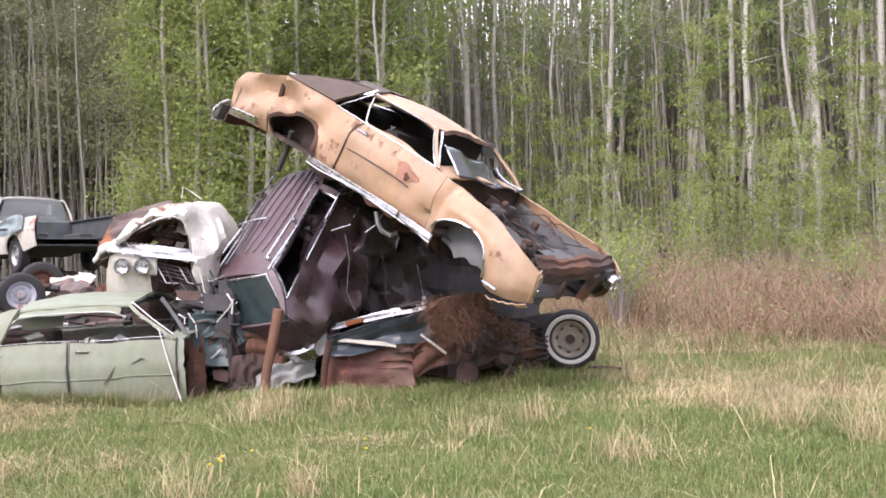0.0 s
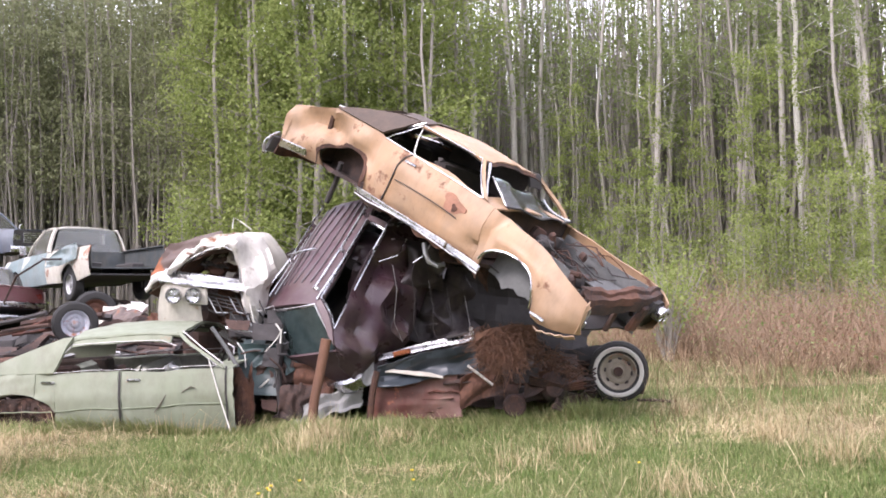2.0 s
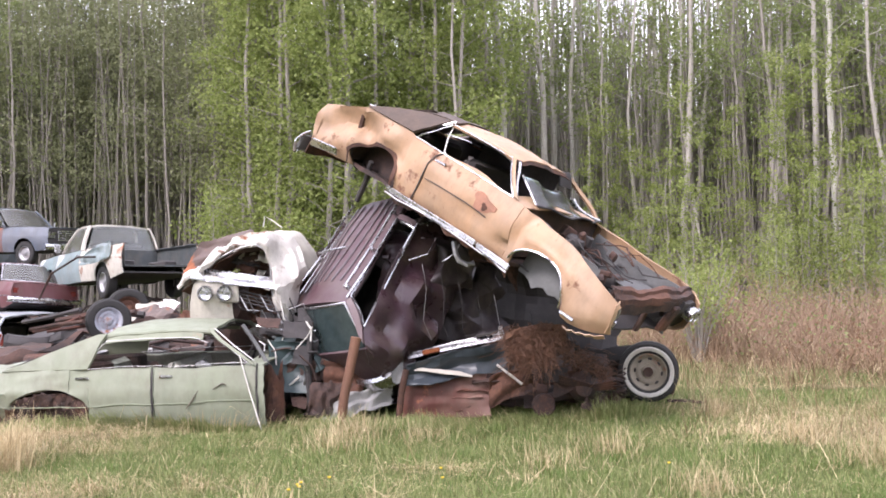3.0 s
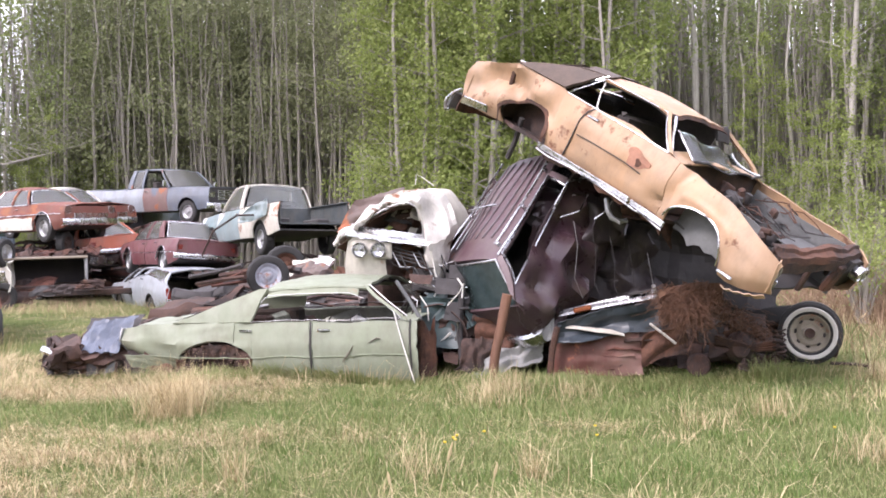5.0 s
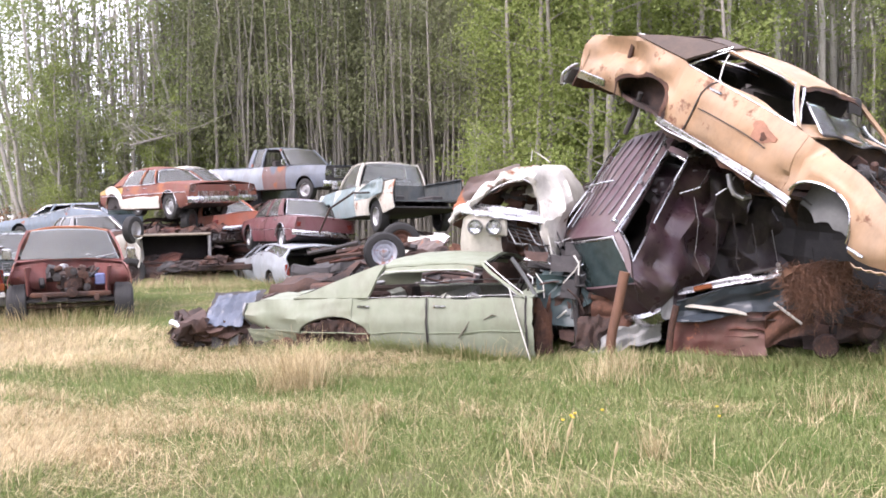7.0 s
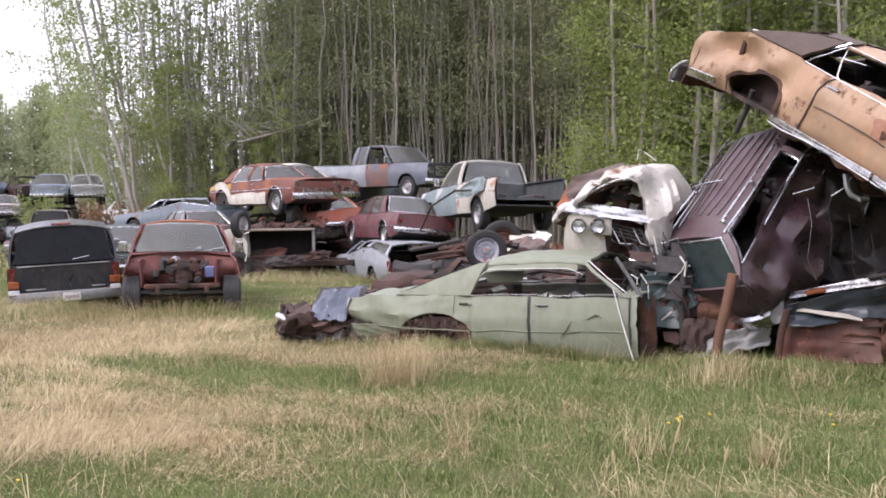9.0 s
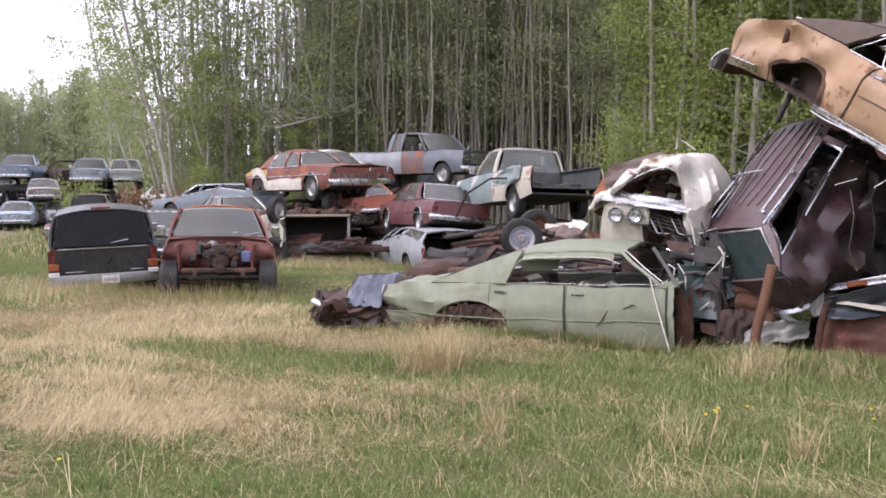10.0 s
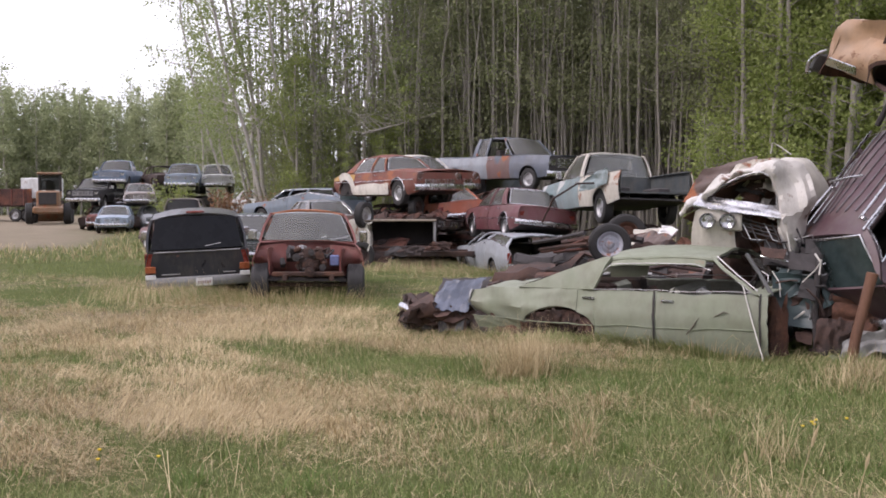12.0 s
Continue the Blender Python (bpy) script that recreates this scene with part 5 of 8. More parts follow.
SEDAN = dict(x=(-2.32, 2.30), hubs=[1.38, -1.36], wheel=0.315, arch=0.37,
             top=[(-2.32, 0.86), (-1.4, 0.92), (0.9, 0.92), (2.3, 0.80)], bot=[(-2.32, 0.38), (-1.8, 0.24), (1.8, 0.24), (2.3, 0.34)],
             plan=[(-2.32, 0.80), (-1.9, 0.86), (1.9, 0.87), (2.3, 0.80)], doors=[(-1.0, -0.06), (-0.04, 0.98)], crease=0.01,
             cab=dict(cowl=0.95, deck=-1.45, front=0.32, rear=-0.86, z=1.43, w=0.60, crown=0.06,
                      posts=[(0.95, 0.89, 0.34, 0.28), (-0.02, -0.08, -0.04, -0.10), (-1.0, -1.42, -0.74, -0.88)], windows=[(0.88, -0.02, 0.28, -0.04), (-0.08, -1.0, -0.10, -0.74)], frames=[(0.88, -1.02, 0.28, -0.76)]),
             seats=[(0.2, 0.9), (-0.75, 0.85)], front_bumper=(0.47, 0.14, 0.86), rear_bumper=(0.47, 0.14, 0.86), tails=[(0.62, 0.68, 0.26, 0.13)],
             lamps=[(0.62, 0.66, 0.09, False)], grille=(0.36, 0.5, 0.75, 5, CHROME), arch_trim=CHROME, strip=(0.55, 0.009, CHROME), screen_trim=CHROME)

FIFTIES = dict(x=(-2.62, 2.50), hubs=[1.55, -1.62], wheel=0.36, arch=0.42,
               top=[(-2.62, 0.88), (-2.0, 1.0), (-1.0, 1.02), (0.9, 1.02), (1.8, 1.0), (2.5, 0.95)], bot=[(-2.62, 0.42), (-2, 0.30), (2, 0.30), (2.5, 0.42)],
               plan=[(-2.62, 0.84), (-2.1, 0.95), (1.9, 0.97), (2.5, 0.88)], doors=[(-0.9, 0.05), (0.07, 0.95)], crown=0.09, tuck=0.12,
               cab=dict(cowl=0.85, deck=-1.65, front=0.42, rear=-0.98, z=1.56, w=0.60, crown=0.10, fall=0.06,
                        posts=[(0.85, 0.79, 0.44, 0.38), (-0.02, -0.08, 0.0, -0.06), (-1.1, -1.65, -0.85, -1.0)], windows=[(0.78, -0.02, 0.38, 0.0), (-0.08, -1.08, -0.06, -0.85)], frames=[(0.78, -1.08, 0.38, -0.85)]),
               front_bumper=(0.52, 0.2, 0.92), rear_bumper=(0.52, 0.2, 0.92), lamps=[(0.72, 0.86, 0.10, False)], grille=(0.55, 0.5, 0.74, 7, CHROME), strip=(0.74, 0.012, CHROME), screen_trim=CHROME, arch_trim=CHROME)

PICKUP = dict(x=(-2.72, 2.62), hubs=[1.68, -1.65], wheel=0.37, arch=0.43, tuck=0.05, crease=0.006,
              top=[(-2.72, 1.18), (-0.62, 1.18), (-0.60, 1.16), (0.9, 1.16), (2.62, 1.08)], bot=[(-2.72, 0.52), (-2, 0.42), (2, 0.42), (2.62, 0.48)],
              plan=[(-2.72, 0.94), (0, 0.97), (2.3, 0.97), (2.62, 0.93)], doors=[(-0.35, 0.80)], trunk=False, bed=(-2.70, -0.62, 0.72),
              cab=dict(cowl=0.92, deck=-0.52, front=0.32, rear=-0.46, z=1.80, w=0.70, crown=0.06, fall=0.03,
                       posts=[(0.92, 0.85, 0.34, 0.28), (-0.36, -0.55, -0.34, -0.47)], windows=[(0.84, -0.36, 0.28, -0.34)]),
              seats=[(0.15, 0.95)], seat_z=0.72, front_bumper=(0.55, 0.2, 0.98), lamps=[(0.74, 0.92, 0.11, True)], grille=(0.56, 0.78, 1.02, 6, DULL_METAL), tails=[(0.88, 0.95, 0.09, 0.36)], mirror=0.2, tyre_w=0.22)


def spec(base, **over):
    s = dict(base)
    cab = dict(base["cab"])
    cab.update(over.pop("cab", {}))
    s.update(over)
    s["cab"] = cab
    return s


def bent_coupe(v):
    """Front fender and tail sag, tail end twisted."""
    x = v[:, 0].copy()
    near = np.clip((0.3 - v[:, 1]) / 1.2, 0, 1)
    v[:, 0] -= 0.24 * near * np.maximum(0, x - 1.75)
    v[:, 2] += np.where(x > 0, 0.10 - 0.055 * x * x * (0.25 + 0.75 * near), 0.10 - 0.035 * x * x)
    return v


def sheet(name, label, corners, mat, seed, amp=0.05, scale=3.0, th=0.008, n=20, category="scrap panel", bulge=0.0, parent=None, ragged=0.06, folds=0.07):
    """A crumpled panel of sheet metal between four corners (going round)."""
    a, b, c, d = (np.array(p, float) for p in corners)
    u = np.linspace(0, 1, n)
    g = np.array([[(a * (1 - s) + b * s) * (1 - t) + (d * (1 - s) + c * s) * t for t in u] for s in u])
    nr = np.cross(b - a, d - a)
    nr /= np.linalg.norm(nr)
    g += (np.sin(np.pi * u)[:, None] * np.sin(np.pi * u)[None, :])[:, :, None] * nr * bulge
    rng = np.random.RandomState(seed + 500)
    size = 0.5 * (np.linalg.norm(b - a) + np.linalg.norm(d - a))
    for _ in range(7):
        w, ph = rng.normal(size=2) * 2.6, rng.uniform(0, 6)
        q = u[:, None] * w[0] + u[None, :] * w[1] + ph
        fold = 2 * np.abs((q / 2) % 1 - 0.5)
        g += fold[:, :, None] * nr * size * folds * rng.uniform(-1, 1)
    if ragged:
        rng = np.random.RandomState(seed + 77)
        mid = g.mean(axis=(0, 1))
        for i in range(n):
            for j in range(n):
                if i in (0, n - 1) or j in (0, n - 1):
                    g[i, j] += (mid - g[i, j]) * ragged * rng.rand()
    s = Shape().slab(g, th)
    w = crumple(seed, amp * 0.6, scale)
    if parent is not None:
        return part(name, s, mat, parent, label, w, 11)
    return tagged(part(name, s, mat, None, "", w, 11), label, category)


def bar(name, label, pts, r, mat, category="scrap bar", n=8, parent=None):
    ob = part(name, Shape().tube(pts, r, n), mat, parent, label)
    return ob if parent is not None else tagged(ob, label, category)


def flatten(k, floor=0.0):
    """Pressed down to k of its height."""
    def warp(v):
        v[:, 2] = floor + (v[:, 2] - floor) * k
        return v
    return warp


# ---- the near heap: peach coupe on top ----
PRIMER = plain("red_primer", (0.34, 0.17, 0.11), 0.8, 0, 0.3, 7)
WELL = plain("grey_undercoat", (0.12, 0.122, 0.12), 0.75, 0, 0.35, 4)
TAN_POSE = pose(-0.57, 12.28, 1.95, -7.1, 28.8, -34.7)


def dented_quarter(v):
    """Deep folds in the rear quarters."""
    k = np.clip((-v[:, 0] - 0.7) / 0.6, 0, 1) * np.clip(np.abs(v[:, 1]) / 0.8, 0, 1) * np.clip((1.08 - v[:, 2]) / 0.22, 0.12, 1)
    fold = np.sin(v[:, 0] * 9 + v[:, 2] * 5) + 0.7 * np.sin(v[:, 0] * 4.3 - v[:, 2] * 11 + 1)
    v[:, 1] -= np.sign(v[:, 1]) * k * (0.06 + 0.055 * fold)
    for a, c, d, amp in ((1.0, 0.45, 1.75, 0.14), (0.75, -0.6, 0.55, 0.08), (0.9, 0.9, 0.95, 0.10), (0.3, 1.0, -0.35, 0.09)):
        q = np.abs(a * v[:, 0] + c * v[:, 2] + d)
        v[:, 1] -= np.sign(v[:, 1]) * k * amp * np.clip(1 - q / 0.22, 0, 1)
    near = np.clip((-v[:, 1] - 0.5) / 0.3, 0, 1)
    v[:, 1] += 0.055 * near * np.clip(1 - np.abs(v[:, 0] - 1.02 - 0.45 * (v[:, 2] - 0.75)) / 0.13, 0, 1)
    v[:, 1] += 0.030 * near * np.clip(1 - np.abs(v[:, 0] - 0.62 + 0.60 * (v[:, 2] - 0.60)) / 0.10, 0, 1) * np.clip((0.75 - v[:, 2]) / 0.2, 0, 1)
    v[:, 1] += 0.035 * near * np.clip(1 - np.abs(v[:, 2] - 0.52 - 0.05 * np.sin(v[:, 0] * 5)) / 0.05, 0, 1) * (v[:, 0] > -0.5) * (v[:, 0] < 0.9)
    f = np.clip((v[:, 0] - 1.0) / 0.8, 0, 1) * np.clip((0.4 - v[:, 1]), 0, 1)
    v[:, 1] += 0.018 * f * np.sin(v[:, 0] * 7 + v[:, 2] * 8)
    return v


TAN_WARP = chain(dented_quarter, crumple(3, 0.016, 2.6), bent_coupe)
coupe = vehicle("tan_coupe", "faded peach two-door hardtop wreck tipped nose-down on the heap", "car", TAN_POSE,
                spec(COUPE, paint=PEACH, hood=False, nose=False, tail=True, wheels=[(0, 0), (0, 0)], pan_end=0.95, belly=RUST_DARK), TAN_WARP)


def coupe_part(name, shape, mat, label=""):
    return part(name, shape, mat, coupe, label, TAN_WARP)


# vinyl rear roof and sail, laid over the steel
coupe_part("vinyl_roof", Shape().slab(np.array([[(x, y * 0.665, 1.357 + 0.055 * (1 - abs(y) ** 2.6) - 0.05 * max(0, -x - 0.75) ** 1.5) for y in np.linspace(-1, 1, 9) for x in [-1.16 + q * (0.54 - 0.20 * (y + 1))]] for q in np.linspace(0, 1, 6)]), 0.006), VINYL, "brown vinyl roof covering")
rows = []
for k in np.linspace(0, 1, 6):
    rows.append([(-1.90 + 0.82 * k, y * (0.80 - 0.16 * k), 1.13 + (1.385 - 1.13) * k) for y in np.linspace(-1, 1, 9)])
coupe_part("rear_window_cover", Shape().slab(np.array(rows), 0.01), VINYL, "dark weathered rear window area")
for y in (-0.80, 0.80):
    coupe_part("sail_trim", Shape().tube([(-1.90, y * 1.03, 1.135), (-1.45, y * 1.06, 1.14), (-1.0, y * 1.06, 1.10), (-0.86, y * 0.95, 1.20), (-0.66, y * 0.82, 1.36)], 0.013, 6), CHROME, "bright roof-edge trim")
# rear bumper loop with its lamp, hanging low
for sgn in (-1, 1):
    g = np.linspace(0, 2 * np.pi, 25)
    loop = np.stack([-2.80 - 0.06 * np.cos(g), np.full(25, sgn * 0.88) + 0.02 * np.sin(g), 0.40 + 0.15 * np.sin(g)], 1)
    loop[:, 1] += sgn * -0.16 * np.cos(g)
    coupe_part("bumper_loop", Shape().tube(loop, 0.022, 8, False), CHROME, "chrome loop round the tail lamp")
    coupe_part("tail_lamp", Shape().box((-2.77, sgn * 0.86, 0.40), (0.06, 0.26, 0.24), 0.05), WELL, "dull dark tail lamp")
coupe_part("rear_valance", Shape().slab(np.array([[(-2.72 + 0.12 * abs(y) ** 2, y * 0.88, z) for y in np.linspace(-1, 1, 9)] for z in np.linspace(0.28, 0.62, 5)])[:, ::-1], 0.02), RUST, "rusted rear valance")
coupe_part("quarter_trim", Shape().box((-2.28, -0.955, 0.44), (0.42, 0.03, 0.10), 0.01), CHROME, "chrome bumper end")
# rocker mouldings
for a, b in ((-1.02, 0.55), (0.57, 1.06)):
    coupe_part("rocker_moulding", Shape().box(((a + b) / 2, -0.945, 0.292), (b - a, 0.03, 0.072), 0.01), CHROME, "chrome rocker moulding").data.shade_flat()
    coupe_part("rocker_bead", Shape().tube([(x, -0.952, 0.238) for x in np.linspace(a, b, 6)], 0.011, 6), DULL_METAL, "dull lower rocker bead")
    coupe_part("rocker_moulding", Shape().box(((a + b) / 2, 0.945, 0.285), (b - a, 0.035, 0.085), 0.01), CHROME, "chrome rocker moulding")
rng = np.random.RandomState(17)
xs = np.linspace(-1.05, 1.05, 40)
drop = 0.045 + 0.03 * np.sin(xs * 7) + 0.03 * np.sin(xs * 17 + 1) * (xs > -0.4) + 0.02 * rng.rand(40)
coupe_part("rusted_rocker", Shape().slab(np.array([[(x, -0.93 + 0.03 * k, 0.262 - dz * k) for k in np.linspace(0, 1, 4)] for x, dz in zip(xs, drop)]), 0.012), RUST, "ragged rusted rocker edge")
g = np.linspace(-0.1, math.pi + 0.15, 30)
lip = 0.015 + 0.03 * np.abs(np.sin(g * 4.3)) + 0.015 * rng.rand(30)
coupe_part("rusted_arch_lip", Shape().slab(np.array([[(-1.42 + (0.46 - 0.03 + q * e) * math.cos(a), -0.966 - 0.004 * (1 - q), 0.37 + (0.46 * 0.82 - 0.03 + q * e) * math.sin(a)) for q in (0, 0.5, 1)] for a, e in zip(g, lip)])[:, ::-1], 0.01), RUST, "ragged rust round the wheel arch")
coupe_part("side_crease_strip", Shape().tube([(x, -0.985, 0.62) for x in np.linspace(-0.5, 0.55, 10)], 0.006, 5), BLACK, "dark gap of lost side trim")
# rust hole and primer patch on the door
g = np.linspace(0, 2 * np.pi, 18)
for (cx, cz, ra, rb, mat, lift, lab) in ((0.42, 0.73, 0.19, 0.10, PRIMER, 0.980, "bare red primer patch"), (0.47, 0.70, 0.045, 0.045, RUST, 0.986, "rust hole")):
    rr = 1 + 0.18 * np.sin(3 * g + 1) + 0.1 * np.sin(5 * g)
    ring = np.stack([cx + ra * rr * np.cos(g), np.full(18, -lift), cz + rb * rr * np.sin(g)], 1)
    mid = np.repeat(np.array([[cx, -lift - 0.002, cz]]), 18, 0)
    back = ring + np.array([0, 0.012, 0])
    coupe_part("door_patch", Shape().grid(np.array([back, ring, mid]), True), mat, lab)
# near front wheel-well: grey inner apron with a ragged lower edge
rows = []
for k, z in enumerate(np.linspace(0.90, 0.30, 7)):
    rows.append([(x, -0.66 - 0.10 * math.sin((x - 1.0) * 3), z + (0.04 * math.sin(x * 9) + 0.03 * math.sin(x * 23)) * (k == 6)) for x in np.linspace(1.02, 2.02, 12)])
coupe_part("inner_apron", Shape().slab(np.array(rows), 0.012), WELL, "grey undersealed inner apron")
rows = [[(x, 0.70 + 0.03 * math.sin(x * 6), z) for x in np.linspace(1.0, 2.3, 14)] for z in np.linspace(0.88, 0.30, 6)]
coupe_part("inner_apron", Shape().slab(np.array(rows), 0.012), WELL, "grey undersealed inner apron")
# Grey firewall given a dark colour to hold the bay's shade.
coupe_part("firewall", Shape().slab(np.array([[(0.86 + 0.03 * math.sin(y * 5), y, z) for y in np.linspace(-0.85, 0.85, 10)] for z in np.linspace(0.35, 0.97, 6)]), 0.012), RUST_DARK, "dark rusted firewall panel")
# radiator support and rusty front crossbeam
BEAM = ((0.0, 0.0), (0.065, 0.006), (0.08, -0.03), (0.15, -0.034), (0.165, -0.11))
rows = [[(2.31 + dx - 0.07 * max(0, y - 0.3), y, 0.90 + dz + 0.015 * math.sin(y * 8 + dx * 20) - 0.02 * math.cos(y * 3)) for y in np.linspace(-0.74, 0.84, 30)] for dx, dz in BEAM]
coupe_part("front_crossbeam", Shape().slab(np.array(rows), 0.012), RUST, "folded rusty front crossbeam")
coupe_part("radiator_frame", Shape().box((2.24, 0.0, 0.62), (0.05, 1.25, 0.06), 0.012).box((2.24, -0.58, 0.66), (0.05, 0.06, 0.36), 0.012).box((2.24, 0.60, 0.66), (0.05, 0.06, 0.36), 0.012), RUST_DARK, "empty radiator frame")
coupe_part("bay_tray", Shape().slab(np.array([[(x, y, 0.66 + 0.03 * math.sin(x * 5 + y * 7)) for y in np.linspace(0.10, 0.70, 6)] for x in np.linspace(1.80, 2.18, 6)]), 0.012), WELL, "grey battery tray and apron")
erng = np.random.RandomState(23)
for k in range(22):
    at = (erng.uniform(0.95, 1.85), erng.uniform(-0.45, 0.60), erng.uniform(0.50, 0.84))
    if k % 3 == 0:
        coupe_part("engine_piece", Shape().lathe([(0.001, -0.05), (0.05, -0.05), (0.06, -0.02), (0.055, 0.05), (0.02, 0.06), (0.001, 0.06)], 12, at, "xyz"[k % 2 * 2]), (RUST_DARK, BLACK)[k % 2], "rusty engine part")
    else:
        coupe_part("engine_piece", Shape().box(at, tuple(erng.uniform(0.05, 0.22, 3)), 0.015, tuple(erng.uniform(-35, 35, 3))), (RUST_DARK, BLACK, RUST, RUST_DARK)[k % 4], "rusty engine part")
coupe_part("crossbeam_lip", Shape().slab(np.array([[(2.455 + 0.01 * math.sin(y * 9), y, z) for y in np.linspace(-0.70, 0.42, 12)] for z in np.linspace(0.80, 0.68, 3)])[:, ::-1], 0.012), RUST_DARK, "bent rusty lip")
coupe_part("front_support", Shape().box((2.46, 0.30, 0.58), (0.07, 0.14, 0.34), 0.015, (0, 8, 0)), RUST, "rusty support leg")
coupe_part("front_support", Shape().box((2.34, 0.02, 0.52), (0.05, 0.06, 0.36), 0.012), RUST_DARK, "rusty support leg")
# Black sheet under the bay stands in for the shade inside it.
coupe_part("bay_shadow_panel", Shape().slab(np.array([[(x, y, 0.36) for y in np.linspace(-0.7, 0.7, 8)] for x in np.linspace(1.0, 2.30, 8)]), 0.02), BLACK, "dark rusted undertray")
coupe_part("lamp_housing", Shape().slab(np.array([[(2.45 - 0.16 * k * k, y, z) for y in np.linspace(0.44, 0.90, 6)] for k, z in zip(np.linspace(0, 1, 5), np.linspace(0.82, 0.46, 5))])[:, ::-1], 0.05), BLACK, "dark lamp housing")
for y, z in ((0.62, 0.69), (0.80, 0.71)):
    h = coupe_part("headlight", Shape().lathe([(0.080, 2.48), (0.086, 2.58), (0.074, 2.595), (0.066, 2.58), (0.001, 2.56)], 18, (0, y, z), "x"), CHROME)
    part("lens", Shape().lathe([(0.068, 2.582), (0.05, 2.595), (0.001, 2.602)], 18, (0, y, z), "x"), LENS, h, "clouded headlight lens", TAN_WARP)
coupe_part("headlight_bucket", Shape().lathe([(0.08, 2.42), (0.09, 2.50), (0.066, 2.50), (0.05, 2.42), (0.001, 2.40)], 16, (0, -0.74, 0.72), "x"), DULL_METAL, "empty headlight bucket")
xs = np.linspace(2.12, 2.55, 16)
coupe_part("torn_fender_edge", Shape().slab(np.array([[(x, -np.interp(x, [2.1, 2.45, 2.56], [0.945, 0.91, 0.82]) + 0.05 * k, float(np.interp(x, [2.12, 2.16, 2.34, 2.47, 2.56], [0.31, 0.31, 0.38, 0.45, 0.52])) - 0.03 * k - 0.02 * abs(math.sin(x * 31))) for k in np.linspace(0, 1, 4)] for x in xs]), 0.01), PEACH, "torn lower fender edge")
coupe_part("bent_trim", Shape().tube([(2.50, -0.66, 0.62), (2.47, -0.66, 0.52), (2.40, -0.67, 0.44)], 0.012, 6), CHROME, "bent bright trim end")
coupe_part("corner_trim", Shape().box((2.08, -0.945, 0.40), (0.26, 0.02, 0.03), 0.008, (0, -12, 0)), CHROME, "chrome corner trim")
coupe_part("fender_cap", Shape().slab(np.array([[(2.555 - 0.22 * q ** 1.6 - 0.10 * (k - 0.55) ** 2, -0.815 + 0.24 * q, 0.52 + 0.33 * k) for q in np.linspace(0, 1, 7)] for k in np.linspace(0, 1, 8)]), 0.012), PEACH, "dented blunt fender end")
# Black tube along the seam stands in for the shade in the gap.
coupe_part("door_gap", Shape().tube([(-0.55, -0.915, 0.30), (-0.555, -0.955, 0.45), (-0.55, -0.975, 0.66), (-0.54, -0.968, 0.80), (-0.50, -0.935, 0.93), (-0.44, -0.915, 0.985)], 0.008, 6), BLACK, "dark open gap behind the door")
# engine bay clutter
rng = np.random.RandomState(8)
for k in range(18):
    p0 = np.array((rng.uniform(0.92, 1.6), rng.uniform(-0.6, 0.66), rng.uniform(0.55, 0.9)))
    pts = [p0 + np.array((0.12 * j, 0.10 * math.sin(j * 1.3 + k), 0.07 * math.cos(j * 1.1 + k * 2))) for j in range(6)]
    coupe_part("engine_hose", Shape().tube(pts, rng.uniform(0.004, 0.012), 6), (BLACK, RUST_DARK, RUST)[k % 3], "")
coupe_part("air_box", Shape().lathe([(0.001, 0.70), (0.11, 0.70), (0.13, 0.73), (0.13, 0.80), (0.11, 0.83), (0.001, 0.83)], 18, (1.15, -0.05, 0), "z"), BLACK, "rusty air cleaner")
# fallen windshield, crazed and sagging, and bent roof header
rows = []
for k in np.linspace(0, 0.72, 9):
    rows.append([(0.86 - 0.52 * k + 0.12 * (1 - y * y), 0.02 + y * (0.80 - 0.16 * k), 1.0 + 0.27 * k - 0.07 * math.sin(math.pi * k) * (1 + y) + 0.02 * math.sin(7 * y)) for y in np.linspace(-0.9, 1, 11)])
coupe_part("windshield", Shape().slab(np.array(rows), 0.006), GLASS_CRACKED, "crazed green-tinted windshield, sagging")
for y in (-0.9, 1.0):
    coupe_part("windshield_seal", Shape().tube([tuple(np.array(r[0 if y < 0 else -1]) + np.array((0, 0, 0.01))) for r in rows], 0.012, 6), CHROME, "bright windshield edge")
coupe_part("windshield_seal", Shape().tube([tuple(np.array(p) + np.array((0.02, 0, 0.01))) for p in rows[0]], 0.014, 6), BLACK, "dark cowl seal")
coupe_part("roof_header", Shape().slab(np.array([[(0.36 + 0.045 * k, y * 0.63, 1.315 + 0.05 * (1 - y * y) - 0.04 * k) for y in np.linspace(-1, 1, 9)] for k in np.linspace(0, 1, 4)]), 0.012), RUST, "rusty roof front lip")
coupe_part("roof_curl", Shape().slab(np.array([[(0.34 + 0.10 * k, y, 1.35 - 0.03 * k - 0.13 * k * k) for y in np.linspace(0.36, 0.64, 5)] for k in np.linspace(0, 1, 6)]), 0.03), BLACK, "dark torn curl of the roof corner")
coupe_part("seat_belt", Shape().tube([(-0.70, -0.60, 1.34), (-0.62, -0.72, 1.15), (-0.50, -0.84, 1.0), (-0.35, -0.90, 0.94)], 0.008, 5), WHITEWALL, "pale seat belt strap")
coupe_part("vent_frame", Shape().tube([(0.72, -0.865, 1.0), (0.60, -0.79, 1.13), (0.50, -0.70, 1.25), (0.44, -0.66, 1.31)], 0.017, 6), CHROME, "bright door-glass frame")
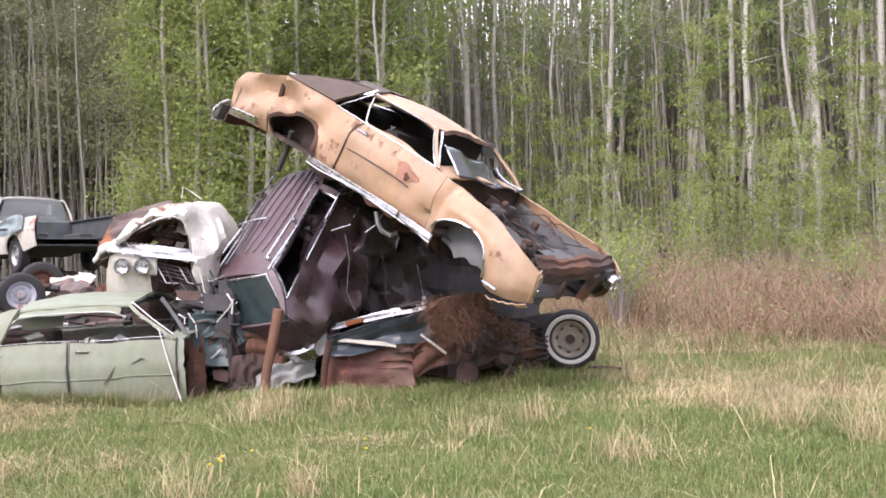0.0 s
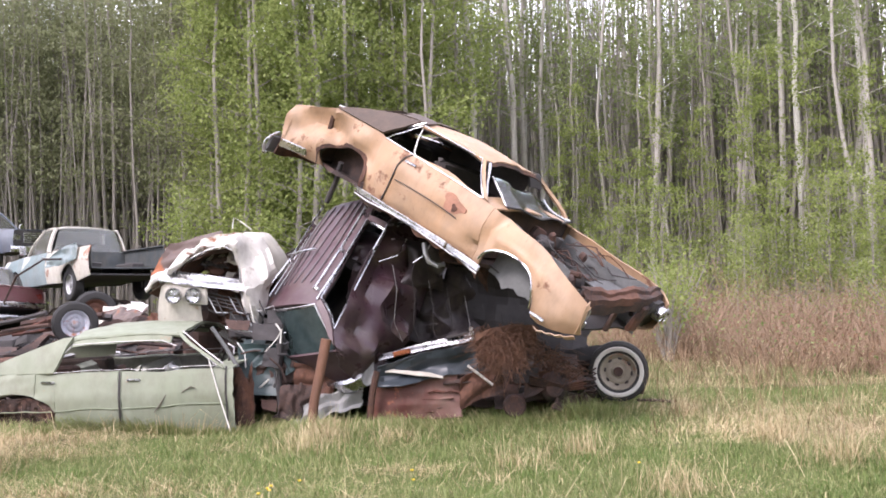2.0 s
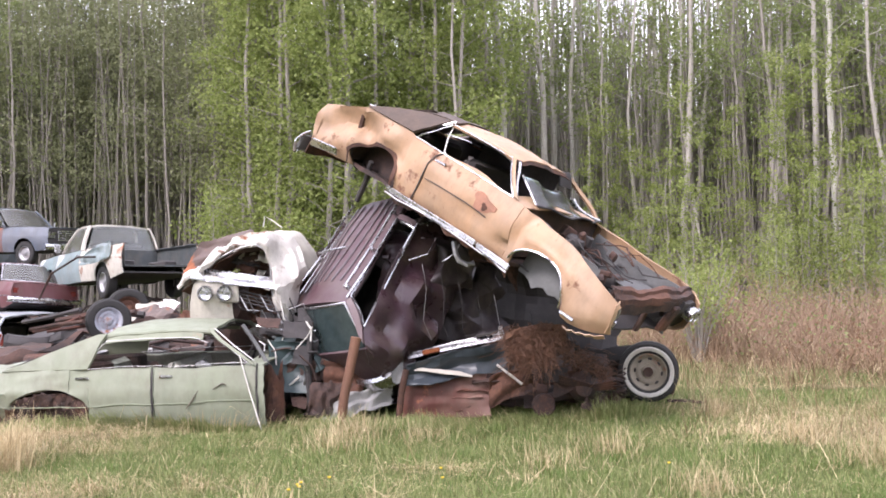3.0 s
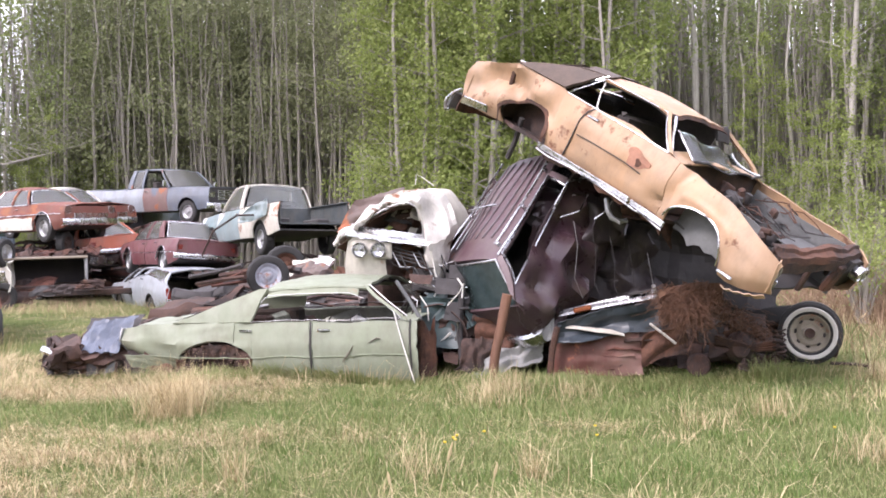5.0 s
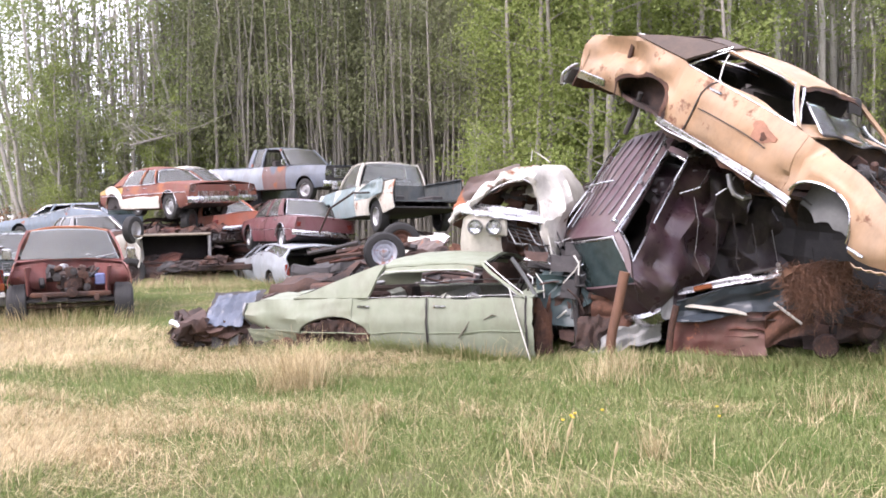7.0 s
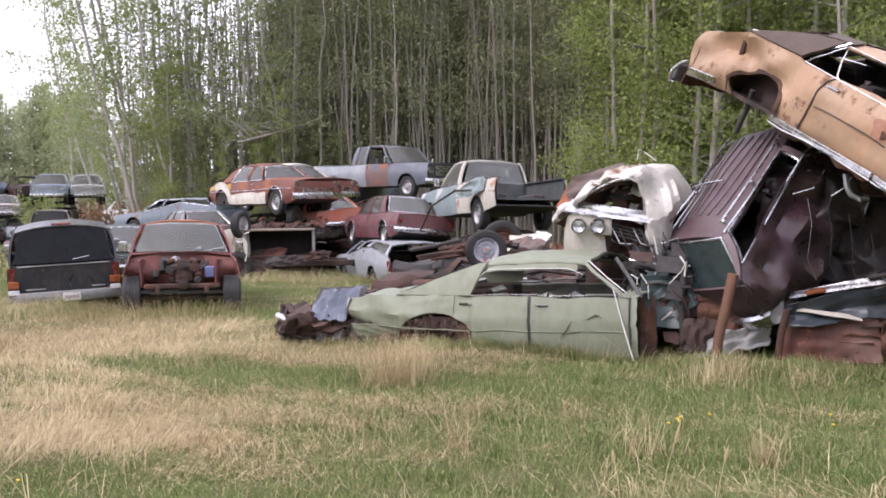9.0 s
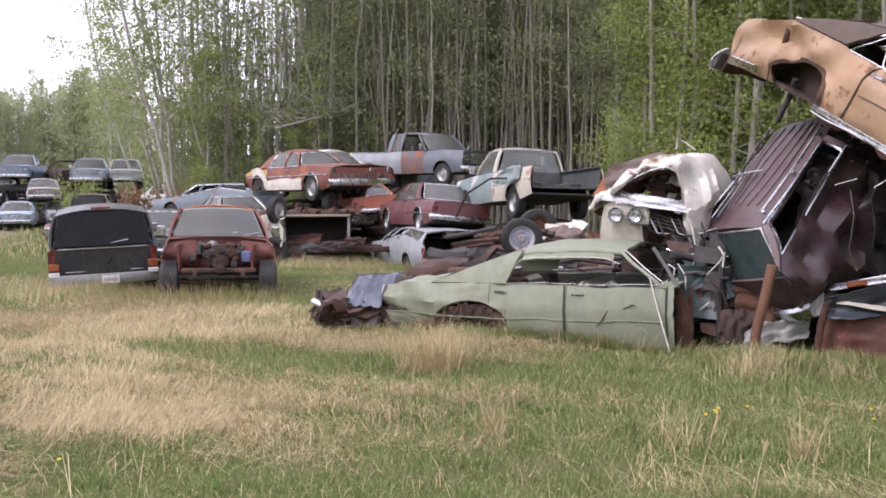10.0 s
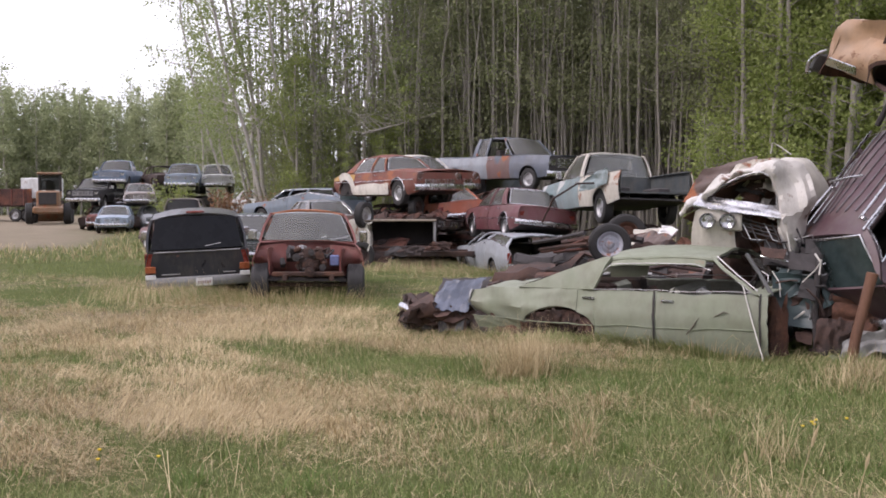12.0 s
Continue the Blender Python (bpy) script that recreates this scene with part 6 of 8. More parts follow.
# Added dark sheet across the cabin, so the window opening looks shaded.
rows = np.array([[(x, 0.50 + 0.05 * math.sin(x * 7), 1.28 - 0.40 * k + 0.03 * math.sin(x * 5)) for x in np.linspace(-0.95, 0.3, 12)] for k in np.linspace(0, 1, 6)])
coupe_part("sagging_headliner", Shape().slab(rows, 0.01), CABIN, "dark headliner cloth hanging inside")
# hanging pipe and prop strut
bar("tail_pipe", "short bright exhaust pipe hanging under the peach coupe", [(-0.78, 11.72, 2.16), (-0.76, 11.70, 2.02), (-0.72, 11.68, 1.93), (-0.62, 11.68, 1.88), (-0.54, 11.70, 1.90)], 0.032, DULL_METAL, "exhaust pipe")
bar("prop_strut", "dark steel strut under the tail of the peach coupe", [(-1.86, 12.42, 3.22), (-1.96, 12.55, 2.98), (-2.10, 12.68, 2.74)], 0.035, BLACK, "strut")

# ---- maroon wagon on its tail ----
WAG_POSE = pose(-0.70, 14.20, 2.15, -6.9, -47.3, 50.0)


def crushed_nose(v):
    """Everything ahead of the rear doors is folded up short."""
    x = v[:, 0].copy()
    over = np.maximum(0, x + 0.55)
    v[:, 0] = np.where(x > -0.55, -0.55 + over * 0.13, x)
    v[:, 2] -= np.minimum(over, 1.5) * 0.10
    v[:, 1] *= 1 - 0.10 * np.minimum(over, 1.2)
    return v


def buckled_side(v):
    """Hard buckles in the flanks, below the windows."""
    k = np.clip((np.abs(v[:, 1]) - 0.70) / 0.15, 0, 1) * np.clip((1.30 - v[:, 2]) / 0.25, 0, 1)
    d = np.zeros(len(v))
    for a, c, e, amp in ((2.3, 3.1, 0.2, 0.12), (-1.2, 4.6, 1.1, 0.09), (4.1, 1.0, 0.6, 0.09), (6.0, -5.0, 0.4, 0.05)):
        d += amp * (2 * np.abs(((a * v[:, 0] + c * v[:, 2] + e) / 2) % 1 - 0.5) - 0.3)
    v[:, 1] -= np.sign(v[:, 1]) * k * d
    return v


def a_size_larger(v):
    return v * 1.045


RIB = plain("tarnished_rib", (0.16, 0.135, 0.14), 0.4, 0.6, 0.4, 9)
WAG_WARP = chain(buckled_side, crushed_nose, crumple(5, 0.016, 2.4), a_size_larger)
# Black lining and headliner carry the shade of the wagon's cabin.
wagon = vehicle("maroon_station_wagon", "crushed maroon station wagon standing on its tail, ribbed roof", "car", WAG_POSE, spec(WAGON, paint=MAROON_DARK, roof_paint=MAROON, tail_paint=MAROON, cols=60, nose=False, hood=False, hubs=[], wheels=[], lining=BLACK, liner=BLACK, cab=dict(windows=[])), WAG_WARP)
for y in (-0.42, -0.28, -0.14, 0.0, 0.14, 0.28, 0.42):
    pts = [(x, y, 1.50 - 0.03 * (2 * (x + 2.28) / 2.7 - 1) ** 2 - 0.02 * (y / 0.6) ** 2) for x in np.linspace(-1.95 - 0.12 * (abs(y) > 0.3), -0.62, 12)]
    part("roof_rib", Shape().tube(pts, 0.009, 6), (RIB, DULL_METAL)[abs(y) > 0.3], wagon, "bright roof rib", WAG_WARP)
for y in (-0.56, 0.56):
    part("roof_rack_rail", Shape().tube([(x, y, 1.53) for x in np.linspace(-2.1, -0.6, 10)], 0.016, 6), CHROME, wagon, "roof-rack rail", WAG_WARP)
    for x in (-2.1, -1.5, -0.9):
        part("rack_foot", Shape().box((x, y, 1.49), (0.06, 0.03, 0.07), 0.01), CHROME, wagon, "", WAG_WARP)
part("roof_rack_bar", Shape().tube([(-1.45, y, 1.56) for y in np.linspace(0.62, -0.05, 6)], 0.014, 6), CHROME, wagon, "loose roof-rack crossbar", WAG_WARP)
part("drip_rail", Shape().tube([(x, -0.645, 1.455) for x in np.linspace(-2.25, -0.5, 12)], 0.016, 6), CHROME, wagon, "bright drip rail", WAG_WARP)

# Darker copy of the maroon, for skins lying in the shaded recess.
MAROON_SHADED = paint("sooty_maroon", (0.022, 0.013, 0.016), 0.2, 0.1, 0.4, 2.8)
# folded sheets of the wagon's torn flank
flank = thing("torn_wagon_flank", Matrix.Identity(4), "crumpled maroon door skins folded under the coupe", "scrap panel")
sheet("door_skin", "", [(-1.91, 12.10, 1.03), (-1.78, 12.57, 1.92), (-1.26, 12.72, 2.01), (-1.36, 12.27, 1.22)], MAROON_DARK, 41, 0.035, 4.5, n=30, folds=0.07, parent=flank, bulge=-0.10)
sheet("tail_corner_skin", "glossy dented tail corner", [(-2.03, 12.03, 0.60), (-1.94, 11.99, 1.05), (-1.36, 12.17, 1.23), (-1.43, 12.17, 0.54)], MAROON_DARK, 40, 0.018, 5, n=26, folds=0.045, parent=flank, bulge=-0.10, ragged=0.02)
sheet("door_skin", "", [(-1.78, 12.50, 1.95), (-1.77, 12.80, 2.40), (-1.02, 12.90, 2.18), (-1.15, 12.56, 1.48)], MAROON_DARK, 42, 0.06, 4.0, n=32, folds=0.10, parent=flank, bulge=-0.12)
sheet("door_skin", "", [(-1.36, 12.68, 0.95), (-1.34, 12.80, 2.03), (-0.32, 13.02, 1.86), (-0.10, 12.85, 0.88)], MAROON_SHADED, 43, 0.07, 3.4, n=32, folds=0.09, parent=flank)
sheet("door_skin", "", [(-1.15, 12.45, 1.55), (-1.02, 12.55, 2.22), (-0.55, 12.70, 2.10), (-0.62, 12.55, 1.62)], MAROON_SHADED, 39, 0.06, 4.2, n=28, folds=0.10, parent=flank, bulge=-0.1)
part("side_reflector", Shape().box((-1.66, 11.96, 0.83), (0.075, 0.03, 0.15), 0.012, (0, 4, 8)), RED_LENS, flank, "dull red side reflector")
for x, z in ((-1.48, 0.94), (-1.52, 0.79)):
    part("side_clip", Shape().box((x, 12.02, z), (0.045, 0.02, 0.045), 0.006, (0, 20, 8)), PLATE_WHITE, flank, "small white clip")
sheet("rust_skin", "rusty torn inner panel", [(-0.55, 12.35, 1.95), (-0.60, 12.45, 2.45), (-0.05, 12.35, 2.05), (-0.02, 12.30, 1.55)], RUST, 44, 0.06, 4.5, parent=flank)
# Black backing sheet stands in for the dark hollow behind the skins.
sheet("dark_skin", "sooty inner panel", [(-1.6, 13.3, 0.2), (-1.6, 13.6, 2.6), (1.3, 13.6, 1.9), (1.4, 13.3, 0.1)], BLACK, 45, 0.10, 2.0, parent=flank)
for pts in ([(-1.42, 11.98, 2.10), (-1.22, 12.05, 2.45), (-1.10, 12.2, 2.60)], [(-1.35, 11.95, 1.95), (-1.12, 12.0, 2.02), (-1.02, 12.1, 2.22), (-1.20, 12.0, 2.22)], [(-0.95, 12.1, 1.92), (-0.80, 12.1, 2.02), (-0.70, 12.15, 2.2)]):
    bar("trim_strip", "bent bright window trim", pts, 0.009, CHROME, parent=flank)
for k in range(7):
    x = -1.2 + 0.22 * k
    bar("loose_wire", "thin loose wire", [(x, 12.1, 1.9 - 0.1 * k), (x + 0.05, 12.05, 1.6 - 0.1 * k), (x + 0.02 * k, 12.1, 1.2 - 0.05 * k), (x + 0.1, 12.1, 0.95)], 0.004, (BLACK, DULL_METAL)[k % 4 == 0], n=5, parent=flank)

# ---- wreckage beneath ----
LOW_PRESS = chain(flatten(0.55), crumple(21, 0.06, 2.2))
vehicle("crushed_dark_sedan", "blackened sedan crushed flat at the bottom of the heap", "car", pose(-0.35, 13.55, -0.02, 0, 0, 8), spec(SEDAN, paint=RUST_DARK, wheels=[(0, 0), (0, 0)], lamps=[], arch_trim=None, strip=None, screen_trim=None, front_bumper=None, rear_bumper=None, cab=dict(windows=[], frames=[], windshield=False, backlight=False)), LOW_PRESS)
DENTED = plain("dented_chrome", (0.34, 0.34, 0.35), 0.30, 1.0, 0.5, 9, 0.35, 0.006)
chrome = thing("torn_bumper_panel", Matrix.Identity(4), "dented chrome tail panel with an amber lamp", "bumper")
sheet("chrome_panel", "dented chrome skin", [(-1.40, 11.95, 0.73), (-1.37, 12.02, 0.80), (-0.24, 12.15, 1.05), (-0.22, 12.08, 0.96)], DENTED, 46, 0.018, 5, folds=0.006, ragged=0.0, parent=chrome, th=0.012)
sheet("lower_skin", "dark painted skin", [(-1.45, 11.95, 0.40), (-1.40, 11.98, 0.69), (-0.22, 12.10, 0.93), (-0.15, 12.10, 0.55)], plain("dark_slate_skin", (0.035, 0.045, 0.055), 0.4, 0, 0.4, 3), 47, 0.03, 3, parent=chrome, bulge=0.08)
part("amber_lamp", Shape().box((-1.10, 11.965, 0.83), (0.22, 0.03, 0.065), 0.02, (0, -12, 0)), plain("faded_amber_lens", (0.24, 0.075, 0.03), 0.35, 0, 0.3, 8, 0.2), chrome, "faded amber lamp lens")
part("black_slot", Shape().box((-0.42, 12.06, 1.02), (0.28, 0.03, 0.04), 0.01, (0, -12, 0)), BLACK, chrome, "dark slot")
part("end_cap", Shape().box((-0.24, 12.08, 1.04), (0.05, 0.06, 0.16), 0.012, (0, -12, 0)), CHROME, chrome, "chrome end cap")
FLAKED = paint("flaking_rust_paint", (0.15, 0.055, 0.036), 0.5, 0.25, 0.6, 51.0, under=(0.10, 0.035, 0.026))
rust = thing("rusted_door_stack", Matrix.Identity(4), "crushed rust-red body panel with flaking pale paint", "scrap panel")
sheet("rust_panel", "", [(-1.48, 11.98, 0.0), (-1.42, 12.02, 0.58), (-0.42, 12.1, 0.54), (-0.38, 12.05, 0.02)], FLAKED, 48, 0.007, 5.5, parent=rust, bulge=-0.05, n=30, folds=0.010, ragged=0.04)
for k in range(5):
    sheet("crushed_fold", "", [(-1.42 + 0.2 * k, 12.0, 0.05 + 0.09 * k), (-1.40 + 0.2 * k, 12.2, 0.16 + 0.09 * k), (-0.75 + 0.12 * k, 12.22, 0.18 + 0.08 * k), (-0.72 + 0.12 * k, 12.02, 0.06 + 0.09 * k)], (RUST_RED, RUST_DARK, FLAKED)[k % 3], 480 + k, 0.008, 7, n=12, folds=0.04, parent=rust)
sheet("flaking_edge", "flaking pale paint edge", [(-1.30, 11.90, 0.60), (-1.28, 11.98, 0.645), (-0.62, 12.03, 0.545), (-0.60, 11.93, 0.51)], CREAM, 49, 0.006, 6, folds=0.004, ragged=0.0, parent=rust)
sheet("rust_panel", "", [(-0.40, 11.98, 0.12), (-0.36, 12.0, 0.50), (0.10, 12.10, 0.70), (0.12, 12.05, 0.32)], RUST, 50, 0.04, 5, parent=rust)
bar("pale_strip", "pale trim strip", [(-0.30, 11.93, 0.66), (-0.12, 11.92, 0.52), (0.0, 11.95, 0.42)], 0.016, WHITEWALL, parent=rust)
bar("rust_post", "rusted hinge post", [(-1.50, 11.85, 0.0), (-1.46, 11.84, 0.35), (-1.40, 11.86, 0.62)], 0.04, RUST, parent=rust)
# pale sheets at the foot of the wagon
pale = plain("galvanised_sheet", (0.26, 0.26, 0.25), 0.55, 0.2, 0.3, 3)
sheet("pale_sheet", "pale grey crumpled sheet metal lying by the post", [(-2.48, 11.78, 0.03), (-2.35, 11.95, 0.26), (-1.55, 12.1, 0.50), (-1.60, 11.95, 0.22)], pale, 51, 0.03, 6, category="sheet metal")
sheet("pale_sheet", "pale grey bent bumper bracket", [(-1.66, 11.90, 0.40), (-1.62, 11.95, 0.52), (-1.44, 11.98, 0.74), (-1.44, 11.95, 0.46)], pale, 52, 0.02, 5, category="sheet metal")
sheet("rust_fragment", "rust-brown torn fragment on the ground", [(-2.65, 11.80, 0.05), (-2.60, 11.95, 0.45), (-2.22, 12.0, 0.50), (-2.25, 11.85, 0.08)], RUST_DARK, 53, 0.04, 6)
sheet("rust_fragment", "rust-brown torn fragment on the ground", [(-2.45, 12.05, 0.30), (-2.42, 12.15, 0.72), (-1.75, 12.2, 0.66), (-1.75, 12.1, 0.40)], RUST, 54, 0.05, 5)
# wooden-looking rusty post
pp = np.array([(-2.16, 11.56, -0.06), (-2.12, 11.57, 0.30), (-2.04, 11.58, 0.66), (-1.96, 11.59, 1.04)])
PIPE = plain("rust_brown_pipe", (0.17, 0.083, 0.05), 0.75, 0, 0.35, 6, 0.4, 0.006, None, (1, 1, 0.3))
tagged(part("leaning_post", Shape().tube(pp, [0.062, 0.058, 0.058, 0.062], 12), PIPE), "rust-brown post leaning against the wagon", "post")

# ---- dead vines hanging from the heap ----
def hang_vines(name, label, lines, count, seed, length, mat, r=0.006):
    rng = np.random.RandomState(seed)
    s = Shape()
    for _ in range(count):
        a, b = lines[rng.randint(len(lines))]
        t = rng.rand()
        p = np.array(a) * (1 - t) + np.array(b) * t + rng.normal(0, 0.05, 3)
        ln = length * (0.35 + 0.9 * rng.rand())
        q, pts = p.copy(), [p.copy()]
        side = rng.normal(0, 0.05, 3)
        for k in range(5):
            q = q + np.array((side[0] * 0.5 + rng.normal(0, 0.022), side[1] * 0.4 + rng.normal(0, 0.018) - 0.01 * (k == 0), -ln / 5 + rng.normal(0, 0.012)))
            q[2] = max(q[2], 0.03)
            pts.append(q.copy())
        s.tube(pts, np.linspace(r, r * 0.4, 6), 3, False)
    return tagged(part(name, s, mat, None, "", None, 0), label, "vines", kind="stuff")


VINE = plain("dead_vine", (0.145, 0.074, 0.044), 0.9, 0, 0.5, 12, 0.3)
layers = [((-0.16 + 0.05 * k, 11.78 - 0.03 * k, 1.05 - 0.08 * k), (0.42 - 0.05 * k, 11.66 - 0.02 * k, 1.10 - 0.08 * k)) for k in range(4)]
hang_vines("dead_vines", "mat of brown dead vines hanging over the wreck", layers, 1500, 1, 0.17, VINE, 0.0042)
hang_vines("vine_wisps", "longer wisps of dead vine", layers[1:], 170, 4, 0.36, VINE, 0.003)
hang_vines("vine_tangle", "tangle of brown dead vines along the wreck", [((0.40, 11.7, 1.0), (1.05, 12.0, 0.64)), ((0.5, 11.9, 0.80), (1.08, 12.2, 0.5))], 260, 2, 0.13, VINE, 0.004)
rows = np.array([[(x, 11.75 + 0.12 * math.sin(x * 3) + 0.25 * k, 1.07 - 0.10 * k - 0.16 * (x - 0.1) ** 2 + 0.04 * math.sin(x * 9)) for x in np.linspace(-0.15, 0.55, 9)] for k in np.linspace(0, 1, 4)])
tagged(part("vine_mat", Shape().slab(rows, 0.08), VINE, None, "", crumple(60, 0.03, 6)), "thick brown crust of dead roots and soil", "roots", kind="stuff")

# rusted axle and engine lumps
axle = thing("rusted_axle", Matrix.Identity(4), "rust-brown axle and springs lying in the grass", "axle")
part("axle_tube", Shape().tube([(0.30, 12.1, 0.22), (0.9, 12.3, 0.30), (1.35, 12.85, 0.42)], [0.06, 0.055, 0.05], 10), RUST_DARK, axle)
part("differential", Shape().lathe([(0.001, -0.16), (0.10, -0.15), (0.18, -0.05), (0.19, 0.05), (0.10, 0.15), (0.001, 0.16)], 16, (0.75, 12.12, 0.36)), RUST_DARK, axle)
part("brake_drum", Shape().lathe([(0.001, -0.08), (0.12, -0.08), (0.14, -0.05), (0.14, 0.06), (0.06, 0.07), (0.001, 0.07)], 18, (0.26, 11.98, 0.16)), RUST, axle)
for k in range(4):
    part("leaf_spring", Shape().tube([(0.45, 11.92 + 0.02 * k, 0.52 - 0.03 * k), (0.85, 11.95 + 0.02 * k, 0.40 - 0.02 * k), (1.14, 12.05, 0.44 - 0.03 * k)], 0.018, 6), RUST, axle)
g = np.linspace(0, 10 * np.pi, 70)
part("coil_spring", Shape().tube(np.stack([1.18 + 0.07 * np.cos(g), 12.0 + 0.07 * np.sin(g), 0.28 + 0.010 * g], 1), 0.012, 5), RUST_DARK, axle)
for k, (x, y, z, sx, sz) in enumerate(((0.62, 12.0, 0.50, 0.5, 0.3), (0.85, 12.15, 0.56, 0.45, 0.22), (0.95, 11.95, 0.18, 0.5, 0.25))):
    sheet("crumpled_lump", "crumpled dark rusty body fragment", [(x - sx / 2, y, z - sz / 2), (x - sx / 2, y + 0.15, z + sz / 2), (x + sx / 2, y + 0.2, z + sz / 2), (x + sx / 2, y + 0.05, z - sz / 2)], (RUST_DARK, RUST)[k % 2], 70 + k, 0.06, 7)
# whitewall wheel
RIM_CREAM = paint("cream_rim_paint", (0.30, 0.26, 0.20), 0.55, 0.2, 0.6, 30.0)
wheel = thing("whitewall_wheel", pose(1.62, 12.75, 0.47, 0, 8, -8), "whitewall tyre on a rusty cream steel rim", "wheel")
add_wheel(wheel, (0, 0, 0), 0.385, 0.22, -1, RIM_CREAM, True)
part("hub_bore", Shape().lathe([(0.062, -0.075), (0.060, -0.088), (0.040, -0.086), (0.001, -0.080)], 18), RUST_DARK, wheel, "rusty open hub bore")
for k in range(8):
    a = 2 * math.pi * k / 8
    part("rim_slot", Shape().box((0.168 * math.cos(a), -0.058, 0.168 * math.sin(a)), (0.055, 0.02, 0.026), 0.009, (0, -math.degrees(a) + 90, 0)), BLACK, wheel, "dark ventilation slot")
wheel = thing("bare_tyre", pose(1.30, 13.3, 0.56, 70, 0, 20), "bald black tyre jammed under the wreck", "tyre")
add_wheel(wheel, (0, 0, 0), 0.37, 0.22, -1, RUST_DARK)
bar("loose_rod", "thin rusty rod on the ground", [(1.85, 12.7, 0.10), (2.10, 12.8, 0.08), (2.35, 12.8, 0.05)], 0.02, RUST_DARK)

# ---- cream wreck behind the green sedan ----
cream = thing("cream_car_wreck", Matrix.Identity(4), "cream sedan folded double, twin headlights facing out", "car")
rim = np.array([(-4.42, 1.67), (-4.32, 1.83), (-4.10, 2.04), (-3.70, 2.24), (-3.26, 2.35), (-2.99, 2.34), (-2.80, 2.10), (-2.72, 1.83), (-2.87, 1.56), (-2.90, 1.33), (-2.97, 1.15)])
arch = np.array([(-4.38, 1.60), (-4.23, 1.74), (-4.01, 1.94), (-3.66, 2.13), (-3.40, 2.20), (-3.24, 2.11), (-3.19, 1.91), (-3.18, 1.68), (-3.16, 1.51), (-3.12, 1.34), (-3.05, 1.17)])
u = np.linspace(0, 10, 41)
rim, arch = (np.stack([np.interp(u, range(11), c[:, i]) for i in (0, 1)], 1) for c in (rim, arch))
for c in (rim, arch):
    c[1:-1] = (c[:-2] + 2 * c[1:-1] + c[2:]) / 4
swell = np.array([[(*(a * (1 - k) + r * k), 12.40 + 0.22 * k * k - 0.07 * math.sin(math.pi * k)) for k in np.linspace(0, 1, 9)] for a, r in zip(arch, rim)])
swell = swell[:, :, [0, 2, 1]]


def hammered(v):
    """Creases running down the folded fender."""
    for a, c, d in ((5.0, 1.2, 0.3), (3.1, -2.2, 1.9), (8.5, 2.5, 0.8)):
        v[:, 1] += 0.11 * (np.abs(((a * v[:, 0] + c * v[:, 2] + d) / 2) % 1 - 0.5) - 0.25) * 4 * 0.5
    return v


part("arched_fender", Shape().slab(swell, 0.012), WHITE_ENAMEL, cream, "white dented front fender round an empty wheel arch", chain(hammered, crumple(81, 0.014, 8)), 18)
back = swell[:30, 4:].copy()
back[:, :, 1] = 12.62 + 0.75 * np.linspace(0, 1, back.shape[1])[None, :]
back[:, :, 2] += 0.02
part("folded_hood", Shape().slab(back, 0.012), CREAM, cream, "cream hood arched and torn", crumple(80, 0.03, 4))
part("wheel_liner", Shape().slab(np.array([[(x + 0.02, 12.46 + 0.8 * k, z - 0.02 - 0.05 * k) for k in np.linspace(0, 1, 6)] for x, z in arch]), 0.01), RUST, cream, "rusted inside of the wheel arch", crumple(80, 0.02, 4))
part("arch_bead", Shape().tube([(x, 12.395, z) for x, z in arch[4:]], 0.012, 6), DULL_METAL, cream, "thin rolled arch edge")
sheet("back_panel", "dented cream panel with rusty rim", [(-4.35, 13.3, 1.75), (-4.0, 13.5, 2.28), (-3.4, 13.6, 2.42), (-3.4, 13.4, 2.0)], CREAM, 83, 0.03, 4, parent=cream)
prow = np.array([[(-4.27 + 0.06 * k + (0.60 - 0.06 * k) * j - 0.04 * math.sin(3 * k), 12.50 - 0.16 * math.sin(math.pi * min(1, 0.25 + j * 0.55)) + 0.10 * (1 - k) ** 2, 1.20 + 0.50 * k + 0.10 * math.sin(math.pi * j) * k - 0.04 * j) for j in np.linspace(0, 1, 12)] for k in np.linspace(0, 1, 9)])
part("lamp_fender", Shape().slab(prow[:, ::-1], 0.014), CREAM, cream, "cream headlight fender", crumple(84, 0.012, 5))
part("lamp_panel", Shape().box((-3.85, 12.385, 1.575), (0.50, 0.04, 0.24), 0.05, (6, 2, -5)), CREAM, cream, "cream lamp panel")
sheet("chrome_moulding", "long chrome hood moulding", [(-4.22, 12.32, 1.77), (-4.16, 12.46, 1.91), (-3.08, 12.44, 1.72), (-3.10, 12.31, 1.59)], CHROME, 86, 0.012, 5, folds=0.006, ragged=0.0, parent=cream, th=0.02)
for x, z in ((-4.02, 1.575), (-3.765, 1.57)):
    h = part("headlight", Shape().lathe([(0.100, -0.06), (0.105, 0.02), (0.094, 0.045), (0.084, 0.02), (0.075, -0.01), (0.001, -0.05)], 22, (0, 0, 0)), CHROME, cream)
    h.data.transform(Matrix.Translation((x, 12.30, z)) @ Matrix.Rotation(math.pi + 0.12, 4, "Z"))
    ln = part("lens", Shape().lathe([(0.083, 0.018), (0.055, 0.035), (0.001, 0.042)], 22, (0, 0, 0)), LENS, h, "clouded glass lens")
    ln.data.transform(Matrix.Translation((x, 12.30, z)) @ Matrix.Rotation(math.pi + 0.12, 4, "Z"))
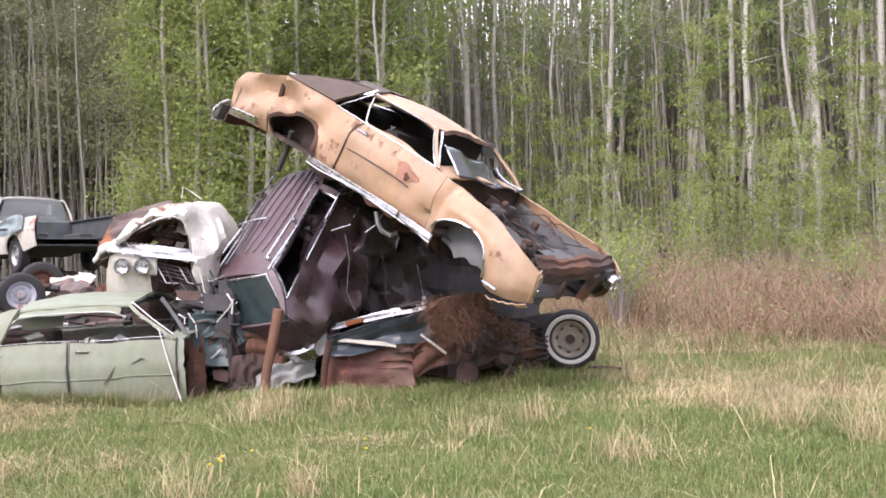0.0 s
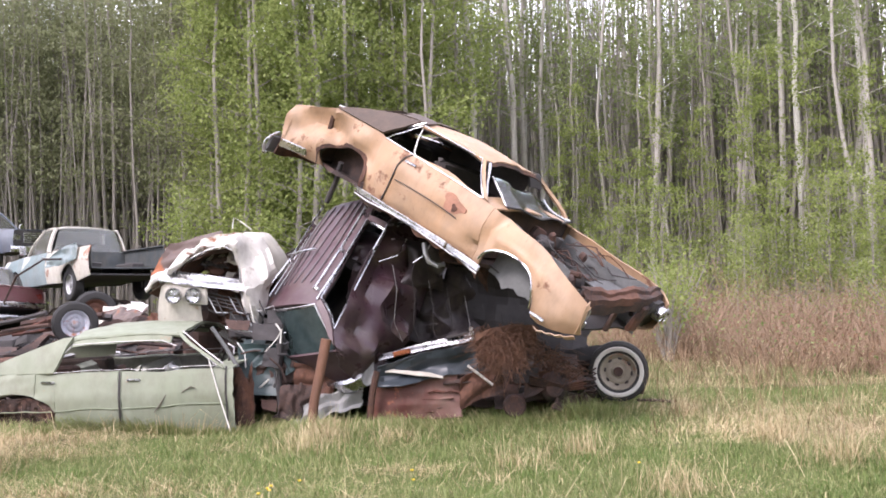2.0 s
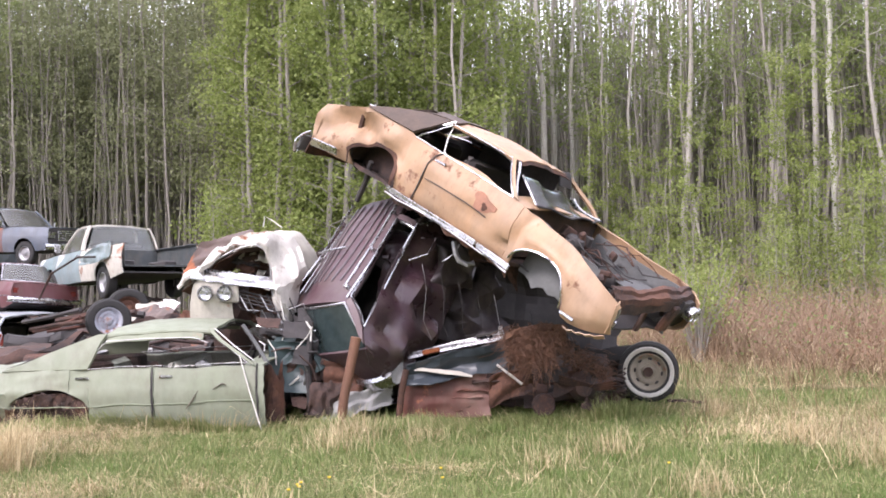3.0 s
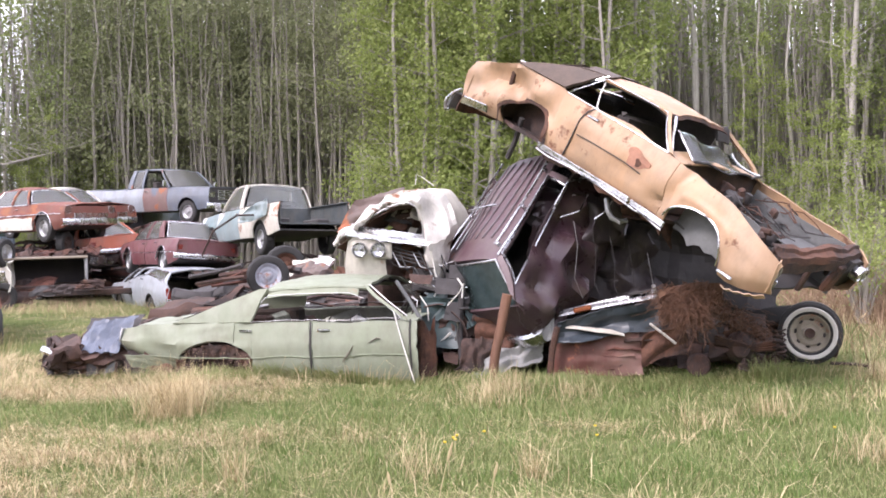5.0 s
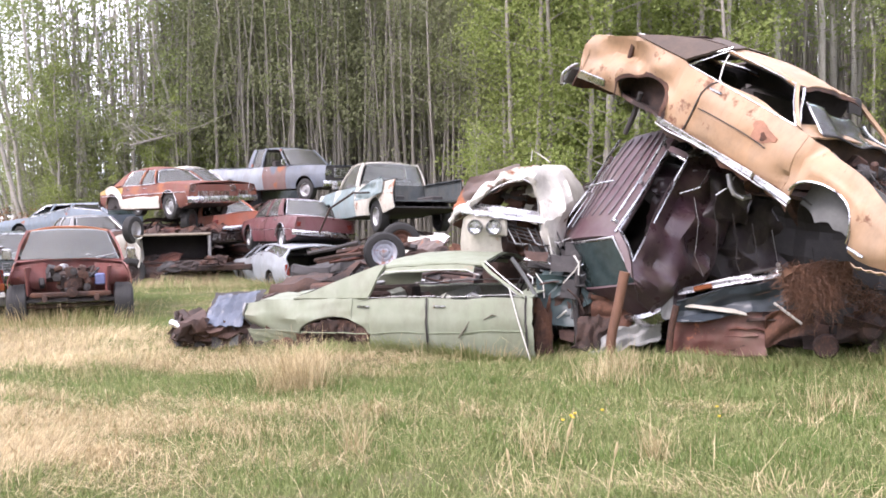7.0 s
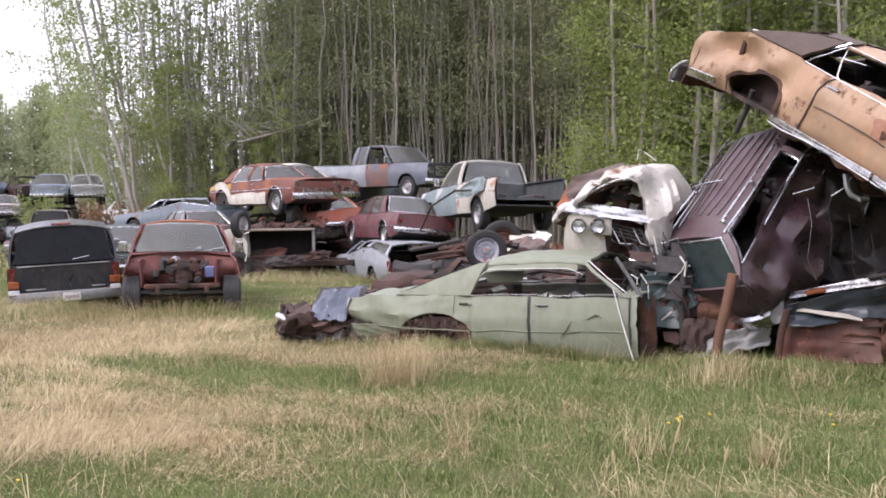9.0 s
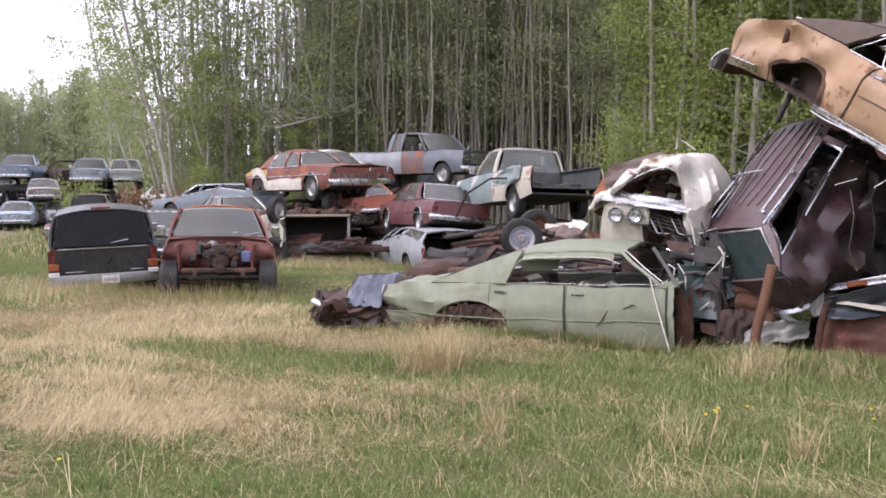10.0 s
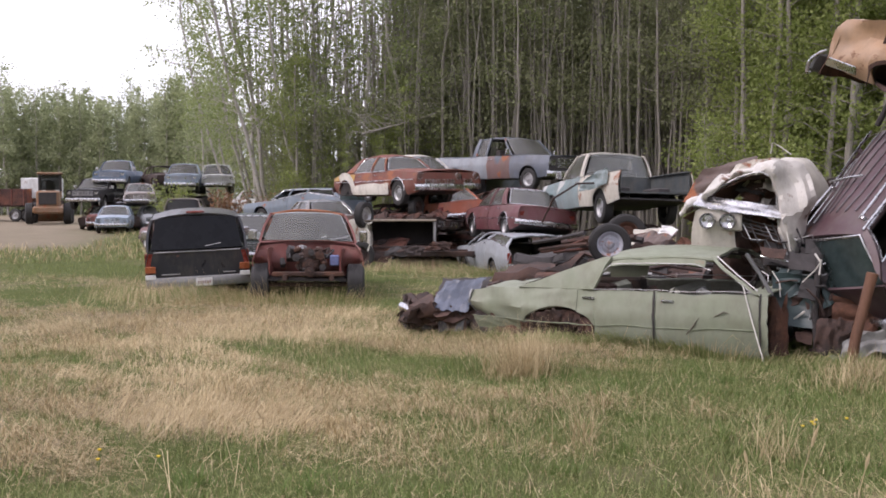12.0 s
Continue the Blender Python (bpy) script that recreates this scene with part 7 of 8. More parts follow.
for k in range(4):
    part("grille_bar", Shape().box((-3.89, 12.37, 1.52 + 0.035 * k), (0.06, 0.02, 0.012), 0.004), DULL_METAL, cream)
    part("grille_bar", Shape().box((-3.42, 12.42, 1.42 + 0.045 * k), (0.5, 0.03, 0.02), 0.006, (0, 14, 0)), BLACK, cream)
sheet("inner_wing", "rusty inner wing", [(-3.7, 13.1, 1.1), (-3.6, 13.0, 2.1), (-2.9, 12.9, 2.0), (-2.9, 12.8, 1.1)], RUST, 87, 0.06, 4, parent=cream)
rng = np.random.RandomState(83)
for k in range(14):
    x, z = rng.uniform(-3.95, -3.25), rng.uniform(1.62, 2.05)
    sheet("bay_fragment", "torn tan and rusty inner panel", [(x, 12.75, z), (x + 0.05, 12.85, z + 0.16), (x + 0.24, 12.9, z + 0.12), (x + 0.26, 12.75, z - 0.05)], (RUST, CREAM, RUST_DARK, BLACK)[k % 4], 840 + k, 0.02, 8, n=8, folds=0.14, parent=cream)
for k in range(9):
    x = -3.7 + 0.09 * k
    bar("bay_cable", "loose cable in the engine bay", [(x, 12.42, 1.55), (x + 0.12, 12.36, 1.38 - 0.03 * (k % 3)), (x + 0.3, 12.40, 1.30 + 0.04 * (k % 4)), (x + 0.42, 12.45, 1.10)], 0.006 + 0.003 * (k % 3), (BLACK, DULL_METAL, BLACK)[k % 3], n=5, parent=cream)
sheet("rear_hood", "tan rusty hood standing up behind", [(-4.75, 13.4, 1.80), (-4.45, 13.5, 2.28), (-3.70, 13.6, 2.46), (-3.85, 13.4, 2.12)], BROWN, 861, 0.02, 4, parent=cream, folds=0.04)
# Dark sheet blocks the light behind the arch and stands in for shade.
sheet("dark_bay", "dark engine bay wall", [(-4.4, 13.5, 0.3), (-4.3, 13.6, 1.75), (-2.5, 13.6, 2.25), (-2.5, 13.4, 0.2)], RUST_DARK, 88, 0.04, 3, parent=cream)
for pts in ([(-3.3, 12.5, 2.42), (-3.28, 12.5, 2.56), (-3.18, 12.5, 2.50), (-3.05, 12.5, 2.40)], [(-3.05, 12.3, 1.5), (-2.95, 12.2, 1.1), (-3.05, 12.2, 0.85), (-3.25, 12.2, 0.75)]):
    bar("loose_cable", "thin loose cable", pts, 0.008, WHITEWALL, n=5, parent=cream)

# between the green sedan and the wagon
TEALSKIN = plain("dark_teal_skin", (0.035, 0.06, 0.06), 0.5, 0, 0.4, 3)
sheet("teal_scrap_sheet", "dark teal crumpled door panel", [(-3.10, 12.0, 0.35), (-3.15, 12.1, 0.98), (-2.62, 12.2, 0.92), (-2.60, 12.05, 0.30)], TEALSKIN, 90, 0.012, 3, bulge=0.10, folds=0.02, ragged=0.02)
block = np.array([[(-3.05 + 0.15 * math.cos(g) * (1 - 0.25 * k), 11.88 + 0.15 * math.sin(g), 0.64 * k + 0.10 * k * math.sin(3 * g)) for g in np.linspace(0, 6.28, 15)[:-1]] for k in np.linspace(0, 1, 10)])
tagged(part("rust_block", Shape().grid(block, True), RUST, None, "", crumple(91, 0.014, 10), 16), "rusted inner pillar standing by the green sedan", "scrap block")
bar("white_strip", "white metal strip leaning on the green sedan", [(-3.32, 11.38, 0.86), (-3.18, 11.28, 0.45), (-3.02, 11.18, 0.02)], 0.008, WHITEWALL)
bar("grey_bar", "dark grey roof bar leaning against the sedan", [(-3.38, 11.75, 1.20), (-3.22, 11.72, 0.98), (-3.06, 11.70, 0.72)], 0.026, WELL)
for k in range(8):
    x = -3.25 + 0.10 * k
    bar("loose_strut", "bent strip of scrap metal", [(x - 0.1, 12.3, 1.15 - 0.07 * (k % 4)), (x + 0.15, 12.25, 1.12 - 0.09 * (k % 3)), (x + 0.4, 12.3, 1.05 - 0.06 * (k % 5))], 0.014, (CHROME, BLACK, DULL_METAL)[k % 3], n=6)
for k in range(6):
    x, z = -3.25 + 0.13 * k, 0.45 + 0.11 * (k % 4)
    sheet("dark_fragment", "dark torn fragment in the heap", [(x, 12.15, z), (x - 0.05, 12.3, z + 0.35), (x + 0.28, 12.35, z + 0.40), (x + 0.30, 12.2, z + 0.03)], (BLACK, RUST_DARK, TEALSKIN)[k % 3], 100 + k, 0.05, 6)
rng = np.random.RandomState(55)
for k in range(26):
    x, y, z = rng.uniform(-3.35, -2.35), rng.uniform(11.95, 12.6), rng.uniform(0.1, 1.25)
    w, h = rng.uniform(0.12, 0.35), rng.uniform(0.1, 0.3)
    a = rng.uniform(-0.6, 0.6)
    sheet("torn_fragment", "torn dark fragment wedged in the heap", [(x, y, z), (x + a * 0.2, y + 0.08, z + h), (x + w, y + 0.15, z + h * 0.8), (x + w, y + 0.02, z - 0.03)], (BLACK, RUST_DARK, BLACK, TEALSKIN, BLACK, RUST_DARK)[k % 6], 400 + k, 0.008, 8, n=8, folds=0.035)
for k in range(22):
    x, y, z = rng.uniform(-0.4, 0.85), rng.uniform(11.95, 12.7), rng.uniform(0.08, 0.75)
    w, h = rng.uniform(0.12, 0.4), rng.uniform(0.08, 0.25)
    sheet("torn_fragment", "rusty torn fragment under the coupe", [(x, y, z), (x, y + 0.1, z + h), (x + w, y + 0.2, z + h * 0.7), (x + w, y + 0.05, z - 0.02)], (RUST_DARK, BLACK, RUST, RUST_DARK)[k % 4], 440 + k, 0.008, 8, n=8, folds=0.035)
rng = np.random.RandomState(66)
for k in range(16):
    q = np.array((rng.uniform(-3.3, -2.5), rng.uniform(11.85, 12.2), rng.uniform(0.15, 1.2)))
    d = np.array((rng.uniform(-0.3, 0.3), 0.05, rng.uniform(-0.35, 0.35)))
    bar("bent_strip", "bent metal strip in the heap", [q, q + d * 0.5 + (0.04, 0, 0.03), q + d + (0, 0, 0.02)], rng.uniform(0.006, 0.016), (BLACK, DULL_METAL, RUST_DARK, WHITEWALL)[k % 4], n=5)
bar("dark_post", "dark upright body post", [(-2.62, 12.05, 0.10), (-2.66, 12.1, 0.6), (-2.62, 12.15, 1.2)], 0.04, BLACK)

# ---- green sedan ----
SCRAPE = plain("scraped_primer", (0.13, 0.115, 0.085), 0.85, 0, 0.5, 14)


def crushed_tail(v):
    """The tail corner is punched in, low and toward the door."""
    x, z = v[:, 0].copy(), v[:, 2].copy()
    k = np.clip((-x - 1.75) / 0.9, 0, 1)
    low = np.clip((0.55 - z) / 0.4, 0, 1)
    v[:, 0] += k * low * 0.16
    v[:, 1] *= 1 - 0.12 * k * low
    v[:, 1] -= np.sign(v[:, 1]) * 0.05 * np.clip((-x - 1.6) / 0.5, 0, 1) * (0.5 + 0.5 * np.sin(x * 8 + z * 13))
    v[:, 2] += 0.018 * k * np.sin(x * 9 + v[:, 1] * 5) + 0.05 * k * low
    return v


GREEN_WARP = chain(crushed_tail, crumple(6, 0.011, 3.0), crumple(16, 0.006, 8.0))
sedan = vehicle("green_sedan", "pale green four-door hardtop with crushed tail, sunk in the grass", "car", pose(-4.30, 12.35, -0.04, 0.2, -2.1, -0.2), spec(FASTBACK, paint=MINT, belly=RUST_DARK), GREEN_WARP)
part("windshield", Shape().slab(np.array([[(1.18 - 0.5 * k + 0.14 * (1 - y * y), y * (0.86 - 0.2 * k), 0.80 + 0.40 * k) for y in np.linspace(-0.2, 1, 9)] for k in np.linspace(0, 0.8, 5)]), 0.006), GLASS, sedan, "dusty cracked windshield", GREEN_WARP)
part("windshield_trim", Shape().tube([(1.17, -0.93, 0.80), (0.94, -0.84, 0.99), (0.68, -0.70, 1.19)], 0.008, 6), DULL_METAL, sedan, "bright windshield pillar trim", GREEN_WARP)
part("vent_frame", Shape().tube([(1.10, -0.95, 0.79), (0.92, -0.88, 0.93), (0.78, -0.82, 1.04)], 0.006, 6), DULL_METAL, sedan, "bright quarter-light frame", GREEN_WARP)
# Crease drawn as a strip, in a green meant for its shadow.
part("side_crease", Shape().tube([(x, -1.008, 0.36) for x in np.linspace(-2.2, 1.2, 24)], 0.007, 5), plain("shadow_gap_green", (0.20, 0.23, 0.15), 0.7), sedan, "faded body crease", GREEN_WARP)
for sgn in (-1, 1):
    part("arch_mud", Shape().slab(np.array([[(-1.34 + 0.54 * math.cos(a), sgn * (0.90 - 0.1 * k), 0.24 + 0.30 * math.sin(a) * (1 - 0.25 * k)) for k in range(4)] for a in np.linspace(0, math.pi, 14)]), 0.02), RUST_DARK, sedan, "mud-caked wheel arch", crumple(61, 0.03, 9))
# Shade of the open door gaps, drawn as black tubes on the skin.
for x, w in ((-0.042, 0.012), (1.21, 0.010)):
    part("door_gap", Shape().tube([(x, -1.006, 0.06), (x + 0.01, -1.016, 0.30), (x, -1.012, 0.50), (x - 0.005, -0.985, 0.66), (x, -0.935, 0.77)], w, 6), BLACK, sedan, "dark open door gap", GREEN_WARP)
part("far_sill_trim", Shape().tube([(x, 0.92, 0.83) for x in np.linspace(-0.9, 0.95, 8)], 0.006, 6), DULL_METAL, sedan, "bright sill of the far windows", GREEN_WARP)
part("window_trim", Shape().tube([(-0.86, -0.955, 0.812), (-0.78, -0.86, 1.00), (-0.66, -0.775, 1.105), (-0.2, -0.752, 1.128), (0.40, -0.757, 1.112), (0.62, -0.79, 1.05)], 0.0045, 6), DULL_METAL, sedan, "thin window surround", GREEN_WARP)
part("belt_trim", Shape().tube([(x, -0.955, 0.812 - 0.012 * (x + 0.86)) for x in np.linspace(-0.86, 1.1, 12)], 0.0035, 6), DULL_METAL, sedan, "thin belt trim", GREEN_WARP)
part("tail_cap", Shape().slab(np.array([[(-2.70 - 0.03 * math.sin(math.pi * k), -0.915 + 0.12 * q, 0.40 + 0.34 * k) for q in np.linspace(0, 1, 5)] for k in np.linspace(0, 1, 7)])[:, ::-1], 0.02), DULL_METAL, sedan, "pale bright tail end cap", GREEN_WARP)
rng = np.random.RandomState(71)
for k in range(12):
    a = 0.1 + 0.25 * k
    x, z = -5.64 + 0.50 * math.cos(a), 0.14 + 0.24 * math.sin(a)
    sheet("arch_shred", "rusted shreds hanging in the wheel arch", [(x - 0.06, 11.37, z - 0.10 - 0.08 * rng.rand()), (x - 0.08, 11.36, z + 0.05), (x + 0.09, 11.36, z + 0.06), (x + 0.05, 11.40, z - 0.06 - 0.1 * rng.rand())], (RUST_DARK, RUST)[k % 2], 700 + k, 0.02, 9, n=8, folds=0.12)
for pts in ([(0.36, 0.30), (0.44, 0.38), (0.52, 0.50)], [(-1.9, 0.52), (-1.72, 0.50), (-1.66, 0.56)], [(0.70, 0.50), (0.80, 0.56), (0.86, 0.55)], [(-0.7, 0.16), (-0.5, 0.22), (-0.35, 0.18)]):
    part("scratch", Shape().tube([(x, -1.012 + 0.035 * (x < -1.6), z) for x, z in pts], [0.004, 0.012, 0.003], 5), SCRAPE, sedan, "dark scratch through the paint", GREEN_WARP)
part("torn_padding", Shape().box((0.30, -0.2, 0.72), (0.18, 0.2, 0.16), 0.06), PLATE_WHITE, sedan, "pale torn seat padding", crumple(62, 0.03, 12))
part("rear_bumper_lump", Shape().slab(np.array([[(-2.70 + 0.08 * math.sin(3 * y), y * 0.92, z + 0.05 * math.sin(4 * y)) for y in np.linspace(-1, 1, 12)] for z in np.linspace(0.05, 0.28, 4)])[:, ::-1], 0.03), RUST_DARK, sedan, "bent rusty bumper", crumple(63, 0.05, 4))
sheet("quarter_skin", "crumpled green lower quarter skin", [(-2.50, -0.84, 0.16), (-2.66, -0.93, 0.42), (-1.85, -1.00, 0.40), (-1.90, -0.86, 0.20)], MINT, 115, 0.012, 6, parent=sedan, folds=0.03)
sheet("torn_valance", "dark rusted underside torn open", [(-2.62, -0.80, -0.02), (-2.55, -0.90, 0.20), (-1.80, -0.94, 0.24), (-1.78, -0.84, 0.0)], RUST_DARK, 116, 0.02, 7, parent=sedan, folds=0.08)
for k in range(5):
    sheet("tail_scrap", "torn rusty metal at the sedan's tail", [(-6.9 + 0.28 * k, 11.40, 0.05), (-6.95 + 0.28 * k, 11.5, 0.30), (-6.6 + 0.28 * k, 11.55, 0.34), (-6.55 + 0.28 * k, 11.42, 0.03)], (RUST_DARK, RUST)[k % 2], 110 + k, 0.05, 7)

# ---- flattened wreck behind it, with a blue tarpaulin ----
vehicle("flattened_brown_car", "brown car flattened to a rusty slab behind the green sedan", "car", pose(-6.15, 13.35, -0.02, 0, -4, 35), spec(COUPE, paint=RUST_DARK, wheels=[(0, 0), (0, 0)], arch_trim=None, nose=True, cols=64, cab=dict(frames=[], sail_paint=RUST_DARK)), chain(flatten(0.44), crumple(22, 0.07, 2.4), crumple(23, 0.06, 8.5)))
TARP = plain("blue_tarpaulin", (0.085, 0.10, 0.135), 0.45, 0, 0.5, 2.5, 0.3)
sheet("tarpaulin", "crumpled dull blue tarpaulin on the flattened car", [(-7.60, 11.36, 0.30), (-7.62, 11.75, 0.72), (-6.98, 11.95, 0.74), (-7.00, 11.40, 0.30)], TARP, 92, 0.022, 9, category="tarpaulin", n=20)
for k in range(9):
    x, y = -8.0 + 0.09 * k, 11.32 + 0.05 * (k % 3)
    sheet("buckled_plate", "buckled rust-brown plate at the wreck's end", [(x, y, 0.02), (x - 0.10 + 0.05 * (k % 4), y + 0.05, 0.20 + 0.07 * (k % 4)), (x + 0.06 + 0.04 * (k % 3), y + 0.12, 0.26 + 0.05 * (k % 3)), (x + 0.15, y + 0.06, 0.04)], (BLACK, RUST_DARK, WELL)[k % 3], 560 + k, 0.012, 7, n=12, folds=0.05)
rng = np.random.RandomState(91)
for k in range(34):
    t = k / 33
    x, y, z = -7.85 + 3.0 * t + rng.normal(0, 0.12), 11.75 + 2.5 * t + rng.normal(0, 0.2), 0.28 + 0.42 * t + rng.normal(0, 0.10)
    w, h = rng.uniform(0.25, 0.75), rng.uniform(0.05, 0.25)
    sheet("rusty_scrap_sheet", "rusty crumpled sheet on the flattened car", [(x, y, z), (x - 0.05, y + 0.25, z + h), (x + w, y + 0.35, z + h + 0.05), (x + w, y + 0.05, z)], (RUST_DARK, BLACK, RUST, BROWN, RUST_DARK)[k % 5], 520 + k, 0.010, 7, n=10, folds=0.035)
for k in range(10):
    t = k / 9
    x, y, z = -7.6 + 2.6 * t, 11.7 + 2.3 * t, 0.45 + 0.4 * t
    bar("rusty_bar", "rusty bent bar on the flattened car", [(x, y, z), (x + 0.5, y + 0.3, z + 0.12), (x + 1.0, y + 0.45, z + 0.05 * (k % 3))], 0.02 + 0.006 * (k % 3), (RUST, RUST_DARK, DULL_METAL)[k % 3], n=6)
bar("bumper_tip", "small bright bumper end in the grass", [(-8.05, 11.30, 0.36), (-7.92, 11.25, 0.33), (-7.80, 11.28, 0.26)], 0.05, CHROME)
RIM_BLUE = paint("silver_rim_paint", (0.42, 0.44, 0.50), 0.35, 0.2, 0.5, 31.0)
wheel = thing("spare_wheel", pose(-6.20, 14.4, 1.14, 0, 0, 28), "black tyre on a pale rim standing on the wreckage", "wheel")
add_wheel(wheel, (0, 0, 0), 0.33, 0.23, -1, RIM_BLUE)
# ---- the far stack ----
vehicle("wine_sedan", "wine-red sedan with chrome bumper stacked on a silver wagon", "car", pose(-13.04, 24.21, 0.67, 6.1, 1.4, 137.6), spec(SEDAN, paint=WINE), crumple(7, 0.008, 2))
vehicle("orange_sedan", "orange-red sedan resting on scrap in the stack", "car", pose(-16.94, 26.73, 0.67, -2.6, 5.5, 138.9), spec(SEDAN, paint=ORANGE), crumple(8, 0.01, 2))
FIFTIES_WARP = chain(crumple(9, 0.01, 2), lambda v: v * np.array((0.92, 0.96, 0.97)))
fifties = vehicle("fifties_sedan", "rusty red and ivory fifties hardtop on top of the stack", "car", pose(-17.63, 25.07, 1.64, -0.2, -0.5, -21.4), spec(FIFTIES, paint=BRICK, trunk_paint=paint("mustard_paint", (0.45, 0.27, 0.06), 0.3, 0.2, 0.5, 33.0), hubs=[1.55, -1.62], wheels=[(1, 1), (0, 0)]), FIFTIES_WARP)
MUSTARD = bpy.data.materials["mustard_paint"]
for sgn in (1, -1):
    pts = np.array([[(x, sgn * (float(np.interp(x, [-2.62, -2.1, 0], [0.84, 0.95, 0.97])) * (1.0 - 0.035 * k) + 0.004), 0.80 + 0.17 * k * float(np.interp(x, [-2.6, -2.0, -1.0], [0.5, 1.0, 1.05]))) for k in np.linspace(0, 1, 4)] for x in np.linspace(-2.58, -1.05, 14)])
    part("mustard_quarter", Shape().slab(pts if sgn < 0 else pts[:, ::-1], 0.012), MUSTARD, fifties, "mustard upper rear quarter", FIFTIES_WARP)
    for hx in (1.55, -1.62):
        # Black plate across the opening, in place of the shade within the arch.
        rim_ = np.array([[(hx + (0.40 - 0.34 * k) * math.cos(a), sgn * (0.90 - 0.05 * k), 0.39 + (0.40 - 0.34 * k) * math.sin(a)) for k in np.linspace(0, 1, 3)] for a in np.linspace(-0.2, 3.34, 16)])
        part("arch_well", Shape().slab(rim_ if sgn > 0 else rim_[:, ::-1], 0.012), BLACK, fifties, "dark empty wheel arch", FIFTIES_WARP)
for sgn in (1, -1):
    pts = np.array([[(x, sgn * (0.982 - 0.04 * abs(k - 0.5)), 0.34 + 0.36 * k * (0.55 + 0.45 * math.sin((x + 2.0) * 0.62))) for k in np.linspace(0, 1, 5)] for x in np.linspace(-1.15, 1.05, 14)])
    part("ivory_sweep", Shape().slab(pts if sgn < 0 else pts[:, ::-1], 0.012), IVORY, fifties, "ivory lower side panel", FIFTIES_WARP)
    pts = np.array([[(-1.62 + (0.44 + 0.22 * k) * math.cos(a), sgn * 0.985, 0.39 + (0.44 + 0.22 * k) * math.sin(a)) for k in range(2)] for a in np.linspace(0.05, 2.2, 12)])
    part("ivory_sweep", Shape().slab(pts if sgn > 0 else pts[:, ::-1], 0.012), IVORY, fifties, "ivory wheel-arch panel", FIFTIES_WARP)
vehicle("white_roof_sedan", "old sedan with a white roof behind the fifties hardtop", "car", pose(-18.6, 27.6, 1.70, 0, 0, -24), spec(FIFTIES, paint=BRICK, roof_paint=IVORY), crumple(14, 0.01, 2))
EXTCAB = spec(PICKUP, x=(-3.3, 2.62), hubs=[1.68, -2.1], top=[(-3.3, 1.16), (-1.22, 1.16), (-1.20, 1.16), (0.9, 1.16), (2.62, 1.10)], plan=[(-3.3, 0.94), (0, 0.97), (2.3, 0.97), (2.62, 0.93)], bot=[(-3.3, 0.52), (-2, 0.42), (2, 0.42), (2.62, 0.48)], bed=(-3.28, -1.22, 0.72),
              cab=dict(deck=-1.12, rear=-1.02, posts=[(0.92, 0.85, 0.34, 0.28), (-0.36, -0.46, -0.34, -0.42), (-0.92, -1.15, -0.86, -1.03)], windows=[(0.84, -0.36, 0.28, -0.34), (-0.46, -0.92, -0.42, -0.86)]), seats=[(0.15, 0.95)])
vehicle("blue_pickup", "grey-blue extended-cab pickup with a rusty door, up on the stack", "pickup", pose(-15.78, 29.45, 2.07, -0.6, 0.1, -21.0), spec(EXTCAB, paint=SLATE, low=paint("silver_bed_paint", (0.25, 0.275, 0.30), 0.25, 0.3, 0.35, 57.0, under=(0.10, 0.12, 0.15)), door_paint=paint("rust_door_paint", (0.14, 0.075, 0.065), 0.45, 0.3, 0.55, 34.0, under=(0.10, 0.12, 0.15)), door_label="rust-stained cab door", nose_paint=BLACK, grille=(0.52, 0.76, 1.02, 5, CHROME), lamps=[(0.74, 0.90, 0.13, True)], cab=dict(windows=[(-0.46, -0.92, -0.42, -0.86)]), hood_paint=paint("dark_hood_paint", (0.05, 0.065, 0.09), 0.2, 0.3, 0.4, 35.0)), crumple(10, 0.008, 2))
vehicle("dark_pickup", "dark pickup with a pale bed behind the blue one", "pickup", pose(-19.6, 31.6, 1.55, 0, 0, 165), spec(PICKUP, paint=SLATE), crumple(15, 0.01, 2))
# Bed paint is a darkened teal: the tailgate area's shadow is in it.
vehicle("teal_pickup", "white and pale teal pickup without tailgate, perched on wrecks", "pickup", pose(-9.90, 23.37, 1.17, 1.7, 2.5, 134.8), spec(PICKUP, paint=TEAL, low=CREAM, tail=False, roof_paint=CREAM, bed_paint=paint("dark_bed_paint", (0.035, 0.045, 0.047), 0.35, 0.2, 0.55, 36.0), wheels=[(1, 1), (1, 1)]), crumple(11, 0.012, 2))
sheet("bent_bed_side", "pale teal bed side bent up", [(-9.95, 21.55, 2.05), (-10.0, 21.6, 2.20), (-9.05, 21.15, 2.62), (-9.05, 21.15, 2.18)], TEAL, 93, 0.03, 3)
bar("bent_rod", "long bent rod leaning on the pickup", [(-11.2, 22.2, 1.25), (-10.6, 21.6, 1.85), (-9.8, 21.2, 2.2), (-9.3, 21.0, 2.2)], 0.025, RUST_DARK)
vehicle("silver_wagon", "silver station wagon crushed under a sedan", "car", pose(-12.75, 23.45, -0.28, -0.9, -0.5, 135.2), spec(WAGON, paint=SILVER, wheels=[(1, 1), (1, 1)], tail=False, tails=[], rear_bumper=None, screen_trim=None, cab=dict(backlight=False, glass=GLASS)), chain(flatten(0.84), crumple(12, 0.010, 2)))
silver = bpy.data.objects["silver_wagon"]
for sgn in (-1, 1):
    part("tail_light", Shape().box((-2.68, sgn * 0.86, 0.70), (0.08, 0.10, 0.30), 0.02), RED_LENS, silver, "red upright tail light")
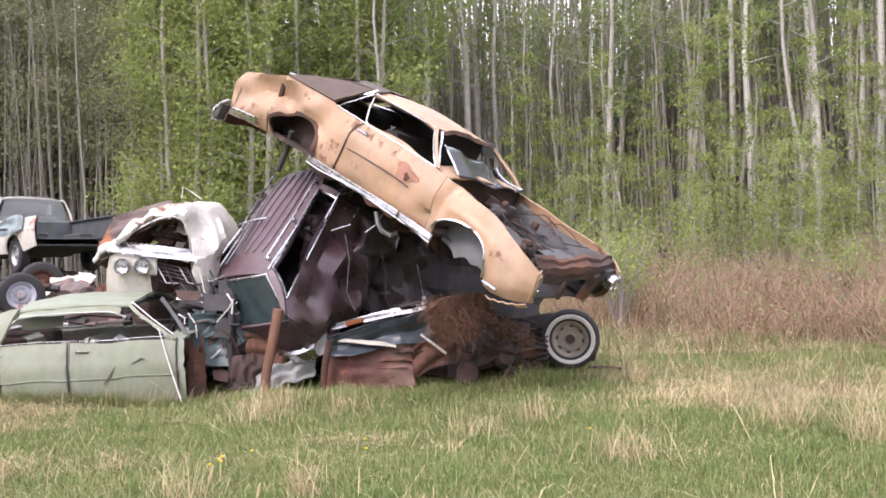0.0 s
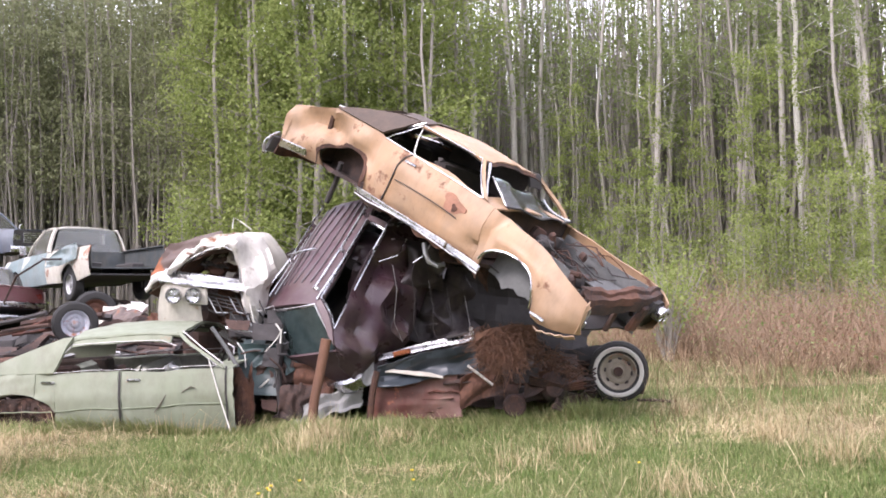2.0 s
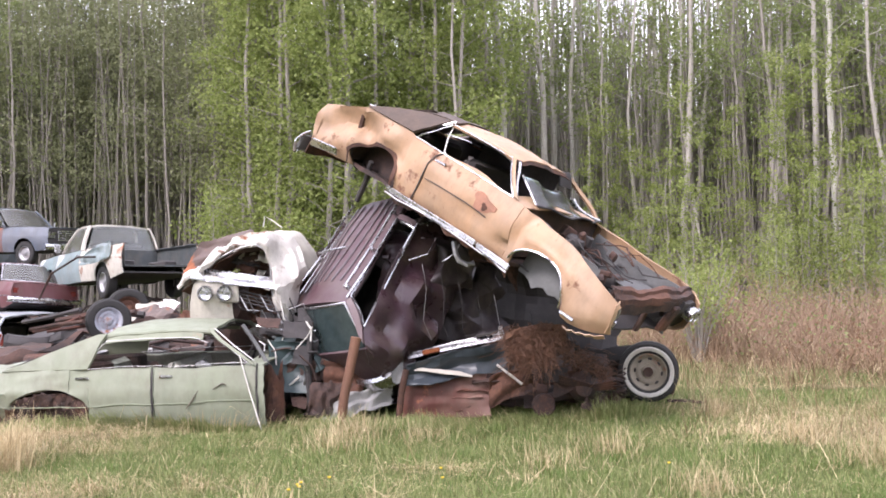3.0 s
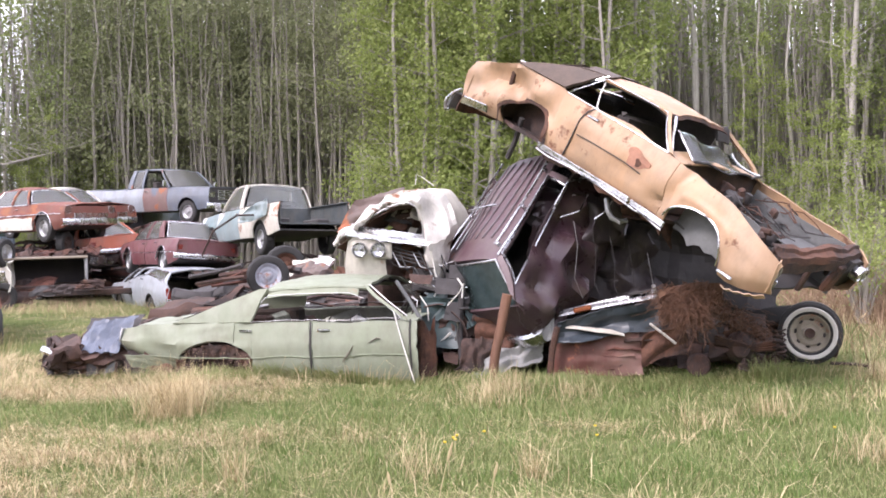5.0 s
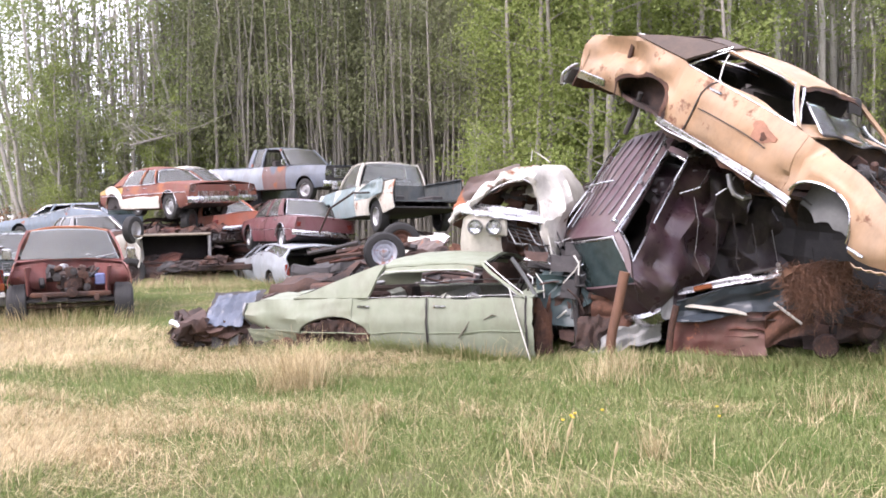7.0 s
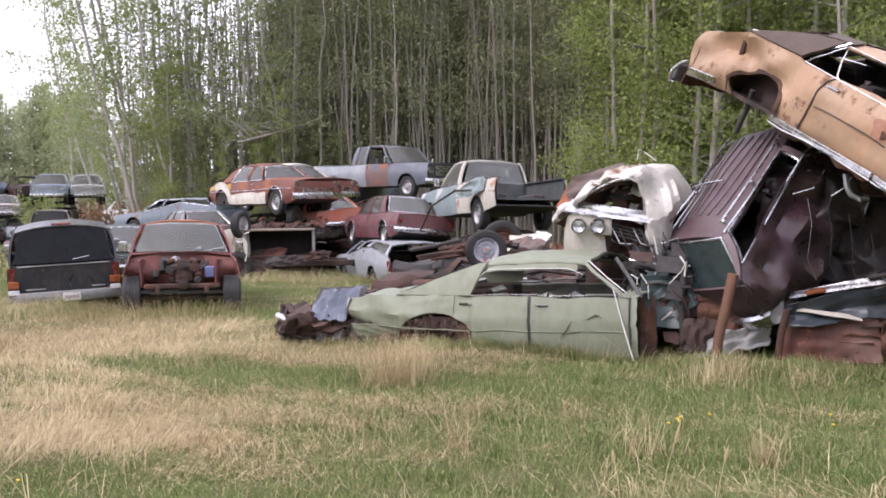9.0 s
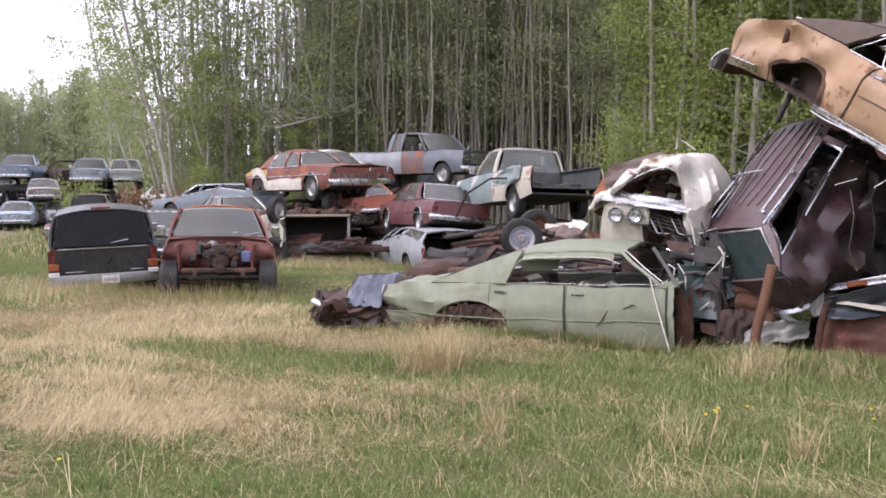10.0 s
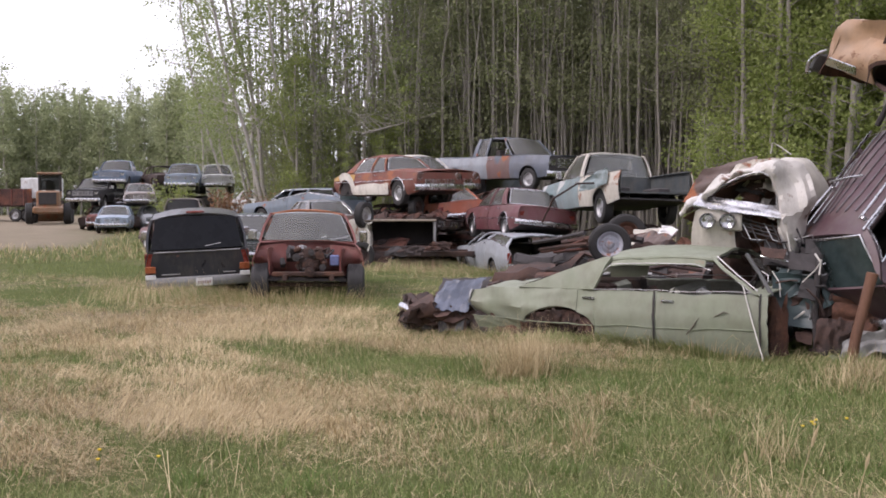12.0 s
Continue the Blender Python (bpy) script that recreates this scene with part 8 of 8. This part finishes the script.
# wreckage that carries the stack
WRECK = spec(SEDAN, lamps=[], arch_trim=None, strip=None, screen_trim=None, front_bumper=None, wheels=[(0, 1), (1, 0)], cab=dict(frames=[], windows=[], windshield=False, backlight=False))
for k, (x, y, z, yaw, mat, press, base) in enumerate((
        (-9.3, 22.6, 0.05, 128, RUST_DARK, 0.85, WRECK), (-7.9, 19.6, 0.0, 20, BLACK, 0.75, WRECK), (-6.9, 17.0, 0.0, 15, RUST_DARK, 0.62, WRECK),
        (-16.9, 27.0, 0.0, 140, RUST_RED, 0.44, WRECK), (-18.0, 25.4, 0.0, -24, RUST, 0.52, WRECK), (-17.6, 25.3, 0.82, -20, RUST_DARK, 0.55, WRECK),
        (-15.6, 29.6, 0.0, -20, BROWN, 0.75, WRECK), (-15.9, 29.4, 1.05, -22, RUST_DARK, 0.70, WRECK), (-19.4, 31.4, 0.0, 160, BROWN, 0.75, WRECK), (-19.4, 31.4, 0.95, 162, RUST_DARK, 0.5, WRECK),
        (-18.8, 28.0, 0.0, -20, RUST_DARK, 0.6, WRECK), (-18.7, 27.8, 0.85, -26, RUST, 0.55, WRECK), (-5.6, 15.8, 0.0, 60, RUST_DARK, 0.55, WRECK))):
    vehicle("stripped_car_shell", "stripped rusty car shell pressed under the stack", "car", pose(x, y, z, 0, 0, yaw), spec(base, paint=mat), chain(flatten(press), crumple(140 + k, 0.05, 2.2)), "stripped shells in the stack")
# dark arch with tyre and rusty beams under the pickup
wheel = thing("buried_wheel", pose(-6.75, 16.5, 1.22, 0, 0, 30), "rusty wheel with black tyre among the beams", "wheel")
add_wheel(wheel, (0, 0, 0), 0.36, 0.22, -1, RUST)
g = np.linspace(0.2, 2.9, 12)
part("fender_arch", Shape().slab(np.array([[(-6.75 + 0.48 * math.cos(a), 16.25 + 0.45 * k, 1.22 + 0.48 * math.sin(a)) for k in range(2)] for a in g]), 0.015), BLACK, wheel, "dark fender arch over the tyre")
rng = np.random.RandomState(31)
for k in range(16):
    x, y, z = rng.uniform(-7.6, -4.6), rng.uniform(14.2, 16.2), rng.uniform(0.75, 1.25)
    a, ln = rng.uniform(-0.5, 0.6), rng.uniform(0.6, 1.7)
    bar("rusty_beam", "rusty beam lying across the wrecks", [(x, y, z), (x + ln * 0.5, y + ln * 0.5 * a, z + 0.08), (x + ln, y + ln * a, z + rng.uniform(-0.1, 0.25))], rng.uniform(0.015, 0.06), (RUST, RUST_DARK, RUST_RED, BLACK)[k % 4], n=6)
for k in range(9):
    x, y, z = rng.uniform(-7.4, -4.6), rng.uniform(14.2, 16.0), rng.uniform(0.7, 1.1)
    w = rng.uniform(0.4, 0.9)
    sheet("bent_scrap_sheet", "bent rusty panel among the wrecks", [(x, y, z), (x - 0.1, y + 0.5, z + 0.25), (x + w, y + 0.6, z + 0.3), (x + w, y, z + 0.05)], (RUST, BROWN, RUST_DARK, CREAM)[k % 4], 160 + k, 0.06, 5)
for p in ((-5.55, 15.0, 1.30), (-4.75, 14.6, 1.28)):
    sheet("white_rag", "white torn plastic among the wrecks", [p, (p[0] + 0.02, p[1] + 0.1, p[2] + 0.12), (p[0] + 0.28, p[1] + 0.1, p[2] + 0.08), (p[0] + 0.25, p[1], p[2] - 0.03)], PLATE_WHITE, 170, 0.04, 9, category="rag")

# cream truck front with a wheel on top, and an open box beside it
tr = thing("cream_truck_front", pose(-16.35, 21.4, 0, 0, 0, 33), "cream truck front end turned over, wheel in the air", "truck")
part("cab_shell", Shape().slab(np.array([[(-0.42 + 0.75 * k, 0.4 - 0.5 * math.sin(math.pi * k) * 0.3, 0.55 + 0.62 * q + 0.12 * math.sin(3 * k)) for k in np.linspace(0, 1, 8)] for q in np.linspace(0, 1, 6)]), 0.03), IVORY, tr, "", crumple(180, 0.05, 4))
part("cab_side", Shape().slab(np.array([[(0.30 + 0.05 * q, 0.3 - 1.1 * k, 0.5 + 0.7 * q) for k in np.linspace(0, 1, 6)] for q in np.linspace(0, 1, 5)]), 0.03), IVORY, tr, "", crumple(181, 0.05, 4))
w = add_wheel(tr, (0.0, -0.2, 1.40), 0.36, 0.2, -1, DULL_METAL)
w.rotation_euler, w.location = (0, 0, radians(60)), (0.0, 0.0, 0)
part("axle_stub", Shape().tube([(0, -0.2, 1.4), (0, 0.8, 1.35)], 0.05, 8), RUST_DARK, tr)
box = thing("open_cargo_box", pose(-15.65, 22.4, 0, 0, 0, 33), "dark open truck box with pale wooden edge", "truck box")
part("box_top", Shape().box((0, 0, 1.24), (2.0, 1.4, 0.045), 0.015), plain("weathered_board", (0.17, 0.14, 0.10), 0.85, 0, 0.4, 5), box)
part("box_back", Shape().box((0, 0.65, 0.85), (1.9, 0.05, 0.75), 0.02), BLACK, box)
part("box_floor", Shape().box((0, 0, 0.52), (2.0, 1.4, 0.08), 0.02), RUST_DARK, box)
rng = np.random.RandomState(44)
for k in range(12):
    x, y, z = rng.uniform(-17.0, -14.4), rng.uniform(20.9, 21.9), rng.uniform(0.10, 0.55)
    sheet("fallen_scrap", "rust-brown scrap fallen before the truck box", [(x, y, z), (x + 0.1, y + 0.2, z + 0.22), (x + 0.6, y + 0.5, z + 0.2), (x + 0.55, y + 0.3, z - 0.05)], (RUST_DARK, RUST, BLACK, RUST_RED)[k % 4], 940 + k, 0.04, 6, n=10, folds=0.12)
for x in (-0.95, 0.95):
    part("box_side", Shape().box((x, 0, 0.88), (0.08, 1.35, 0.70), 0.02), (IVORY, DULL_METAL)[x > 0], box)
fr = thing("rusty_flatbed_frame", pose(-15.3, 22.2, 0, 0, 0, 33), "rust-red flatbed frame lying in the grass", "frame")
for y in (-0.5, 0.4):
    part("frame_rail", Shape().box((0.2, y, 0.36), (3.4, 0.10, 0.15), 0.02), RUST_DARK, fr)
for x in (-1.4, -0.5, 0.4, 1.3, 1.8):
    part("crossmember", Shape().box((x, -0.05, 0.32), (0.10, 1.0, 0.12), 0.02), RUST_DARK, fr)
add_wheel(fr, (-1.2, -0.75, 0.34), 0.36, 0.22, -1, RUST_DARK)
for k in range(6):
    x, y, z = -17.4 + 0.36 * k, 22.6 + 0.25 * k, 1.22 + 0.04 * (k % 3)
    sheet("scrap_heap_piece", "rusty scrap piled on the truck box", [(x, y, z), (x, y + 0.3, z + 0.16), (x + 0.5, y + 0.4, z + 0.14), (x + 0.55, y, z - 0.03)], (RUST, RUST_DARK, RUST_RED)[k % 3], 190 + k, 0.07, 6)
wheel = thing("standing_wheel", pose(-16.24, 24.11, 1.57, 0, 0, 95), "old black tyre standing on the scrap", "wheel")
add_wheel(wheel, (0, 0, 0), 0.34, 0.2, -1, RUST_DARK)

# ---- parked row ----
SUV = spec(PICKUP, x=(-2.40, 2.35), hubs=[1.45, -1.40], bed=None, cab=dict(cowl=0.75, deck=-2.36, front=0.15, rear=-2.12, z=1.82, w=0.72,
           posts=[(0.75, 0.68, 0.17, 0.11), (-0.42, -0.50, -0.42, -0.50), (-2.2, -2.38, -2.02, -2.14)], windows=[(0.68, -0.42, 0.11, -0.42), (-0.5, -2.2, -0.5, -2.02)], glass=GLASS_DARK, bl_glass=GLASS_DARK),
           top=[(-2.40, 1.14), (0.7, 1.12), (2.35, 1.02)], bot=[(-2.4, 0.52), (-2, 0.42), (2, 0.42), (2.35, 0.48)], plan=[(-2.40, 0.93), (0, 0.97), (2.1, 0.97), (2.35, 0.92)], doors=[(-0.42, 0.65)], rear_bumper=(0.55, 0.2, 0.97))
GLASS_BLACK = plain("black_privacy_glass", (0.008, 0.009, 0.011), 0.30, 0, 0.3, 3, 0.05, 0.006, 0.12)
suv = vehicle("black_suv", "black sport utility with dull bumper parked in dry grass", "suv", pose(-15.87, 15.05, -0.18, -2.3, -2.1, 136.3), spec(SUV, paint=NAVY, bumper_mat=plain("dull_bumper", (0.25, 0.25, 0.245), 0.5, 0.3, 0.3, 4), tails=[(0.87, 0.86, 0.20, 0.50)], front_bumper=None, plan=[(-2.40, 0.97), (0, 0.99), (2.35, 0.94)], cab=dict(w=0.80, crown=0.10, glass=GLASS_BLACK, bl_glass=GLASS_BLACK)))
for sgn in (-1, 1):
    part("amber_segment", Shape().box((-2.405, sgn * 0.875, 0.80), (0.06, 0.19, 0.13), 0.012), AMBER_LENS, suv, "amber tail-lamp segment")
    part("clear_segment", Shape().box((-2.405, sgn * 0.875, 0.66), (0.06, 0.19, 0.09), 0.012), PLATE_WHITE, suv, "clear tail-lamp segment")
part("tailgate_seam", Shape().box((-2.42, 0, 1.125), (0.03, 1.6, 0.02), 0.006), DULL_METAL, suv, "worn bright tailgate edge")
for y, w in ((0.50, 0.34), (-0.58, 0.24)):
    part("badge", Shape().box((-2.42, y, 0.70), (0.02, w, 0.022), 0.005), DULL_METAL, suv, "plain bright badge bar")
pl = part("licence_plate", Shape().box((-2.525, -0.10, 0.545), (0.012, 0.31, 0.155), 0.012), PLATE_WHITE, suv, "white licence plate")
for k in range(6):
    part("plate_bar", Shape().box((-2.533, 0.0 - 0.042 * k, 0.54), (0.006, 0.022, 0.06), 0.003), PLATE_INK, pl, "plain dark bar")
part("high_brake_light", Shape().box((-2.20, 0, 1.86), (0.06, 0.34, 0.04), 0.012), RED_LENS, suv, "red high brake light")
part("wiper", Shape().tube([(-2.40, 0.1, 1.17), (-2.42, -0.2, 1.22), (-2.40, -0.45, 1.26)], 0.009, 5), DULL_METAL, suv)

# Pale cab lining and headliner stand in for daylight coming through the cab.
red = vehicle("red_truck", "faded red truck with hood and grille gone, engine bare", "truck", pose(-12.74, 14.92, -0.13, -0.5, -2.0, -50.2), spec(SUV, x=(-2.40, 1.62), hubs=[1.32, -1.40], wheelhouses=[], top=[(-2.40, 1.16), (0.7, 1.14), (1.62, 1.0)], paint=OXIDE, roof_paint=paint("orange_roof_paint", (0.42, 0.13, 0.04), 0.25, 0.3, 0.55, 37.0), hood=False, nose=False, front_bumper=None, rear_bumper=None, plan=[(-2.40, 0.93), (0.6, 0.95), (1.1, 1.0), (1.62, 1.0)], tyre_w=0.32, lining=CLOTH_TAN, liner=CLOTH_TAN, cab=dict(z=1.76, w=0.70, crown=0.09, glass=GLASS, bl_glass=GLASS, ws_glass=GLASS, post_paint=OXIDE)), crumple(13, 0.012, 2))
rng = np.random.RandomState(3)
for k in range(18):
    x, y, z = rng.uniform(1.0, 1.5), rng.uniform(-0.5, 0.5), rng.uniform(0.55, 1.0)
    part("engine_piece", Shape().box((x, y, z), tuple(rng.uniform(0.05, 0.2, 3)), 0.015, tuple(rng.uniform(-30, 30, 3))), (RUST_DARK, BLACK, RUST, DULL_METAL, BLACK)[k % 5], red)
part("firewall", Shape().slab(np.array([[(0.78, y, z) for y in np.linspace(-0.86, 0.86, 10)] for z in np.linspace(0.5, 1.14, 6)]), 0.02), OXIDE, red, "red firewall", crumple(200, 0.01, 4))
for y in (-0.66, 0.66):
    part("inner_fender", Shape().slab(np.array([[(x, y + 0.05 * math.sin(x * 3), z) for x in np.linspace(0.8, 1.6, 8)] for z in np.linspace(0.55, 1.02, 5)]), 0.02), OXIDE, red, "red inner fender", crumple(201, 0.015, 4))
for sgn in (-1, 1):
    wall = np.array([[(1.02 + 0.05 * math.sin(5 * k), sgn * (0.40 + 0.58 * q), max(0.60 + 0.16 * q, 0.72 * (q > 0.45)) + (1.10 - 0.06 * q - max(0.60 + 0.16 * q, 0.72 * (q > 0.45))) * k) for k in np.linspace(0, 1, 6)] for q in np.linspace(0, 1, 9)])
    part("fender_wall", Shape().slab(wall if sgn < 0 else wall[:, ::-1], 0.02), OXIDE, red, "red inner wall behind the wheel", crumple(203, 0.012, 6))
part("engine_block", Shape().box((1.15, 0.0, 0.78), (0.6, 0.42, 0.36), 0.05), RUST_DARK, red, "rusty engine block")
part("valve_cover", Shape().box((1.15, -0.20, 1.0), (0.5, 0.14, 0.10), 0.03, (18, 0, 0)), RUST, red)
part("valve_cover", Shape().box((1.15, 0.20, 1.0), (0.5, 0.14, 0.10), 0.03, (-18, 0, 0)), RUST_DARK, red)
for y, z, r in ((0.0, 0.72, 0.11), (-0.22, 0.86, 0.07), (0.20, 0.90, 0.08), (0.05, 0.95, 0.06), (0.26, 0.68, 0.06)):
    part("pulley", Shape().lathe([(0.001, 1.44), (r * 0.4, 1.47), (r, 1.46), (r * 0.9, 1.49), (r, 1.52), (r * 0.3, 1.52), (0.001, 1.53)], 16, (0, y, z), "x"), (RUST, RUST_DARK, BLACK)[int(z * 100) % 3], red)
for k in range(10):
    y = -0.42 + 0.09 * k
    part("engine_hose", Shape().tube([(0.9 + 0.05 * (k % 3), y, 0.98), (1.2, y + 0.08, 1.02 - 0.03 * (k % 4)), (1.5, y * 0.8, 0.85 - 0.05 * (k % 3))], 0.016 + 0.006 * (k % 3), 6), (BLACK, RUST_DARK, RUST)[k % 3], red)
part("battery", Shape().box((1.35, 0.48, 0.80), (0.24, 0.17, 0.2), 0.02), plain("faded_blue_case", (0.14, 0.17, 0.33), 0.6), red, "faded blue battery case")
part("front_crossmember", Shape().box((1.58, 0, 0.56), (0.10, 1.30, 0.09), 0.02), RUST, red, "bare front crossmember")
part("steering_box", Shape().lathe([(0.001, 1.58), (0.08, 1.6), (0.09, 1.68), (0.001, 1.7)], 14, (0, 0.02, 0.60), "x"), RUST, red)
for y in (-0.42, 0.42):
    part("frame_rail", Shape().box((1.2, y, 0.50), (0.9, 0.09, 0.14), 0.02), RUST_DARK, red, "rusty frame rail")
    part("wiper", Shape().tube([(0.86, y * 0.5, 1.16), (0.80, y * 0.5 + 0.3, 1.19), (0.78, y * 0.5 + 0.55, 1.24)], 0.010, 5), DULL_METAL, red)
part("crossbeam_low", Shape().tube([(1.35, -0.85, 0.36), (1.35, 0.85, 0.36)], 0.04, 8), RUST_DARK, red, "front axle beam")

vehicle("dark_green_sedan", "dark sedan with bright window trim behind the black vehicle", "car", pose(-18.6, 19.6, 0, 0, 0, -45), spec(SEDAN, paint=paint("dark_green_paint", (0.04, 0.06, 0.055), 0.2, 0.3, 0.4, 38.0)))
vehicle("grey_blue_sedan", "grey-blue square sedan in the yard behind the red truck", "car", pose(-25.3, 29.9, 0.75, 0, 0, 175), spec(WAGON, paint=paint("grey_blue_paint", (0.14, 0.18, 0.22), 0.2, 0.3, 0.4, 39.0), wheels=[(1, 1), (1, 1)]))
vehicle("grey_sedan", "dusty grey sedan with bright trim behind the red truck", "car", pose(-22.3, 27.0, 0.35, 0, 0, 150), spec(SEDAN, paint=paint("dusty_grey_paint", (0.20, 0.20, 0.20), 0.25, 0.3, 0.4, 40.0)))
vehicle("orange_top_shell", "low rusty orange shell behind the red truck", "car", pose(-21.4, 24.4, 0.0, 0, 0, 150), spec(WRECK, paint=BRICK), chain(flatten(0.9), crumple(210, 0.03, 2)))
vehicle("burgundy_sedan", "faded burgundy sedan in long grass", "car", pose(-27.3, 25.1, -0.10, 0, 0, 152), spec(SEDAN, paint=paint("burgundy_paint", (0.15, 0.06, 0.06), 0.2, 0.4, 0.5, 41.0)))

# ---- stacks at the far end of the yard ----
DULLBLUE = paint("dull_blue_paint", (0.13, 0.20, 0.30), 0.15, 0.4, 0.45, 42.0)
TAUPE = paint("taupe_paint", (0.25, 0.21, 0.19), 0.25, 0.4, 0.5, 43.0)
WHITE = paint("old_white_paint", (0.58, 0.59, 0.58), 0.15, 0.2, 0.5, 44.0)
far = ((SEDAN, OXIDE, "red sedan at the foot of the far stack", -46.6, 37.6, 0.0, -42), (SEDAN, BLUE, "pale blue sedan facing the field", -43.2, 35.6, 0.0, -45), (SEDAN, SILVER, "silver sedan in the far row", -43.5, 38.6, 0.0, -35),
       (PICKUP, NAVY, "dark pickup on the far stack", -47.9, 38.3, 1.2, -58), (SEDAN, TAUPE, "taupe sedan on the far stack", -45.0, 38.8, 1.25, -40), (PICKUP, DULLBLUE, "dull blue pickup on top of the far stack", -48.4, 40.2, 2.3, -52),
       (WRECK, RUST_DARK, "dark shell on the far stack", -46.2, 41.6, 2.35, -30), (PICKUP, BLUE, "pale blue pickup on the far stack", -45.0, 42.3, 2.1, -48), (PICKUP, WHITE, "white pickup on the far stack", -44.6, 44.6, 2.1, -44),
       (SEDAN, WHITE, "white sedan at the end of the far stack", -39.6, 43.0, 0.9, -20), (SUV, TAUPE, "olive-grey van in the far row", -38.6, 36.4, 0.0, 130), (SEDAN, SILVER, "silver car beside the bushes", -31.0, 36.0, 0.0, 20))
for base, mat, lab, x, y, z, yaw in far:
    vehicle("stacked_car" if base in (SEDAN, WRECK) else "stacked_truck", lab, "car" if base in (SEDAN, WRECK) else "truck", pose(x, y, z, 0, 0, yaw), spec(base, paint=mat, cols=18), None, "far stack")
for k, (x, y, z, yaw) in enumerate(((-48.0, 38.5, 0.0, -50), (-45.0, 39.2, 0.0, -40), (-48.2, 40.6, 1.15, -50), (-46.0, 41.4, 1.15, -35), (-44.8, 42.8, 0.0, -48), (-44.8, 43.2, 1.05, -46), (-39.8, 43.2, 0.0, 10))):
    vehicle("stripped_car_shell", "stripped rusty shell in the far stack", "car", pose(x, y, z, 0, 0, yaw), spec(WRECK, paint=(RUST_DARK, BROWN, BLACK)[k % 3], cols=16), chain(flatten(0.85), crumple(220 + k, 0.04, 2)), "far stack")

# ---- wheel loader and trailers in the yard ----
YELLOW = paint("loader_yellow_paint", (0.22, 0.11, 0.045), 0.50, 0.3, 0.5, 45.0)
lo = thing("wheel_loader", pose(-61.5, 45.0, 0, 0, 0, 140), "weathered orange-yellow wheel loader seen from behind", "loader")
part("engine_hood", Shape().box((-1.2, 0, 1.75), (2.2, 1.5, 1.2), 0.12), YELLOW, lo)
part("radiator_grille", Shape().box((-2.32, 0, 1.80), (0.06, 1.15, 0.85), 0.03), BLACK, lo, "dark radiator grille")
part("counterweight", Shape().box((-2.1, 0, 1.0), (0.6, 2.0, 0.5), 0.1), YELLOW, lo)
part("chassis", Shape().box((0.3, 0, 1.0), (4.6, 1.0, 0.5), 0.05), RUST_DARK, lo)
for x in (-0.1, 1.3):
    for y in (-0.7, 0.7):
        part("cab_post", Shape().box((x, y, 2.9), (0.1, 0.1, 1.3), 0.02), BLACK, lo)
part("cab_roof", Shape().box((0.6, 0, 3.6), (1.7, 1.7, 0.14), 0.05), YELLOW, lo)
part("cab_base", Shape().box((0.6, 0, 2.1), (1.5, 1.5, 0.5), 0.05), YELLOW, lo)
part("cab_glass", Shape().box((-0.1, 0, 2.95), (0.02, 1.3, 1.1), 0.005), GLASS_DARK, lo)
part("seat", Shape().box((0.5, 0, 2.7), (0.3, 0.6, 0.8), 0.08), CABIN, lo)
for x in (-1.3, 1.9):
    for s in (-1, 1):
        add_wheel(lo, (x, s * 1.25, 0.75), 0.75, 0.55, s, YELLOW)
part("lift_arm", Shape().tube([(1.0, 0.5, 1.9), (2.4, 0.5, 1.5), (3.2, 0.5, 0.6)], 0.14, 8), YELLOW, lo)
part("lift_arm", Shape().tube([(1.0, -0.5, 1.9), (2.4, -0.5, 1.5), (3.2, -0.5, 0.6)], 0.14, 8), YELLOW, lo)
part("bucket", Shape().slab(np.array([[(3.4 + 0.5 * math.cos(a), y, 0.7 + 0.6 * math.sin(a)) for y in np.linspace(-1.3, 1.3, 5)] for a in np.linspace(1.6, 4.9, 8)]), 0.05), YELLOW, lo)
tl = thing("red_trailer", pose(-71.5, 47.5, 0, 0, 0, 25), "rust-red gravel trailer with a white cab beyond", "trailer")
for s in (-1, 1):
    part("trailer_side", Shape().box((0, s * 1.2, 1.9), (6.5, 0.08, 1.3), 0.03), RUST_RED, tl)
    for x in (-2.2, -1.2, 2.2):
        add_wheel(tl, (x, s * 1.05, 0.5), 0.5, 0.3, s, DULL_METAL)
    for x in np.linspace(-3, 3, 7):
        part("side_rib", Shape().box((x, s * 1.26, 1.9), (0.08, 0.08, 1.3), 0.02), BRICK, tl)
part("trailer_floor", Shape().box((0, 0, 1.2), (6.5, 2.4, 0.12), 0.03), RUST_DARK, tl)
for x in (-3.25, 3.25):
    part("trailer_end", Shape().box((x, 0, 1.9), (0.08, 2.4, 1.3), 0.03), BRICK, tl)
wb = thing("white_box_body", pose(-68.5, 49.5, 0, 0, 0, 25), "white box body standing behind the trailer", "truck box")
part("box_wall", Shape().box((0, 0, 2.6), (2.4, 2.2, 1.6), 0.05), WHITE, wb)
part("box_frame", Shape().box((0, 0, 1.5), (2.6, 2.0, 0.3), 0.05), RUST_DARK, wb)
for x in (-0.9, 0.9):
    for s in (-1, 1):
        add_wheel(wb, (x, s * 0.95, 0.5), 0.5, 0.3, s, DULL_METAL)
om = thing("orange_tank", pose(-76.5, 47.5, 0, 0, 0, 25), "faded orange machine at the edge of the yard", "machine")
part("tank_body", Shape().box((0, 0, 2.0), (2.2, 2.0, 2.6), 0.2), ORANGE, om)
part("skid", Shape().box((0, 0, 0.4), (2.4, 1.6, 0.8), 0.1), RUST_DARK, om)
